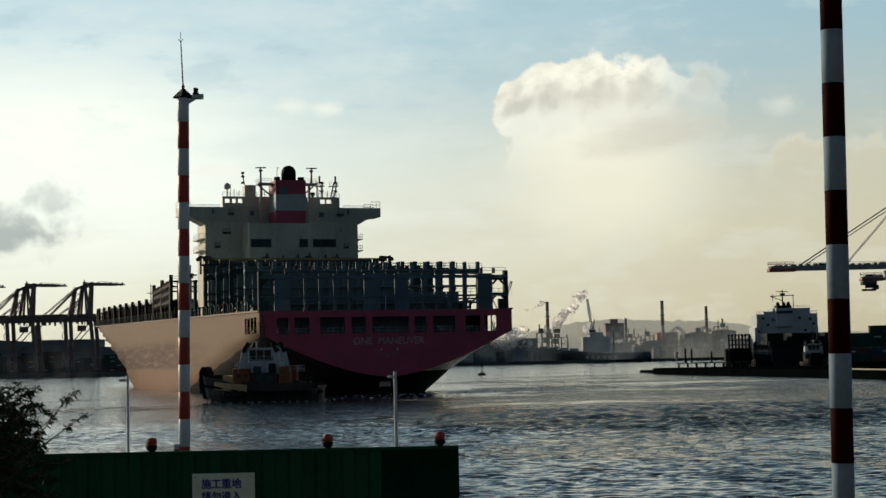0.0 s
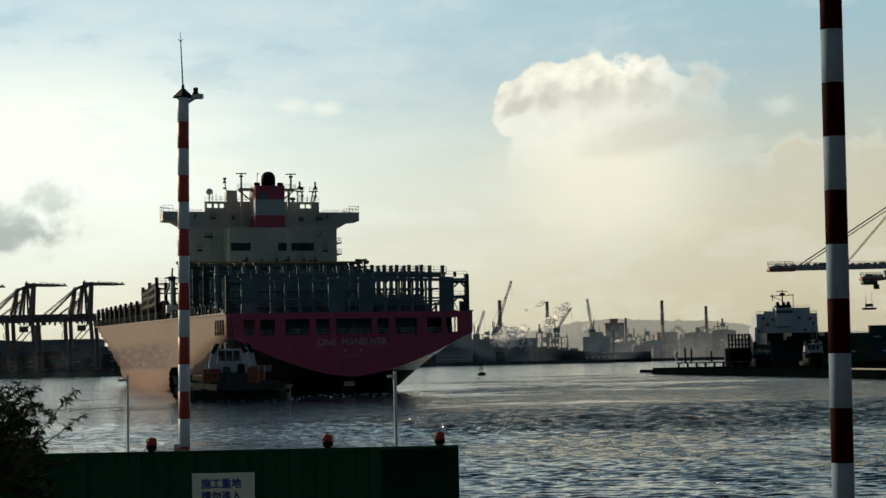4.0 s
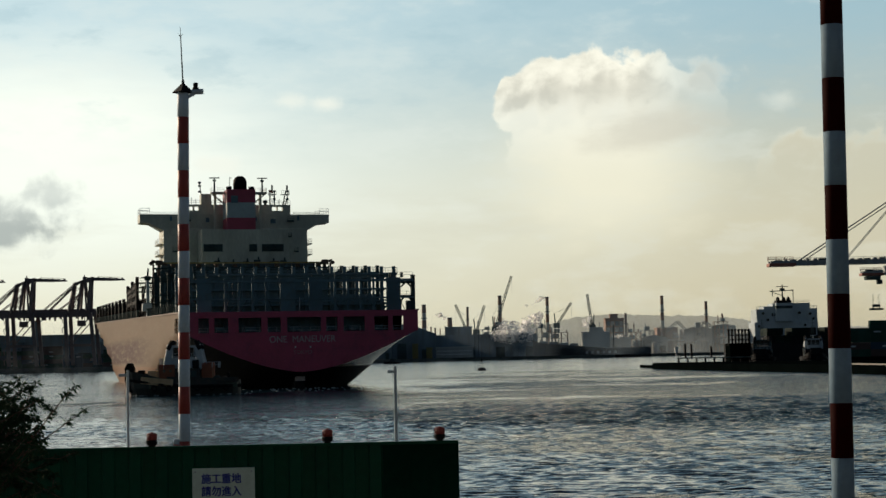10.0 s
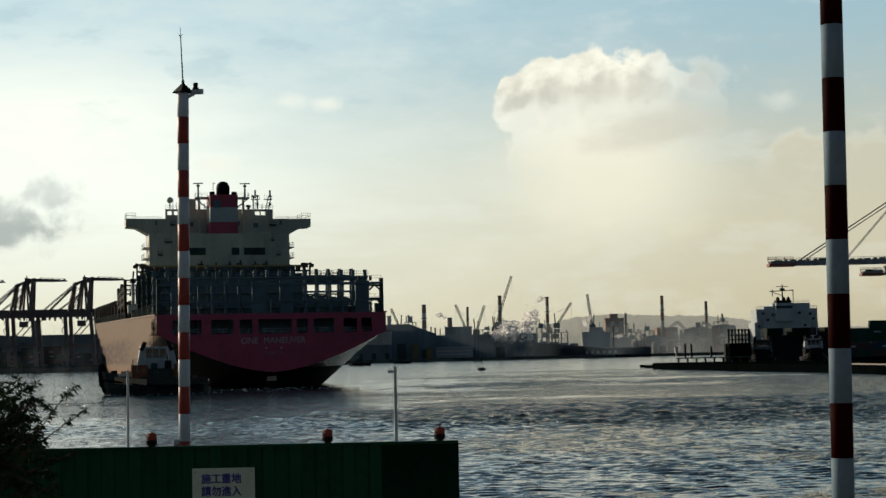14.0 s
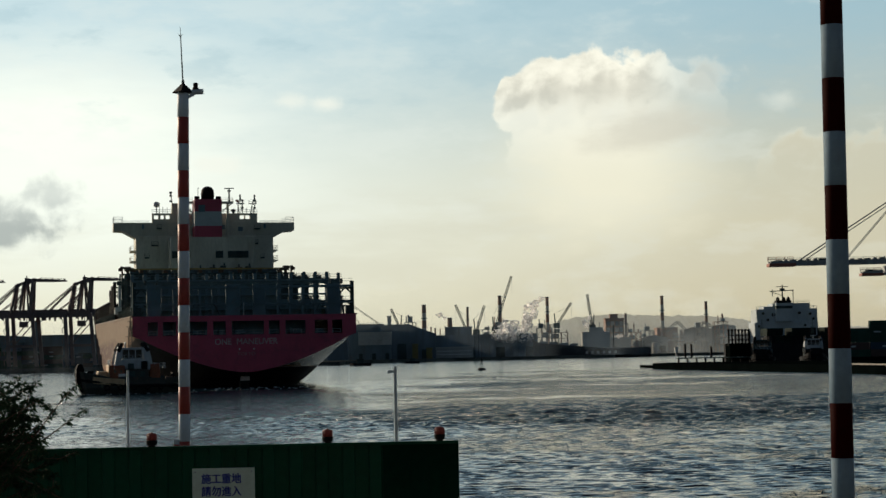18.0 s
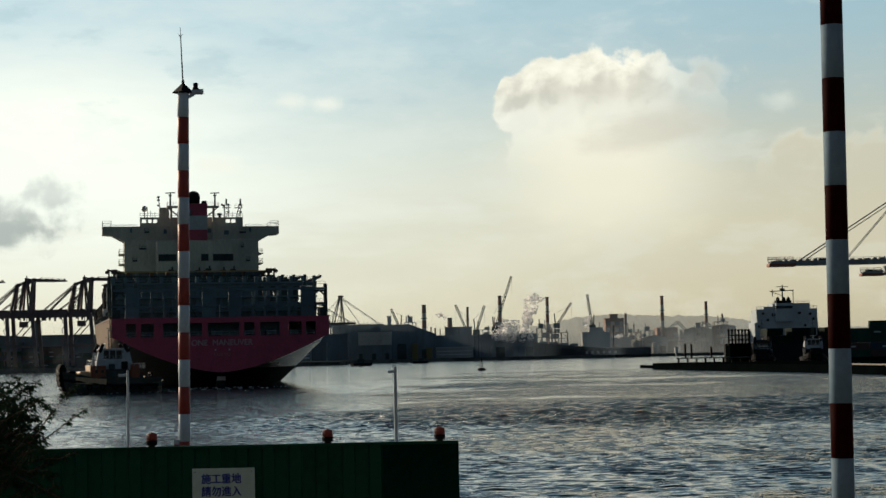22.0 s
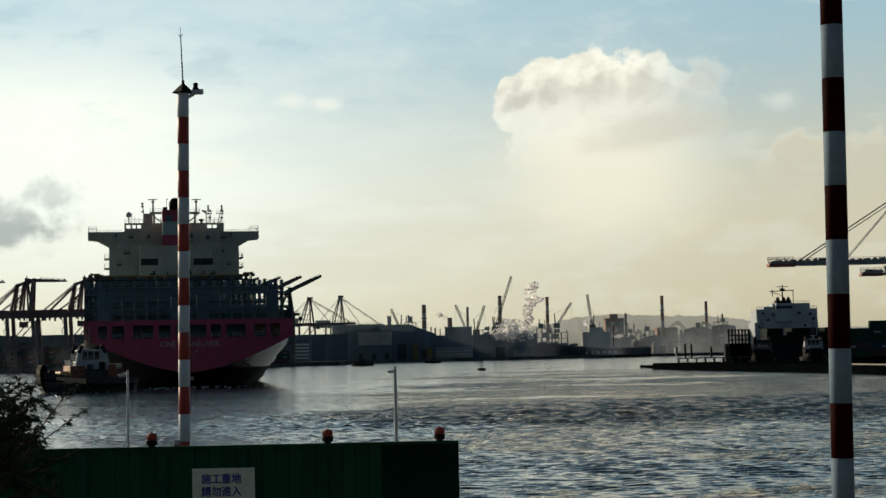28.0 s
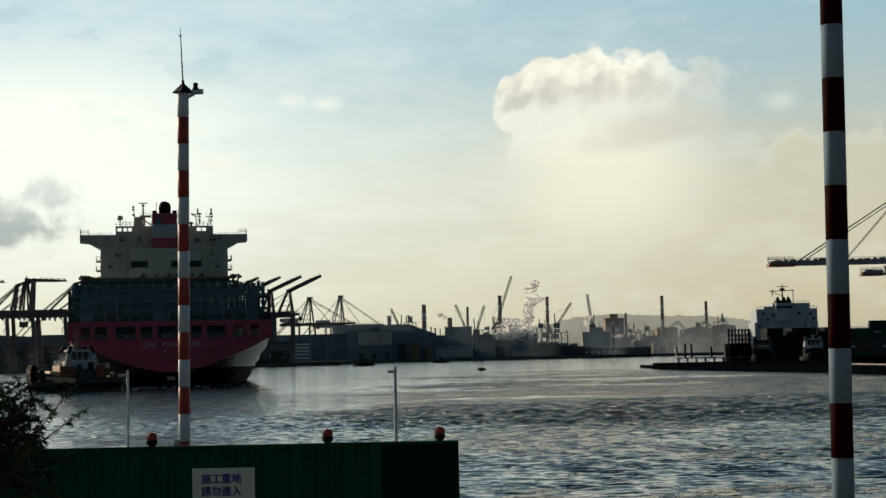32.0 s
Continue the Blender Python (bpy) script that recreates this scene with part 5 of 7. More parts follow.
# ---- tug: bow along +y, starboard +x ----
def make_tug(name, label, group, house=ORANGE, hullmat=TUGHULL, trim=BUFF, upper=TUGWHITE):
    tug = thing(name, pose(0, 0, 0), label, "tugboat", group)
    L, W = 18.4, 3.7
    bm = B()
    ys = [-9.2, -8.9, -8, -5, 0, 4, 6.5, 8, 8.8, 9.2]
    rows = []
    for s in (-1, 1):
        side = []
        for y in ys:
            half = W * min(1, max(0.10, (1 - (abs(y) / 9.35) ** (3.2 if y > 0 else 7)))) ** 0.55
            top = 2.2 + (2.3 * max(0, (y - 0) / 9.2) ** 1.4)
            side.append([bm.verts.new((s * half * k, y + (0.55 * (kk - 1) if y > 7 else 0), z)) for kk, (k, z) in enumerate(((0.62, -1.4), (0.9, 0.0), (1.0, 1.2), (1.0, top)))])
        for a, c in zip(side, side[1:]):
            for k in range(3):
                f = (a[k], c[k], c[k + 1], a[k + 1])
                bm.faces.new(f if s > 0 else f[::-1])
        rows.append(side)
    for i in (0, -1):
        a, c = rows[0][i], rows[1][i]
        for k in range(3):
            f = (a[k], c[k], c[k + 1], a[k + 1])
            bm.faces.new(f if i == 0 else f[::-1])
    for (a, a2), (c, c2) in zip(zip(rows[0], rows[0][1:]), zip(rows[1], rows[1][1:])):
        bm.faces.new((a[2], c[2], c2[2], a2[2]))
    part("hull", bm, hullmat, tug, "dark green hull stained with rust", soft=False)
    for s in (-1, 1):
        bm = B()
        pts = []
        for y in ys:
            half = W * min(1, max(0.10, (1 - (abs(y) / 9.35) ** (3.2 if y > 0 else 7)))) ** 0.55
            pts.append((s * (half + 0.08), y + (0.5 if y > 7 else 0), 1.45 + (1.3 * max(0, y / 9.2) ** 1.4)))
        for p, q in zip(pts, pts[1:]):
            rod(bm, p, q, 0.28, n=8)
        part("rubbing_strake", bm, RUBBER, tug)
    bm = B()
    for z, r in ((5.1, 0.5), (4.5, 0.75), (3.6, 0.8), (2.7, 0.75), (1.9, 0.6), (1.0, 0.5)):
        rod(bm, (-1.6, 9.2 + 0.35 * (z > 1.5), z), (1.6, 9.2 + 0.35 * (z > 1.5), z), r, n=10)
    part("bow_fender", bm, RUBBER, tug, "stacked black rubber bow fenders")
    for s in (-1, 1):
        for y in (-7, -4.6, -2.2, 0.2, 2.6, 5.0):
            bm = B()
            t = []
            for i in range(12):
                a = 2 * math.pi * i / 12
                t.append([bm.verts.new((s * (3.95 + 0.16 * math.cos(2 * math.pi * j / 6)), y + math.cos(a) * (0.42 + 0.16 * math.sin(2 * math.pi * j / 6)), 1.2 + math.sin(a) * (0.42 + 0.16 * math.sin(2 * math.pi * j / 6)))) for j in range(6)])
            for i in range(12):
                for j in range(6):
                    bm.faces.new((t[i][j], t[(i + 1) % 12][j], t[(i + 1) % 12][(j + 1) % 6], t[i][(j + 1) % 6]))
            part("tyre_fender", bm, RUBBER, tug)
    bm = B()
    for s in (-1, 1):
        bar(bm, (s * 3.55, -8.6, 2.5), (s * 3.55, -3.0, 2.5), 0.16, 0.7)
        bar(bm, (s * 3.55, -3.0, 2.6), (s * 3.5, 3.0, 2.7), 0.16, 0.9)
    bar(bm, (-3.3, -9.0, 2.25), (3.3, -9.0, 2.25), 0.16, 0.3)
    part("bulwark", bm, hullmat, tug)
    bm = B()
    rbox(bm, -2.75, 2.75, 1.7, 4.4, 2.0, 5.2, 0.2)
    part("lower_house", bm, house, tug, "orange fore part of the deckhouse")
    # the house's shaded side and sunlit front are put into piece colours
    bm = B()
    rbox(bm, -2.65, 2.65, -2.6, 1.68, 2.0, 4.5, 0.15)
    part("after_house", bm, hullmat, tug, "after part of the deckhouse, in the colour of its shade")
    bm = B()
    rbox(bm, -2.5, 2.5, 4.41, 4.6, 2.6, 5.3, 0.05)
    part("house_front", bm, trim, tug, "front of the deckhouse in its sunlit cream")
    bm = B()
    rbox(bm, -1.9, 1.9, 4.7, 6.4, 2.2, 4.2, 0.2)
    part("fore_house", bm, trim, tug, "low cream companion casing")
    for s in (-1, 1):
        pts = []
        for y in (1.9, 3.2, 4.5, 5.6, 6.6, 7.4):
            half = W * max(0.10, 1 - (y / 9.35) ** 3.2) ** 0.55
            pts.append((s * (half + 0.22), y, 2.05 + 0.8 * (y / 9.2) ** 1.4))
        bm = B()
        for p, q in zip(pts, pts[1:]):
            bar(bm, p, q, 0.14, 1.15)
        part("bow_belt", bm, trim, tug, "cream painted belt along the bow")
    for s in (-1, 1):
        for y in (2.4, 3.5):
            bm = B()
            rod(bm, (s * 2.74, y, 4.1), (s * 2.80, y, 4.1), 0.28, n=12)
            part("porthole", bm, PANE, tug)
    bm = B()
    rbox(bm, -2.3, 2.3, -2.6, 3.0, 4.52, 6.1, 0.12)
    part("upper_house", bm, upper, tug)
    wh = part("wheelhouse", B(), TUGWHITE, tug, "white wheelhouse with wide dark windows")
    bm = B()
    rbox(bm, -1.9, 1.9, -1.6, 2.2, 6.1, 6.4, 0.06)
    rbox(bm, -2.2, 2.2, -2.0, 2.6, 8.0, 8.35, 0.1)
    for x in (-1.82, 1.82):
        for y in (-1.5, -0.3, 0.9, 2.1):
            bar(bm, (x, y, 6.5), (x * 0.97, y, 8.05), 0.16)
    for x in (-0.65, 0.65):
        for y in (-1.5, 2.1):
            bar(bm, (x, y, 6.5), (x, y, 8.05), 0.16)
    part("frame", bm, upper, wh)
    for x in (-1.8, 1.8):
        for y0 in (-1.42, -0.22, 0.98):
            bm = B()
            box(bm, x - 0.03, x + 0.03, y0, y0 + 1.04, 6.4, 8.0)
            part("pane", bm, PANE, wh)
    for y in (-1.45, 2.05):
        for x0 in (-1.72, -0.57, 0.73):
            bm = B()
            box(bm, x0, x0 + 1.0, y - 0.03, y + 0.03, 6.6, 8.0)
            part("pane", bm, PANE, wh)
    bm = B()
    handrail(bm, [(-2.2, -2.5, 6.1), (2.2, -2.5, 6.1), (2.2, 3.1, 6.1), (-2.2, 3.1, 6.1), (-2.2, -2.5, 6.1)], 0.9, 1.2, 0.05)
    part("bridge_rail", bm, GALV, tug)
    for y, t in ((2.9, 0.5), (-2.6, -0.6)):
        for s in (-1, 1):
            bm = B()
            bar(bm, (s * 2.45, y + t * 0.6, 4.4), (s * 2.2, y - t * 0.9, 8.5), 0.35, 1.1)
            part("bridge_leg", bm, upper, tug)
            bm = B()
            rod(bm, (s * 2.3, y, 7.7), (s * 2.2, y - t * 1.5, 9.2), 0.42, 0.34, 10)
            part("exhaust", bm, BLACK, tug, "black exhaust pipe")
    bm = B()
    truss(bm, (0, 0.4, 8.35), (0, 0.4, 12.0), 0.6, 6, 0.07)
    rod(bm, (0, 0.4, 11.5), (0, 0.4, 14.4), 0.08)
    for z, w in ((10.4, 0.9), (12.2, 0.7), (13.2, 0.5)):
        bar(bm, (-w, 0.4, z), (w, 0.4, z), 0.09)
        bar(bm, (0, 0.4 - w, z), (0, 0.4 + w, z), 0.09)
    part("mast", bm, DARKSTEEL, tug)
    bm = B()
    bar(bm, (-0.9, 1.4, 9.3), (0.9, 1.4, 9.3), 0.12, 0.2)
    rod(bm, (0, 1.4, 8.3), (0, 1.4, 9.2), 0.12)
    part("radar", bm, TUGWHITE, tug)
    for s in (-1, 1):
        bm = B()
        rbox(bm, s * 2.0 - 0.8, s * 2.0 + 0.8, -4.7, -2.75, 1.9, 5.5, 0.5)
        part("vent_casing", bm, house, tug, "orange vent casing on the after deck")
    # gear on the foredeck and boxes along the house
    for x, y, w, h, z, m in ((0.0, 7.6, 0.8, 0.7, 3.6, RUBBER),
                             (2.5, 0.6, 0.45, 1.0, 4.5, DARKSTEEL), (2.5, -1.8, 0.4, 1.4, 4.5, BLACK), (-2.5, 0.6, 0.45, 1.0, 4.5, DARKSTEEL), (-2.5, -1.8, 0.4, 1.4, 4.5, BLACK), (0.0, -6.6, 1.2, 1.1, 1.95, RUST)):
        bm = B()
        rbox(bm, x - w, x + w, y - 0.55, y + 0.55, z, z + h, 0.16)
        part("deck_box", bm, m, tug)
    for s in (-1, 1):
        for y in (-1.5, 0.3):
            bm = B()
            rbox(bm, s * 2.68 - 0.06, s * 2.68 + 0.06, y - 0.45, y + 0.45, 2.1, 4.1, 0.03)
            part("house_door", bm, DARKSTEEL, tug)
    bm = B()
    handrail(bm, [(-2.6, 2.0, 5.2), (-2.6, 4.3, 5.2), (2.6, 4.3, 5.2), (2.6, 2.0, 5.2)], 1.0, 1.0, 0.06)
    handrail(bm, [(-2.7, -2.6, 4.5), (-2.7, -5.6, 4.5), (2.7, -5.6, 4.5), (2.7, -2.6, 4.5)], 1.0, 1.0, 0.06)
    part("deck_rail", bm, GALV, tug)
    bm = B()
    rod(bm, (-1.0, -5.2, 2.6), (1.0, -5.2, 2.6), 0.6, n=12)
    rod(bm, (-1.0, 7.4, 3.2), (1.0, 7.4, 3.2), 0.5, n=12)
    part("towing_winch", bm, DARKSTEEL, tug)
    bm = B()
    bar(bm, (-1.4, -7.2, 1.9), (-1.2, -7.2, 3.6), 0.25)
    bar(bm, (1.4, -7.2, 1.9), (1.2, -7.2, 3.6), 0.25)
    bar(bm, (-1.4, -7.2, 3.6), (1.4, -7.2, 3.6), 0.25)
    part("tow_gantry", bm, BLACK, tug)
    bm = B()
    box(bm, -3.2, 3.2, -8.8, 6.0, 1.2, 1.95)
    part("deck", bm, DECKGREEN, tug)
    return tug


tug = make_tug("tugboat", "orange and white harbour tug with black bow fender", "harbour tugs")


def foam_patch(name, label, spread, count, seed, parent_thing=None):
    """Low flecks of foam scattered round a waterline."""
    rng = random.Random(seed)
    bm = B()
    for k in range(count):
        x, y = spread(rng)
        n, r = 7, rng.uniform(0.05, 0.24)
        ring = [bm.verts.new((x + r * 1.8 * math.cos(2 * math.pi * i / n) * rng.uniform(0.6, 1.2), y + r * math.sin(2 * math.pi * i / n) * rng.uniform(0.6, 1.2), 0.02)) for i in range(n)]
        top = bm.verts.new((x, y, rng.uniform(0.08, 0.22)))
        for i in range(n):
            bm.faces.new((ring[i], ring[(i + 1) % n], top))
    return solid(name, bm, FOAM, label, "foam", kind="stuff")


# ---- near quay: fence, beacons, sign, poles, posts, tree ----
def make_fence():
    fy, top, foot = 16.0, 5.17, 3.1
    fence = thing("fence", pose(0, fy, foot), "green corrugated steel construction fence", "fence")
    h = top - foot
    pitch, width = 0.257, 0.771
    bm = B()
    prof = []
    for k in range(3):
        x = k * pitch
        prof += [(x, 0.0), (x + 0.118, 0.0), (x + 0.132, 0.022), (x + 0.236, 0.022), (x + 0.25, 0.0)]
    prof.append((width + 0.012, -0.003))
    for (x0, y0), (x1, y1) in zip(prof, prof[1:]):
        if x1 - x0 < 0.001:
            continue
        f = [bm.verts.new(p) for p in ((x0, -y0, 0), (x1, -y1, 0), (x1, -y1, h - 0.03), (x0, -y0, h - 0.03))]
        g = [bm.verts.new((v.co.x, v.co.y + 0.004, v.co.z)) for v in f]
        bm.faces.new(f), bm.faces.new(g[::-1])
        for k in range(4):
            bm.faces.new((f[k], g[k], g[(k + 1) % 4], f[(k + 1) % 4]))
    bmesh.ops.remove_doubles(bm, verts=bm.verts, dist=0.0005)
    me = mesh_from(bm, "panel")
    x = -0.62 - width
    while x > -9.5:
        part("panel", me, FENCE, fence, at=pose(x, 0, 0))
        x -= width
    bm = B()
    box(bm, -0.62, 0.11, -0.012, 0.012, 0, h - 0.03)
    for k in range(2):
        box(bm, -0.45 + 0.3 * k, -0.36 + 0.3 * k, -0.03, -0.012, 0, h - 0.03)
    part("end_panel", bm, DARKFENCE, fence, "flat dark green end panel")
    bm = B()
    box(bm, -9.6, 0.11, -0.035, 0.02, h - 0.03, h)
    part("top_rail", bm, FENCE, fence)
    for x in (-9.0, -7.0, -5.0, -3.0, -1.0):
        bm = B()
        bar(bm, (x, 0.06, 0), (x, 0.06, h - 0.05), 0.05)
        bar(bm, (x, 0.06, h - 0.5), (x, 1.2, 0.02), 0.04)
        part("stay", bm, GALV, fence)
    # warning beacons on the top rail
    first = None
    for x in (-4.0, -2.845, -1.15, -0.07, -5.6):
        if first is None:
            bc = first = thing("warning_beacon", pose(x, fy, top), "red warning beacon clipped on the fence top", "beacon", "fence beacons")
            bm = B()
            turned(bm, [(0.035, 0.0), (0.035, 0.012), (0.05, 0.016), (0.055, 0.055), (0.05, 0.062)], 14)
            part("base", bm, BLACK, bc, "black plastic base")
            bm = B()
            turned(bm, [(0.045, 0.062), (0.047, 0.07), (0.046, 0.118), (0.041, 0.126), (0.012, 0.130), (0.010, 0.138), (0.003, 0.139)], 14)
            for i in range(14):
                a = 2 * math.pi * i / 14
                bar(bm, (0.047 * math.cos(a), 0.047 * math.sin(a), 0.066), (0.046 * math.cos(a), 0.046 * math.sin(a), 0.118), 0.006)
            part("lens", bm, LAMPRED, bc, "ribbed red lens", soft=True)
        else:
            copy_thing(first, pose(x, fy, top, 0, 0, 40 * x))
    sg = thing("warning_sign", pose(-2.15, fy - 0.06, 4.0), "white construction warning sign with blue characters", "sign")
    bm = B()
    rbox(bm, -0.30, 0.30, -0.006, 0.006, 0.0, 0.955, 0.005)
    part("board", bm, SIGNWHITE, sg)
    for text, z in (("施工重地", 0.855), ("請勿進入", 0.735)):
        me = lettering(text, 0.105, 0.002, thick=0.0036)
        wide = max(v.co.x for v in me.vertices) - min(v.co.x for v in me.vertices)
        tall = max(v.co.z for v in me.vertices) - min(v.co.z for v in me.vertices)
        me.transform(Matrix.Diagonal((0.385 / wide, 1, 0.098 / tall, 1)))
        cz = (max(v.co.z for v in me.vertices) + min(v.co.z for v in me.vertices)) / 2
        part("lettering", me, SIGNBLUE, sg, "bold blue characters", at=pose(-0.02, -0.008, z - cz))
    for x in (-0.27, 0.27):
        for z in (0.03, 0.92):
            bm = B()
            rod(bm, (x, -0.012, z), (x, 0.06, z), 0.008, n=8)
            part("screw", bm, GALV, sg)


make_fence()


def striped_pole(name, m, height, phase, label, topgear, red, white, band=0.4275, r=0.090):
    """A banded marker pole; phase is the height of the first band's upper edge."""
    pole = thing(name, m, label, "pole", "marker poles")
    z, k = 0.0, 0
    edges = [0.0]
    e = phase
    while e < height:
        if e > 0.02:
            edges.append(e)
        e += band
    edges.append(height)
    for z0, z1 in zip(edges, edges[1:]):
        idx = int(round((z0 - phase) / band)) if z0 > 0 else -1
        bm = B()
        turned(bm, [(r - 0.001, z0 + 0.001), (r, z0 + 0.002), (r, z1 - 0.001), (r - 0.001, z1)], 40)
        part("band", bm, white if idx % 2 else red, pole, soft=True)
    bm = B()
    turned(bm, [(0.2, 0.0), (0.2, 0.02), (0.1, 0.03), (0.1, 0.05)], 20)
    part("base_plate", bm, GALV, pole)
    if topgear:
        bm = B()
        turned(bm, [(0.16, height), (0.17, height + 0.015), (0.02, height + 0.155), (0.012, height + 0.16)], 4)
        part("cap", bm, BLACK, pole, "dark pyramid cap")
        bm = B()
        rod(bm, (0.0, 0, height + 0.14), (-0.035, 0, height + 0.92), 0.012, 0.008)
        rod(bm, (-0.035, 0, height + 0.92), (-0.04, 0, height + 1.06), 0.004)
        rod(bm, (-0.035, 0, height + 0.90), (-0.075, 0, height + 0.95), 0.005)
        rod(bm, (-0.035, 0, height + 0.90), (0.0, 0, height + 0.95), 0.005)
        turned(bm, [(0.02, height + 0.15), (0.025, height + 0.18), (0.015, height + 0.22)], 10)
        part("aerial", bm, DARKSTEEL, pole)
        bm = B()
        bar(bm, (0.05, 0, height - 0.08), (0.22, 0, height + 0.02), 0.05, 0.05)
        bar(bm, (0.06, 0, height + 0.02), (0.22, 0, height + 0.03), 0.05, 0.04)
        part("bracket", bm, GALV, pole)
        bm = B()
        rod(bm, (0.15, 0, height + 0.02), (0.32, 0, height + 0.02), 0.045, n=12)
        part("lamp_head", bm, GALV, pole)
        bm = B()
        turned(bm, [(0.05, height + 0.06), (0.05, height + 0.085), (0.035, height + 0.09), (0.04, height + 0.14), (0.035, height + 0.16), (0.01, height + 0.165)], 12, (0.20, 0))
        part("beacon", bm, BLACK, pole)
        bm = B()
        rbox(bm, -0.16, -0.07, -0.06, 0.06, 0.9, 1.66, 0.01)
        part("junction_box", bm, POLEWHITE, pole)
        bm = B()
        rbox(bm, -0.165, -0.075, -0.07, 0.07, 0.85, 1.58, 0.01)
        part("box_door", bm, POLERED, pole)
    return pole


# far pole stands by the quay edge, near pole closer to the camera and a little off plumb
striped_pole("marker_pole", pose(-4.12, 26.0, 3.1, 0, 0.37, 0), 7.12, 0.345, "red and white banded marker pole with aerial", True, POLERED, POLEWHITE, 0.4259)
striped_pole("marker_pole", pose(3.068, 13.0, 3.1, 0, 0.62, 0), 7.6, 0.315, "red and white banded marker pole, its shade in the band colours", False, SHADERED, SHADEWHITE, r=0.087)

for x, z, arm in ((-5.03, 2.75, -0.14), (-0.80, 2.72, -0.12)):
    lp = thing("lamp_post", pose(x, 26.2, 3.1), "slim grey post with a small side lamp", "post", "quay posts")
    bm = B()
    rod(bm, (0, 0, 0), (0, 0, z), 0.027 if x > -2 else 0.021, 0.026 if x > -2 else 0.020, 12)
    part("shaft", bm, GALV, lp)
    bm = B()
    turned(bm, [(0.09, 0), (0.09, 0.012), (0.04, 0.02)], 12)
    part("foot", bm, GALV, lp)
    bm = B()
    rbox(bm, arm, -0.02, -0.035, 0.035, z - 0.10, z - 0.055, 0.012)
    part("lamp_head", bm, GALV, lp)


def make_tree():
    tree = thing("tree", pose(-3.62, 12.0, 3.1), "dark slender-leaved tree at the fence", "tree")
    rng = random.Random(11)
    bm, lf = B(), B()
    pts = [Vector((0, 0, 0)), Vector((0.05, 0, 0.8)), Vector((-0.02, 0.05, 1.5)), Vector((0.03, 0, 2.2))]
    for i, (p, q) in enumerate(zip(pts, pts[1:])):
        rod(bm, p, q, 0.07 - 0.015 * i, 0.055 - 0.015 * i, 10)

    def leaf(at, v):
        ln, w = rng.uniform(0.04, 0.075), rng.uniform(0.006, 0.0095)
        s = v.cross(Vector((rng.gauss(0, 1), rng.gauss(0, 1), rng.gauss(0, 1)))).normalized()
        n = v.cross(s)
        vs = [lf.verts.new(at + v * (ln * t) + s * (w * u) + n * b - Vector((0, 0, 0.25 * ln * t * t))) for t, u, b in ((0, 0, 0), (0.4, 1, 0.003), (1, 0, -0.006), (0.4, -1, 0.003))]
        lf.faces.new(vs[:3]), lf.faces.new((vs[0], vs[2], vs[3]))

    def spray(p, q, count, whorl):
        """Leaves along a twig and a hanging whorl at its end."""
        d = (q - p).normalized()
        for k in range(count):
            v = (d * rng.uniform(0.2, 0.9) + Vector((rng.gauss(0, 0.55), rng.gauss(0, 0.55), rng.gauss(-0.15, 0.45)))).normalized()
            leaf(p.lerp(q, rng.uniform(0.1, 1.0)), v)
        for k in range(whorl):
            a = 2 * math.pi * k / whorl + rng.uniform(-0.3, 0.3)
            leaf(q, (d * 0.5 + Vector((math.cos(a), math.sin(a), rng.uniform(-0.9, 0.5)))).normalized())

    for k in range(150):
        base = pts[1].lerp(pts[3], 0.35 + 0.65 * rng.random())
        a = rng.uniform(0, 2 * math.pi)
        ln = rng.uniform(0.30, 0.80) if k % 4 else rng.uniform(0.70, 0.98)
        z = rng.uniform(2.05, 2.84) - 0.40 * max(0.0, ln - 0.5)
        tip = Vector((math.cos(a) * ln, math.sin(a) * ln, z))
        mid = base.lerp(tip, 0.55) + Vector((0, 0, 0.09))
        rod(bm, base, mid, 0.013, 0.008, 6)
        rod(bm, mid, tip, 0.008, 0.003, 6)
        spray(mid, tip, 22, 9)
        for j in range(5):
            s = base.lerp(mid, rng.uniform(0.3, 1.0)) if j < 2 else mid.lerp(tip, rng.uniform(0.1, 0.95))
            e = s + Vector((rng.uniform(-0.17, 0.17), rng.uniform(-0.17, 0.17), rng.uniform(-0.10, 0.12)))
            rod(bm, s, e, 0.004, 0.002, 5)
            spray(s, e, 16, 8)
    part("trunk", bm, BARK, tree, "thin brown trunk with forked limbs")
    part("crown", lf, LEAF, tree, "sprays of narrow dark green leaves")


make_tree()


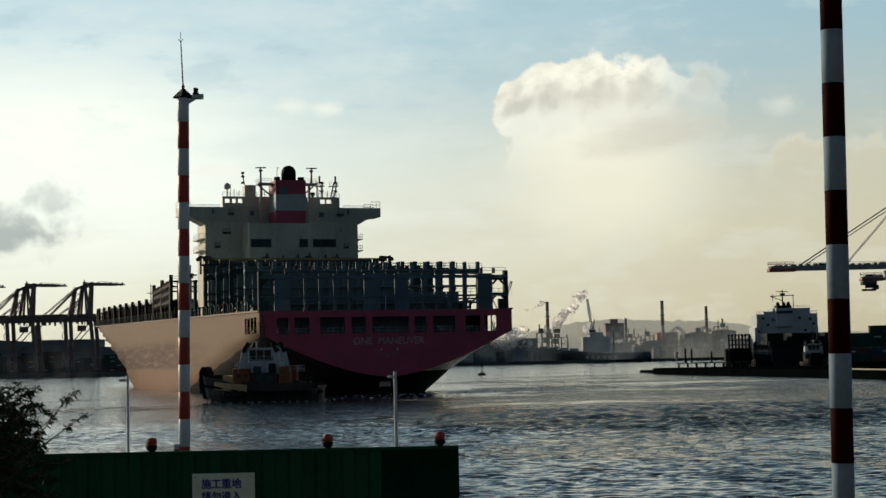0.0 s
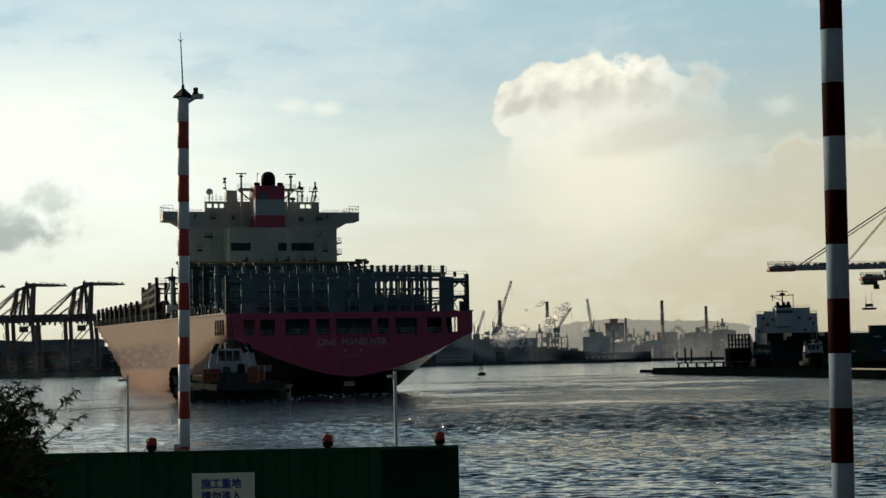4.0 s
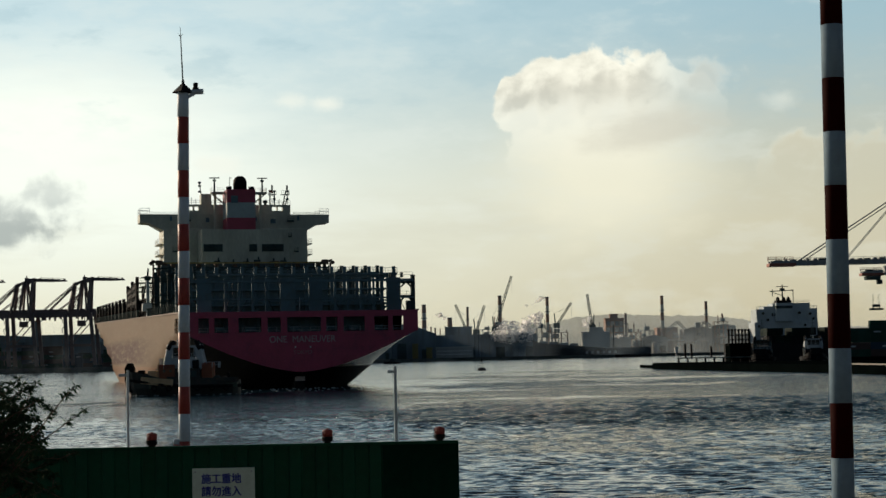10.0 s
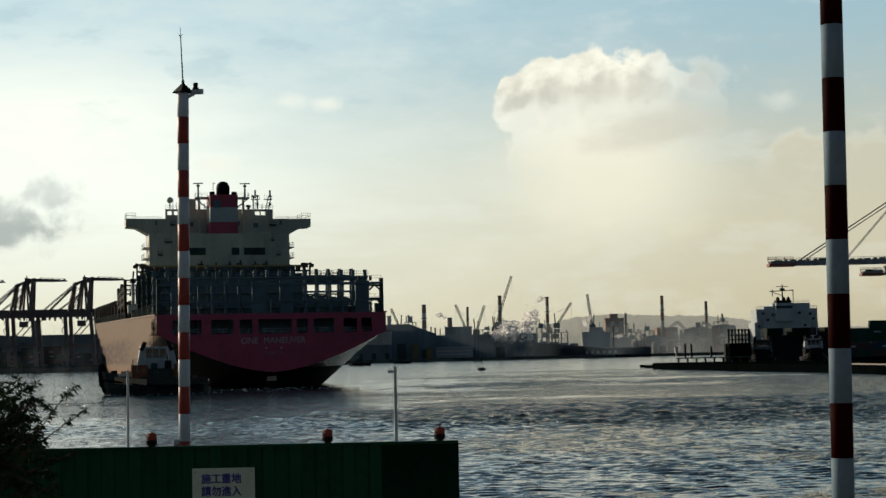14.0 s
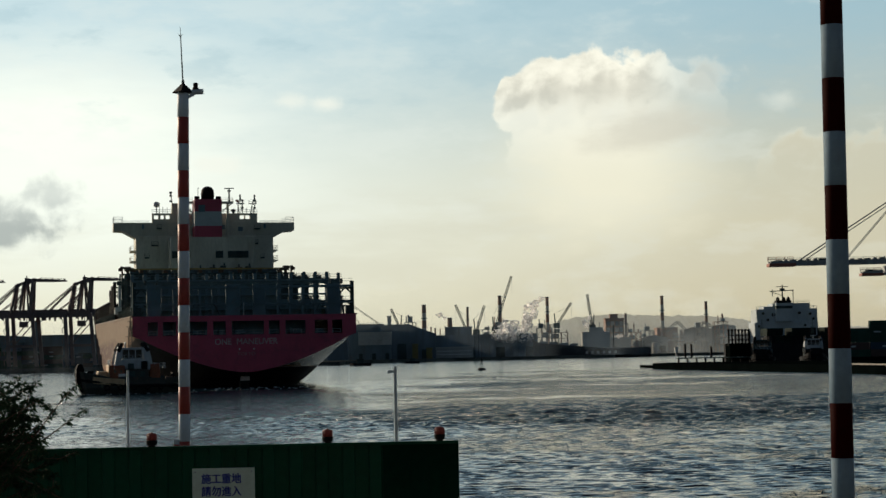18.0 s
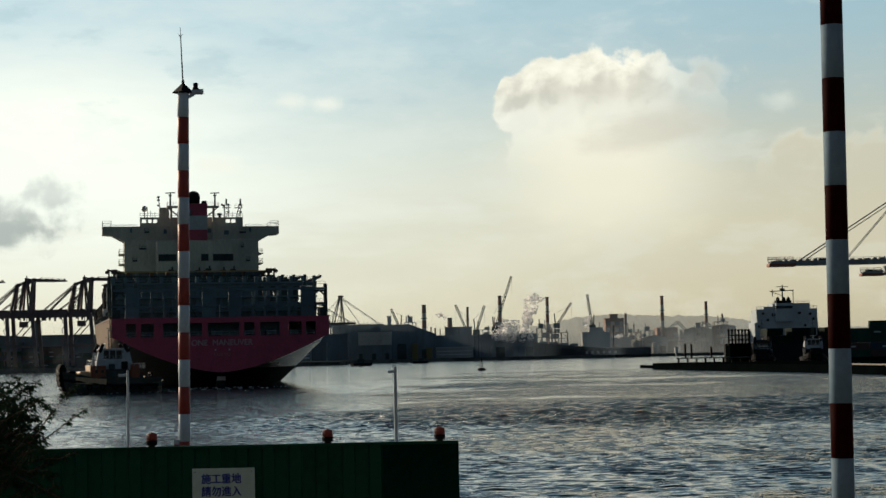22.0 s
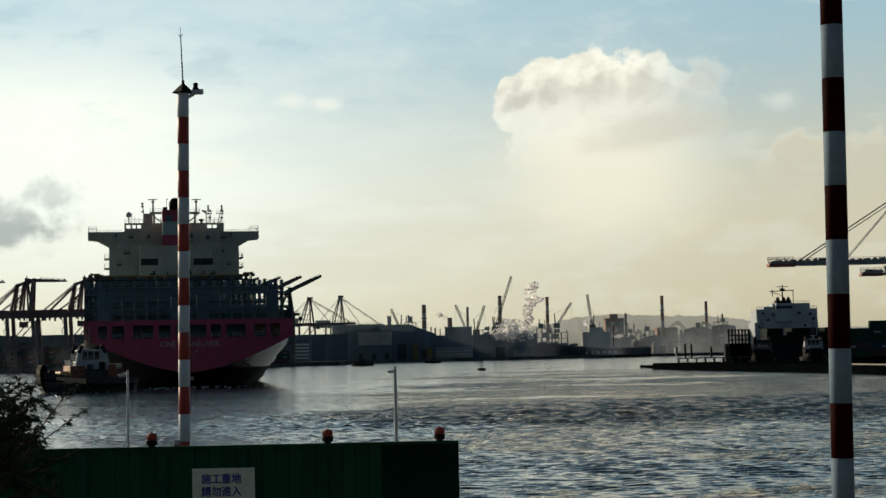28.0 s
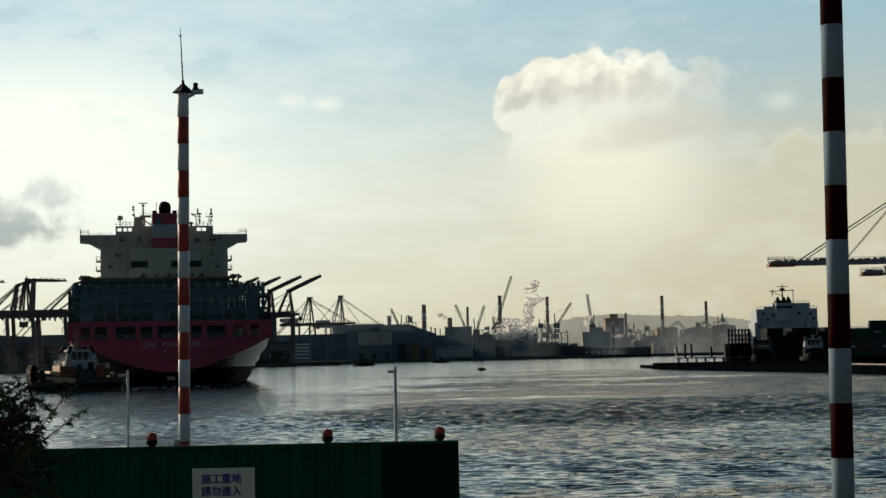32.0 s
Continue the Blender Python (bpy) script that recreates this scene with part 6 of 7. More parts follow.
# ---- gantry cranes: local x runs towards the water, y along the rails ----
def gantry(name, m, label, group, mat, gauge, width, girder, apex, reach, lift, back=16.0, house=True, topbeam=0.0, tower=4.0, rise=-1.0, heavy=1.0, splay=0.0, pylon=False):
    cr = thing(name, m, label, "crane", group)
    for x in (0, -gauge):
        for s in (-1, 1):
            bm = B()
            bar(bm, (x + (splay if x == 0 else splay * 0.5), s * width / 2, 1.2), (x, s * width / 2, girder), 1.3 * heavy, 1.5 * heavy)
            part("leg", bm, mat, cr)
            bm = B()
            off = splay if x == 0 else splay * 0.5
            rbox(bm, x + off - 0.8, x + off + 0.8, s * width / 2 - 3, s * width / 2 + 3, 0.0, 1.3, 0.2)
            part("bogie", bm, DARKSTEEL, cr)
        for z, h in ((4.5, 1.6), (girder, 1.8)):
            bm = B()
            bar(bm, (x, -width / 2, z), (x, width / 2, z), 1.0, h)
            part("sill_beam", bm, mat, cr)
    for s in (-1, 1):
        bm = B()
        bar(bm, (0, s * width / 2, girder * 0.42), (-gauge, s * width / 2, girder * 0.42), 0.9, 1.5)
        bar(bm, (-gauge, s * width / 2, girder * 0.42), (0, s * width / 2, girder * 0.95), 0.55)
        part("portal_brace", bm, mat, cr)
    bm = B()
    for s in (-1, 1):
        bar(bm, (-gauge - back, s * 2.2, girder + 0.9), (1.5, s * 2.2, girder + 0.9), 1.0, 2.6 * heavy * heavy)
    for k in range(8):
        x = -gauge - back + (gauge + back) * k / 7
        bar(bm, (x, -2.2, girder + 0.9), (x, 2.2, girder + 0.9), 0.6)
    part("girder", bm, mat, cr)
    a = radians(lift)
    tip = Vector((1.5 + reach * math.cos(a), 0, girder + 1.0 + reach * math.sin(a)))
    bm = B()
    for s in (-1, 1):
        bar(bm, (1.5, s * 2.0, girder + 1.0), tip + Vector((0, s * 2.0, 0)), 0.8, 1.8)
    for k in range(1, 9):
        e = Vector((1.5, 0, girder + 1.0)).lerp(tip, k / 8)
        bar(bm, e + Vector((0, -2, 0)), e + Vector((0, 2, 0)), 0.5)
    part("boom", bm, mat, cr)
    if reach > 40:
        bm = B()
        e = Vector((1.5, 0, girder + 1.0)).lerp(tip, 0.80)
        rbox(bm, e.x, tip.x + 0.6, -2.7, 2.7, girder - 0.2, girder + 1.0, 0.2)
        handrail(bm, [(e.x, -2.7, girder + 2.0), (tip.x, -2.7, girder + 2.0)], 1.6, 3, 0.18)
        part("boom_tip", bm, CRANERED, cr, "red-brown boom tip")
        rng = random.Random(int(apex * 10))
        for k in range(16):
            q = 0.06 + 0.058 * k
            e = Vector((1.5, 0, girder + 1.0)).lerp(tip, q)
            bm = B()
            w = rng.uniform(0.5, 1.6)
            rbox(bm, e.x - w, e.x + w, -1.2, 1.2, e.z + 0.85, e.z + 1.1 + rng.uniform(0.1, 0.7), 0.08)
            part("boom_gear", bm, mat if k % 3 else DARKSTEEL, cr)
    bm = B()
    lean = tip - Vector((1.5, 0, girder + 1))
    handrail(bm, [Vector((1.5, -2.2, girder + 2)) + lean * k for k in (0, 0.5, 1.0)], 1.1, 4, 0.12)
    part("boom_rail", bm, mat, cr)
    if pylon:
        # front column widening upwards, inner leg, back leg, each a pair tied across
        legs = ((-0.6, apex, -1.9, 1.5), (-4.6, apex - 1.0, -2.9, 0.9), (-6.2, apex - 2.0, -8.2, 1.2), (-10.7, apex - 3.4, -13.6, 1.3))
        for xt, zt, xb, t in legs:
            bm = B()
            for s in (-1, 1):
                bar(bm, (xb, s * 4.2, girder + 1.5), (xt, s * 1.6, zt), t, t)
            for k in (0.3, 0.62, 0.95):
                q = 1 - k
                bar(bm, (xb + (xt - xb) * k, -4.2 * q - 1.6 * k, girder + 1.5 + (zt - girder - 1.5) * k), (xb + (xt - xb) * k, 4.2 * q + 1.6 * k, girder + 1.5 + (zt - girder - 1.5) * k), 0.5)
            part("tower_leg", bm, mat, cr)
        bm = B()
        for s in (-1, 1):
            bar(bm, (-11.2, s * 1.6, apex - 3.2), (-4.0, s * 1.6, apex - 0.6), 0.9, 1.2)
            bar(bm, (-6.4, s * 1.7, apex - 2.2), (-0.8, s * 1.7, apex - 0.4), 0.7, 1.6)
        rbox(bm, -5.6, -3.8, -2.0, 2.0, apex - 1.4, apex + 1.4, 0.2)
        rbox(bm, -1.2, 0.6, -2.0, 2.0, apex - 1.2, apex + 1.2, 0.2)
        bar(bm, (-4.9, 0, apex + 1.2), (-4.9, 0, apex + 2.6), 0.5)
        rbox(bm, -11.6, -10.2, -1.6, 1.6, apex - 4.4, apex - 2.6, 0.2)
        part("tower_head", bm, mat, cr)
        rise_z = apex - 4 - girder
        for x0, x1, n in ((-13.0, -8.0, 5), (-2.6, -2.4, 4)):
            bm = B()
            for k in range(n):
                z0, z1 = girder + 2 + rise_z * k / n, girder + 2 + rise_z * (k + 1) / n
                sh = 2.4 * k / n
                bar(bm, (x0 + sh, -3.4 + 0.3 * k, z0), (x1 + sh * 0.7, -3.2 + 0.3 * k, z1), 0.28)
                bar(bm, (x0 + sh, -3.4 + 0.3 * k, z1), (x1 + sh * 0.7, -3.2 + 0.3 * k, z1), 0.28)
            part("tower_lattice", bm, mat, cr)
        for p, q, t in (((-10.7, apex - 3.8), (-26.5, girder + 2), 0.55), ((-10.9, apex - 3.0), (-30.5, girder + 2), 0.4), ((-6.6, apex - 8.5), (-21.5, girder + 2), 0.45), ((-4.6, apex - 1.6), (-12.8, girder + 2.2), 0.4)):
            for s in (-1, 1):
                bm = B()
                bar(bm, (p[0], s * 1.6, p[1]), (q[0], s * 2.0, q[1]), t)
                part("stay", bm, mat, cr)
    else:
        bm = B()
        for s in (-1, 1):
            bar(bm, (0, s * width * 0.3, girder + 1), (-tower * 0.35, s * 1.4, apex), 0.9 * heavy, 1.1 * heavy)
            bar(bm, (-tower * 2, s * width * 0.3, girder + 1), (-tower * 0.6, s * 1.4, apex), 0.7 * heavy, 0.9 * heavy)
            bar(bm, (-tower, s * width * 0.3, girder + 1), (-tower * 0.2, s * 1.4, apex - (apex - girder) * 0.35), 0.4)
        for k in range(1, 5):
            z = girder + (apex - girder) * k / 5
            q = k / 5
            bar(bm, (-tower * 0.35 * q, -width * 0.3 * (1 - q), z), (-tower * 2 * (1 - q) - tower * 0.6 * q, -width * 0.3 * (1 - q), z), 0.35)
        rbox(bm, -tower * 0.8, 0.2, -2.2, 2.2, apex - 0.6, apex + 1.0, 0.2)
        part("apex_frame", bm, mat, cr)
        top = Vector((-tower * 0.45, 0, apex))
        base = Vector((1.5, 0, girder + 1.0))
        lines = []
        for s in (-1, 1):
            o = Vector((0, s * 1.6, 0))
            if reach > 5:
                lines += [(top + o, base.lerp(tip, 0.42) + o, 0.4), (top + o, base.lerp(tip, 0.80 if reach > 40 else 0.95) + o, 0.4),
                          (top + o - Vector((0, 0, 1.3)), base.lerp(tip, 0.76 if reach > 40 else 0.9) + o, 0.3)]
            lines += [(top + o, Vector((-gauge - back * 0.8, s * 2, girder + 2)), 0.35), (top + o, Vector((-gauge, s * 2, girder + 2)), 0.3)]
        for p, q, t in lines:
            bm = B()
            bar(bm, p, q, t * 0.6)
            part("stay", bm, mat, cr)
    if topbeam:
        bm = B()
        for s in (-1, 1):
            f = []
            for x, z, h in ((-tower * 0.5, apex + 0.2, 1.1 + 0.05 * max(0, rise)), (topbeam * 0.55, apex + 0.35 + rise * 0.62, 1.0 + 0.07 * max(0, rise)), (topbeam, apex + 0.3 + rise, 0.42 + 0.05 * max(0, rise))):
                f.append([bm.verts.new((x, s * 1.2 + w, z + v)) for w, v in ((-0.4, -h), (0.4, -h), (0.4, h * 0.7), (-0.4, h * 0.7))])
            for a, c in zip(f, f[1:]):
                for k in range(4):
                    bm.faces.new((a[k], a[(k + 1) % 4], c[(k + 1) % 4], c[k]))
            bm.faces.new(f[0][::-1]), bm.faces.new(f[-1])
        bmesh.ops.recalc_face_normals(bm, faces=bm.faces)
        part("folded_boom", bm, mat, cr)
        bm = B()
        handrail(bm, [(topbeam * 0.2, -1.2, apex + 1 + rise * 0.25), (topbeam * 0.95, -1.2, apex + 0.7 + rise)], 0.8, 4, 0.12)
        part("boom_rail", bm, mat, cr)
        for k in range(5):
            q = 0.15 + 0.19 * k
            bm = B()
            rbox(bm, topbeam * q, topbeam * q + 0.9, -0.8, 0.8, apex + 0.5 + rise * q, apex + 1.35 + rise * q - 0.25 * (k % 2), 0.1)
            part("sheave", bm, mat, cr)
    if pylon:
        for k in range(9):
            bm = B()
            x = -gauge - 14 + (gauge + 14) * k / 9
            rbox(bm, x, x + 1.3, -2.9, -2.5, girder - 2.6 - (k % 3) * 0.5, girder - 0.4, 0.1)
            part("festoon", bm, mat, cr)
        bm = B()
        rbox(bm, -gauge * 0.6, -gauge * 0.6 + 4.5, -2, 2, girder - 7.0, girder - 3.6, 0.2)
        for x in (0.4, 4.1):
            bar(bm, (-gauge * 0.6 + x, 0, girder - 3.6), (-gauge * 0.6 + x, 0, girder), 0.4)
        part("trolley_cab", bm, mat, cr)
    if house:
        bm = B()
        rbox(bm, -gauge - back * 0.8, -gauge + 1, -3.2, 3.2, girder + 2.2, girder + 6.5, 0.2)
        part("machine_house", bm, SHEDPALE, cr)
    bm = B()
    rbox(bm, 4, 6.5, -1.4, 1.4, girder - 3.2, girder - 0.6, 0.2)
    part("cabin", bm, mat, cr)
    bm = B()
    for k in range(9):
        z = 2 + (girder - 4) * k / 9
        bar(bm, (-gauge - 1.5, -width / 2, z), (-gauge - 1.5 + (2.4 if k % 2 else -0.4), -width / 2, z + (girder - 4) / 9), 0.35)
    part("stairway", bm, mat, cr)
    return cr


left_label = "dark gantry crane with folded boom on the container quay"
for x, y in ((-244.0, 985), (-209.5, 985), (-281.0, 985)):
    gantry("gantry_crane", pose(x, y, 2.6), left_label, "quay gantry cranes", CRANESTEEL, 15.0, 14.0, 31.5, 52.5, 3.0, 0.0, back=18, house=False, topbeam=19.0, tower=6.5, heavy=1.35, splay=2.6, pylon=True)
mid_label = "gantry crane with half-raised boom on the container quay"
for x, y in ((-101.0, 1100), (-118.5, 1150), (-138.0, 1200), (-159.5, 1250)):
    gantry("gantry_crane", pose(x, y, 2.6), mid_label, "quay gantry cranes", CRANEDARK, 16.0, 14.0, 31.0, 47.5 + (y - 1100) * 0.045, 3.0, 0.0, back=14, house=False, topbeam=19.5, rise=9.5, tower=5.0, heavy=1.25)
for x, y, ap in ((-92.0, 1500, 57.5), (-112.0, 1400, 53.0)):
    gantry("gantry_crane", pose(x, y, 2.6, 0, 0, -12), "gantry crane with lowered boom and stays", "quay gantry cranes", CRANEDARK, 14.0, 16.0, 30.0, ap, 36.0, 0.0, back=14, tower=5.0)
right_label = "grey gantry crane with long lowered boom"
for x, y, reach, gz, ap in ((172.0, 620, 48.0, 34.4, 62.0), (236.0, 740, 47.0, 35.3, 64.0)):
    gantry("gantry_crane", pose(x, y, 1.9, 0, 0, 180), right_label, "breakwater gantry cranes", CRANEBLUE, 18.0, 15.0, gz, ap, reach, 0.0, back=16, tower=5.0)


# ---- far shore: sheds, chimneys, jib cranes, plant ----
def shed(m, w, d, h, peak, mat, label, doors=0, bands=0, name="warehouse"):
    s = thing(name, m, label, "building")
    bm = B()
    box(bm, 0, w, 0, d, 0, h)
    part("wall", bm, mat, s)
    bm = B()
    k = peak if peak > 0 else 0.8
    pts = [(-0.5, h), (w + 0.5, h), (w * 0.5, h + k)] if peak > 0 else [(-0.4, h), (w + 0.4, h), (w + 0.4, h + k), (-0.4, h + k)]
    f = [bm.verts.new((x, -0.5, z)) for x, z in pts]
    g = [bm.verts.new((x, d + 0.5, z)) for x, z in pts]
    bm.faces.new(f), bm.faces.new(g[::-1])
    for i in range(len(pts)):
        bm.faces.new((f[i], g[i], g[(i + 1) % len(pts)], f[(i + 1) % len(pts)]))
    bmesh.ops.recalc_face_normals(bm, faces=bm.faces)
    part("roof", bm, mat, s)
    for i in range(doors):
        x = w * (i + 0.5) / doors
        bm = B()
        box(bm, x - w / doors * 0.3, x + w / doors * 0.3, -0.15, 0.0, 0, h * 0.45)
        part("door", bm, SHED if i % 2 else DARKSTEEL, s)
    for i in range(bands):
        bm = B()
        z = h * (i + 1) / (bands + 1)
        box(bm, w * 0.05, w * 0.95, -0.2, 0.0, z - h * 0.04, z + h * 0.04)
        part("window_band", bm, WHITE, s)
    return s


def chimney(x, y, top, r, banded=True, base=2.6):
    c = thing("chimney", pose(x, y, base), "tall red and white banded chimney" if banded else "tall dark chimney stack", "chimney", "plant chimneys")
    h = top - base
    n = 7 if banded else 1
    for k in range(n):
        bm = B()
        z0, z1 = h * k / n, h * (k + 1) / n
        turned(bm, [(r * (1.25 - 0.3 * z0 / h), z0), (r * (1.25 - 0.3 * z1 / h), z1)], 14)
        part("band", bm, (BRICKRED if k % 2 == 0 else SHEDPALE) if banded else BRICKRED, c)
    bm = B()
    turned(bm, [(r * 1.05, h), (r * 1.05, h + 0.8)], 14)
    part("rim", bm, DARKSTEEL, c)
    bm = B()
    for z in (0.45, 0.75):
        turned(bm, [(r * 1.5, h * z), (r * 1.5, h * z + 0.6)], 14)
    part("platform", bm, DARKSTEEL, c)
    return c


for x, y, top, r, banded in ((-18.5, 1500, 50.4, 2.0, True), (4.8, 1500, 38.1, 2.2, False), (21.0, 1500, 47.5, 1.1, False), (52.1, 1550, 58.9, 1.8, True),
                             (99.7, 1600, 58.5, 1.6, True), (186.3, 1700, 43.3, 1.3, False), (230.6, 1750, 62.1, 1.8, True), (277.1, 1750, 55.2, 1.6, True),
                             (-8.6, 1500, 29.0, 0.8, False), (-12.5, 1520, 30.5, 0.7, False)):
    chimney(x, y, top, r, banded)


def jib_crane(x, y, foot, tip, label, pylon=None):
    j = thing("jib_crane", pose(x, y, 2.6), label, "crane", "jib cranes")
    dx, z0, tz = tip[0] - x, foot - 2.6, tip[1] - 2.6
    bm = B()
    truss(bm, (0, 0, 0), (0, 0, z0 + 2), 3.4, 8, 0.5)
    part("tower", bm, DARKSTEEL, j)
    bm = B()
    rbox(bm, -3, 3, -2.5, 2.5, z0 - 1.5, z0 + 3.0, 0.3)
    part("slew_house", bm, DARKSTEEL, j)
    bm = B()
    truss(bm, (0, 0, z0 + 1), (dx, 0, tz), 1.6, 14, 0.55)
    part("jib", bm, DARKSTEEL, j)
    mast = pylon if pylon else z0 + 12
    bm = B()
    bar(bm, (-1.2 * (1 if dx > 0 else -1), 0, z0 + 2), (-2.0 * (1 if dx > 0 else -1), 0, mast), 1.0)
    part("back_mast", bm, DARKSTEEL, j)
    bm = B()
    bar(bm, (-2.0 * (1 if dx > 0 else -1), 0, mast), (dx * 0.85, 0, z0 + (tz - z0) * 0.85), 0.2)
    bar(bm, (dx, 0, tz), (dx + 0.1, 0, tz - 16), 0.15)
    part("cable", bm, DARKSTEEL, j)


jib_crane(45.7, 1500, 27.0, (61.6, 75.4), "large luffing jib crane, its jib raised high")
jib_crane(27.7, 1450, 24.0, (35.2, 47.8), "dockside jib crane with steep jib")
jib_crane(20.0, 1510, 26.0, (10.2, 50.8), "dockside jib crane leaning over the sheds")
jib_crane(-40.9, 1500, 30.0, (-48.3, 48.0), "small jib crane behind the warehouse")
jib_crane(105.7, 1560, 30.0, (120.0, 52.0), "ship-side jib crane with lowered jib")
jib_crane(139.2, 1560, 28.0, (135.2, 59.6), "ship-side jib crane with raised jib")

shed(pose(-98, 1440, 2.6), 67, 60, 29.3, 0, SHED, "long dark blue-grey quay warehouse", 5)
hip = thing("warehouse", pose(-31, 1440, 2.6), "dark blue-grey warehouse end with a falling roof", "building")
for nm, ring, mt in (("wall", ((0, 0), (22.8, 0), (22.8, 20.6), (0, 29.2)), SHED), ("roof", ((-0.2, 29.25), (23.6, 20.3), (23.6, 21.2), (-0.2, 30.2)), SHED)):
    b = B()
    f = [b.verts.new((x, -0.4 if nm == "roof" else 0, z)) for x, z in ring]
    g = [b.verts.new((x, 50, z)) for x, z in ring]
    b.faces.new(f), b.faces.new(g[::-1])
    for i in range(4):
        b.faces.new((f[i], g[i], g[(i + 1) % 4], f[(i + 1) % 4]))
    bmesh.ops.recalc_face_normals(b, faces=b.faces)
    part(nm, b, mt, hip)
for x in (5.0, 13.0):
    b = B()
    box(b, x - 2.4, x + 2.4, -0.15, 0.0, 0, 8)
    part("door", b, DARKSTEEL, hip)
shed(pose(-74, 1395, 2.6), 28, 24, 11.5, 0, SHED, "blue-grey open lower storey of the port building", 5)
shed(pose(-73, 1394, 14.9), 27.5, 24, 10.2, 0, SHEDPALE, "pale upper storey of the port building", 0)
shed(pose(-63, 1400, 25.9), 9, 8, 3.4, 2, SHED, "dark ventilator house on the roof", 0)
shed(pose(-50, 1446, 2.6), 3.2, 4, 37.0, 0, SHEDPALE, "slim pale lift tower behind the warehouse", 0)
shed(pose(-121.5, 1295, 2.6), 16, 12, 16.0, 0, SHED, "dark building with pale louvre bands", 0, 5)
shed(pose(-190, 1320, 2.6), 95, 20, 15.0, 3, SHED, "long dark transit shed behind the cranes", 6)
shed(pose(-150, 1360, 2.6), 70, 20, 21.0, 0, SHED, "tall dark store behind the transit shed", 4)
shed(pose(-420, 1060, 2.6), 130, 20, 17.0, 0, SHED, "long grey terminal shed", 6)
shed(pose(-215, 1060, 2.6), 45, 20, 10.0, 2, SHED, "low grey terminal workshop", 3)
for x, w, h in ((-28.3, 5.0, 12.0), (-16.2, 5.2, 8.6)):
    shed(pose(x, 1430, 2.6), w, 5, h, 0, BOXYELLOW, "dull yellow bin tower beside the warehouse", 0, 0, "bin_tower")
shed(pose(-10, 1470, 2.6), 92, 40, 19.5, 0, SHED, "low dark mill building with lit strips", 7)
shed(pose(-9, 1468.5, 2.6), 34, 1.2, 9.0, 0, SHEDPALE, "pale strip annex along the mill", 0, 2)
shed(pose(0.5, 1490, 2.6), 24, 20, 27, 0, SHED, "dark block behind the mill", 0)
shed(pose(60, 1530, 2.6), 24, 20, 13, 4, SHEDPALE, "pale shed in the steam", 0)
shed(pose(165.9, 1705, 2.6), 19, 20, 36, 0, BRICKRED, "square brown tower block of the plant", 0, 0)
shed(pose(171, 1708, 39.4), 8, 10, 3.6, 0, BRICKRED, "brown lift head on the tower block", 0)
tw = shed(pose(165.9, 1704.5, 2.6), 19, 0.3, 35, 0, BRICKRED, "chequered facing of the brown tower block")
for i in range(4):
    for j in range(5):
        b = B()
        box(b, 1 + 4.4 * i, 4.6 + 4.4 * i, -0.3, -0.02, 4 + 6.2 * j, 8.6 + 6.2 * j)
        part("wall_panel", b, SHEDPALE if (i + j) % 2 else SHED, tw)
shed(pose(150, 1690, 2.6), 40, 20, 16, 0, SHED, "low grey hall of the plant", 4)
shed(pose(206, 1740, 2.6), 28, 30, 16, 3, SHEDPALE, "pale grey hall of the plant", 3)
shed(pose(226, 1760, 2.6), 22, 25, 26, 0, BRICKRED, "brownish boiler house of the plant", 0, 1)
shed(pose(252, 1745, 2.6), 30, 30, 24, 4, SHEDPALE, "pale conveyor house of the plant", 2)
shed(pose(284, 1760, 2.6), 26, 25, 27, 2, SHED, "grey bunker building of the plant", 0)
shed(pose(310, 1760, 2.6), 90, 25, 18, 0, SHED, "long grey store building", 4)
shed(pose(-352, 1060, 2.6), 97, 30, 19.5, 3, SHED, "large blue-grey terminal hall with a shallow roof", 5)
shed(pose(-250, 1056, 2.6), 62, 26, 14.0, 2, SHED, "grey terminal store beside the large hall", 4)
shed(pose(-259, 1040, 2.6), 4, 4, 29.0, 0, SHED, "slim dark lift tower of the terminal", 0)
shed(pose(-262, 1050, 2.6), 40, 30, 20.0, 0, SHED, "grey warehouse behind the gantry cranes", 3)
shed(pose(-330, 1045, 2.6), 60, 30, 16.0, 0, SHED, "long grey shed behind the gantry cranes", 4)
for x0, x1, z0, z1 in ((232, 246, 24, 35), (246, 256, 35, 24), (262, 273, 24, 34), (273, 281, 34, 30)):
    b = B()
    truss(b, (x0, 1745, z0), (x1, 1745, z1), 2.4, 6, 0.5)
    solid("conveyor", b, CRANEBLUE, "inclined lattice conveyor of the plant", "conveyor", "plant conveyors")


def tank(x, y, r, h, mat, label):
    t = thing("storage_tank", pose(x, y, 2.6), label, "tank", "plant tanks")
    bm = B()
    turned(bm, [(r, 0), (r, h), (r * 0.6, h + r * 0.3), (0.3, h + r * 0.42)], 18)
    part("shell", bm, mat, t)
    bm = B()
    handrail(bm, [(r * math.cos(a), r * math.sin(a), h) for a in np.linspace(math.pi, 2 * math.pi, 7)], 1.2, 3, 0.2)
    part("rail", bm, DARKSTEEL, t)
    bm = B()
    truss(bm, (r + 0.6, -r * 0.4, 0), (r + 0.6, -r * 0.4, h + 1), 1.0, 6, 0.2)
    part("ladder", bm, DARKSTEEL, t)


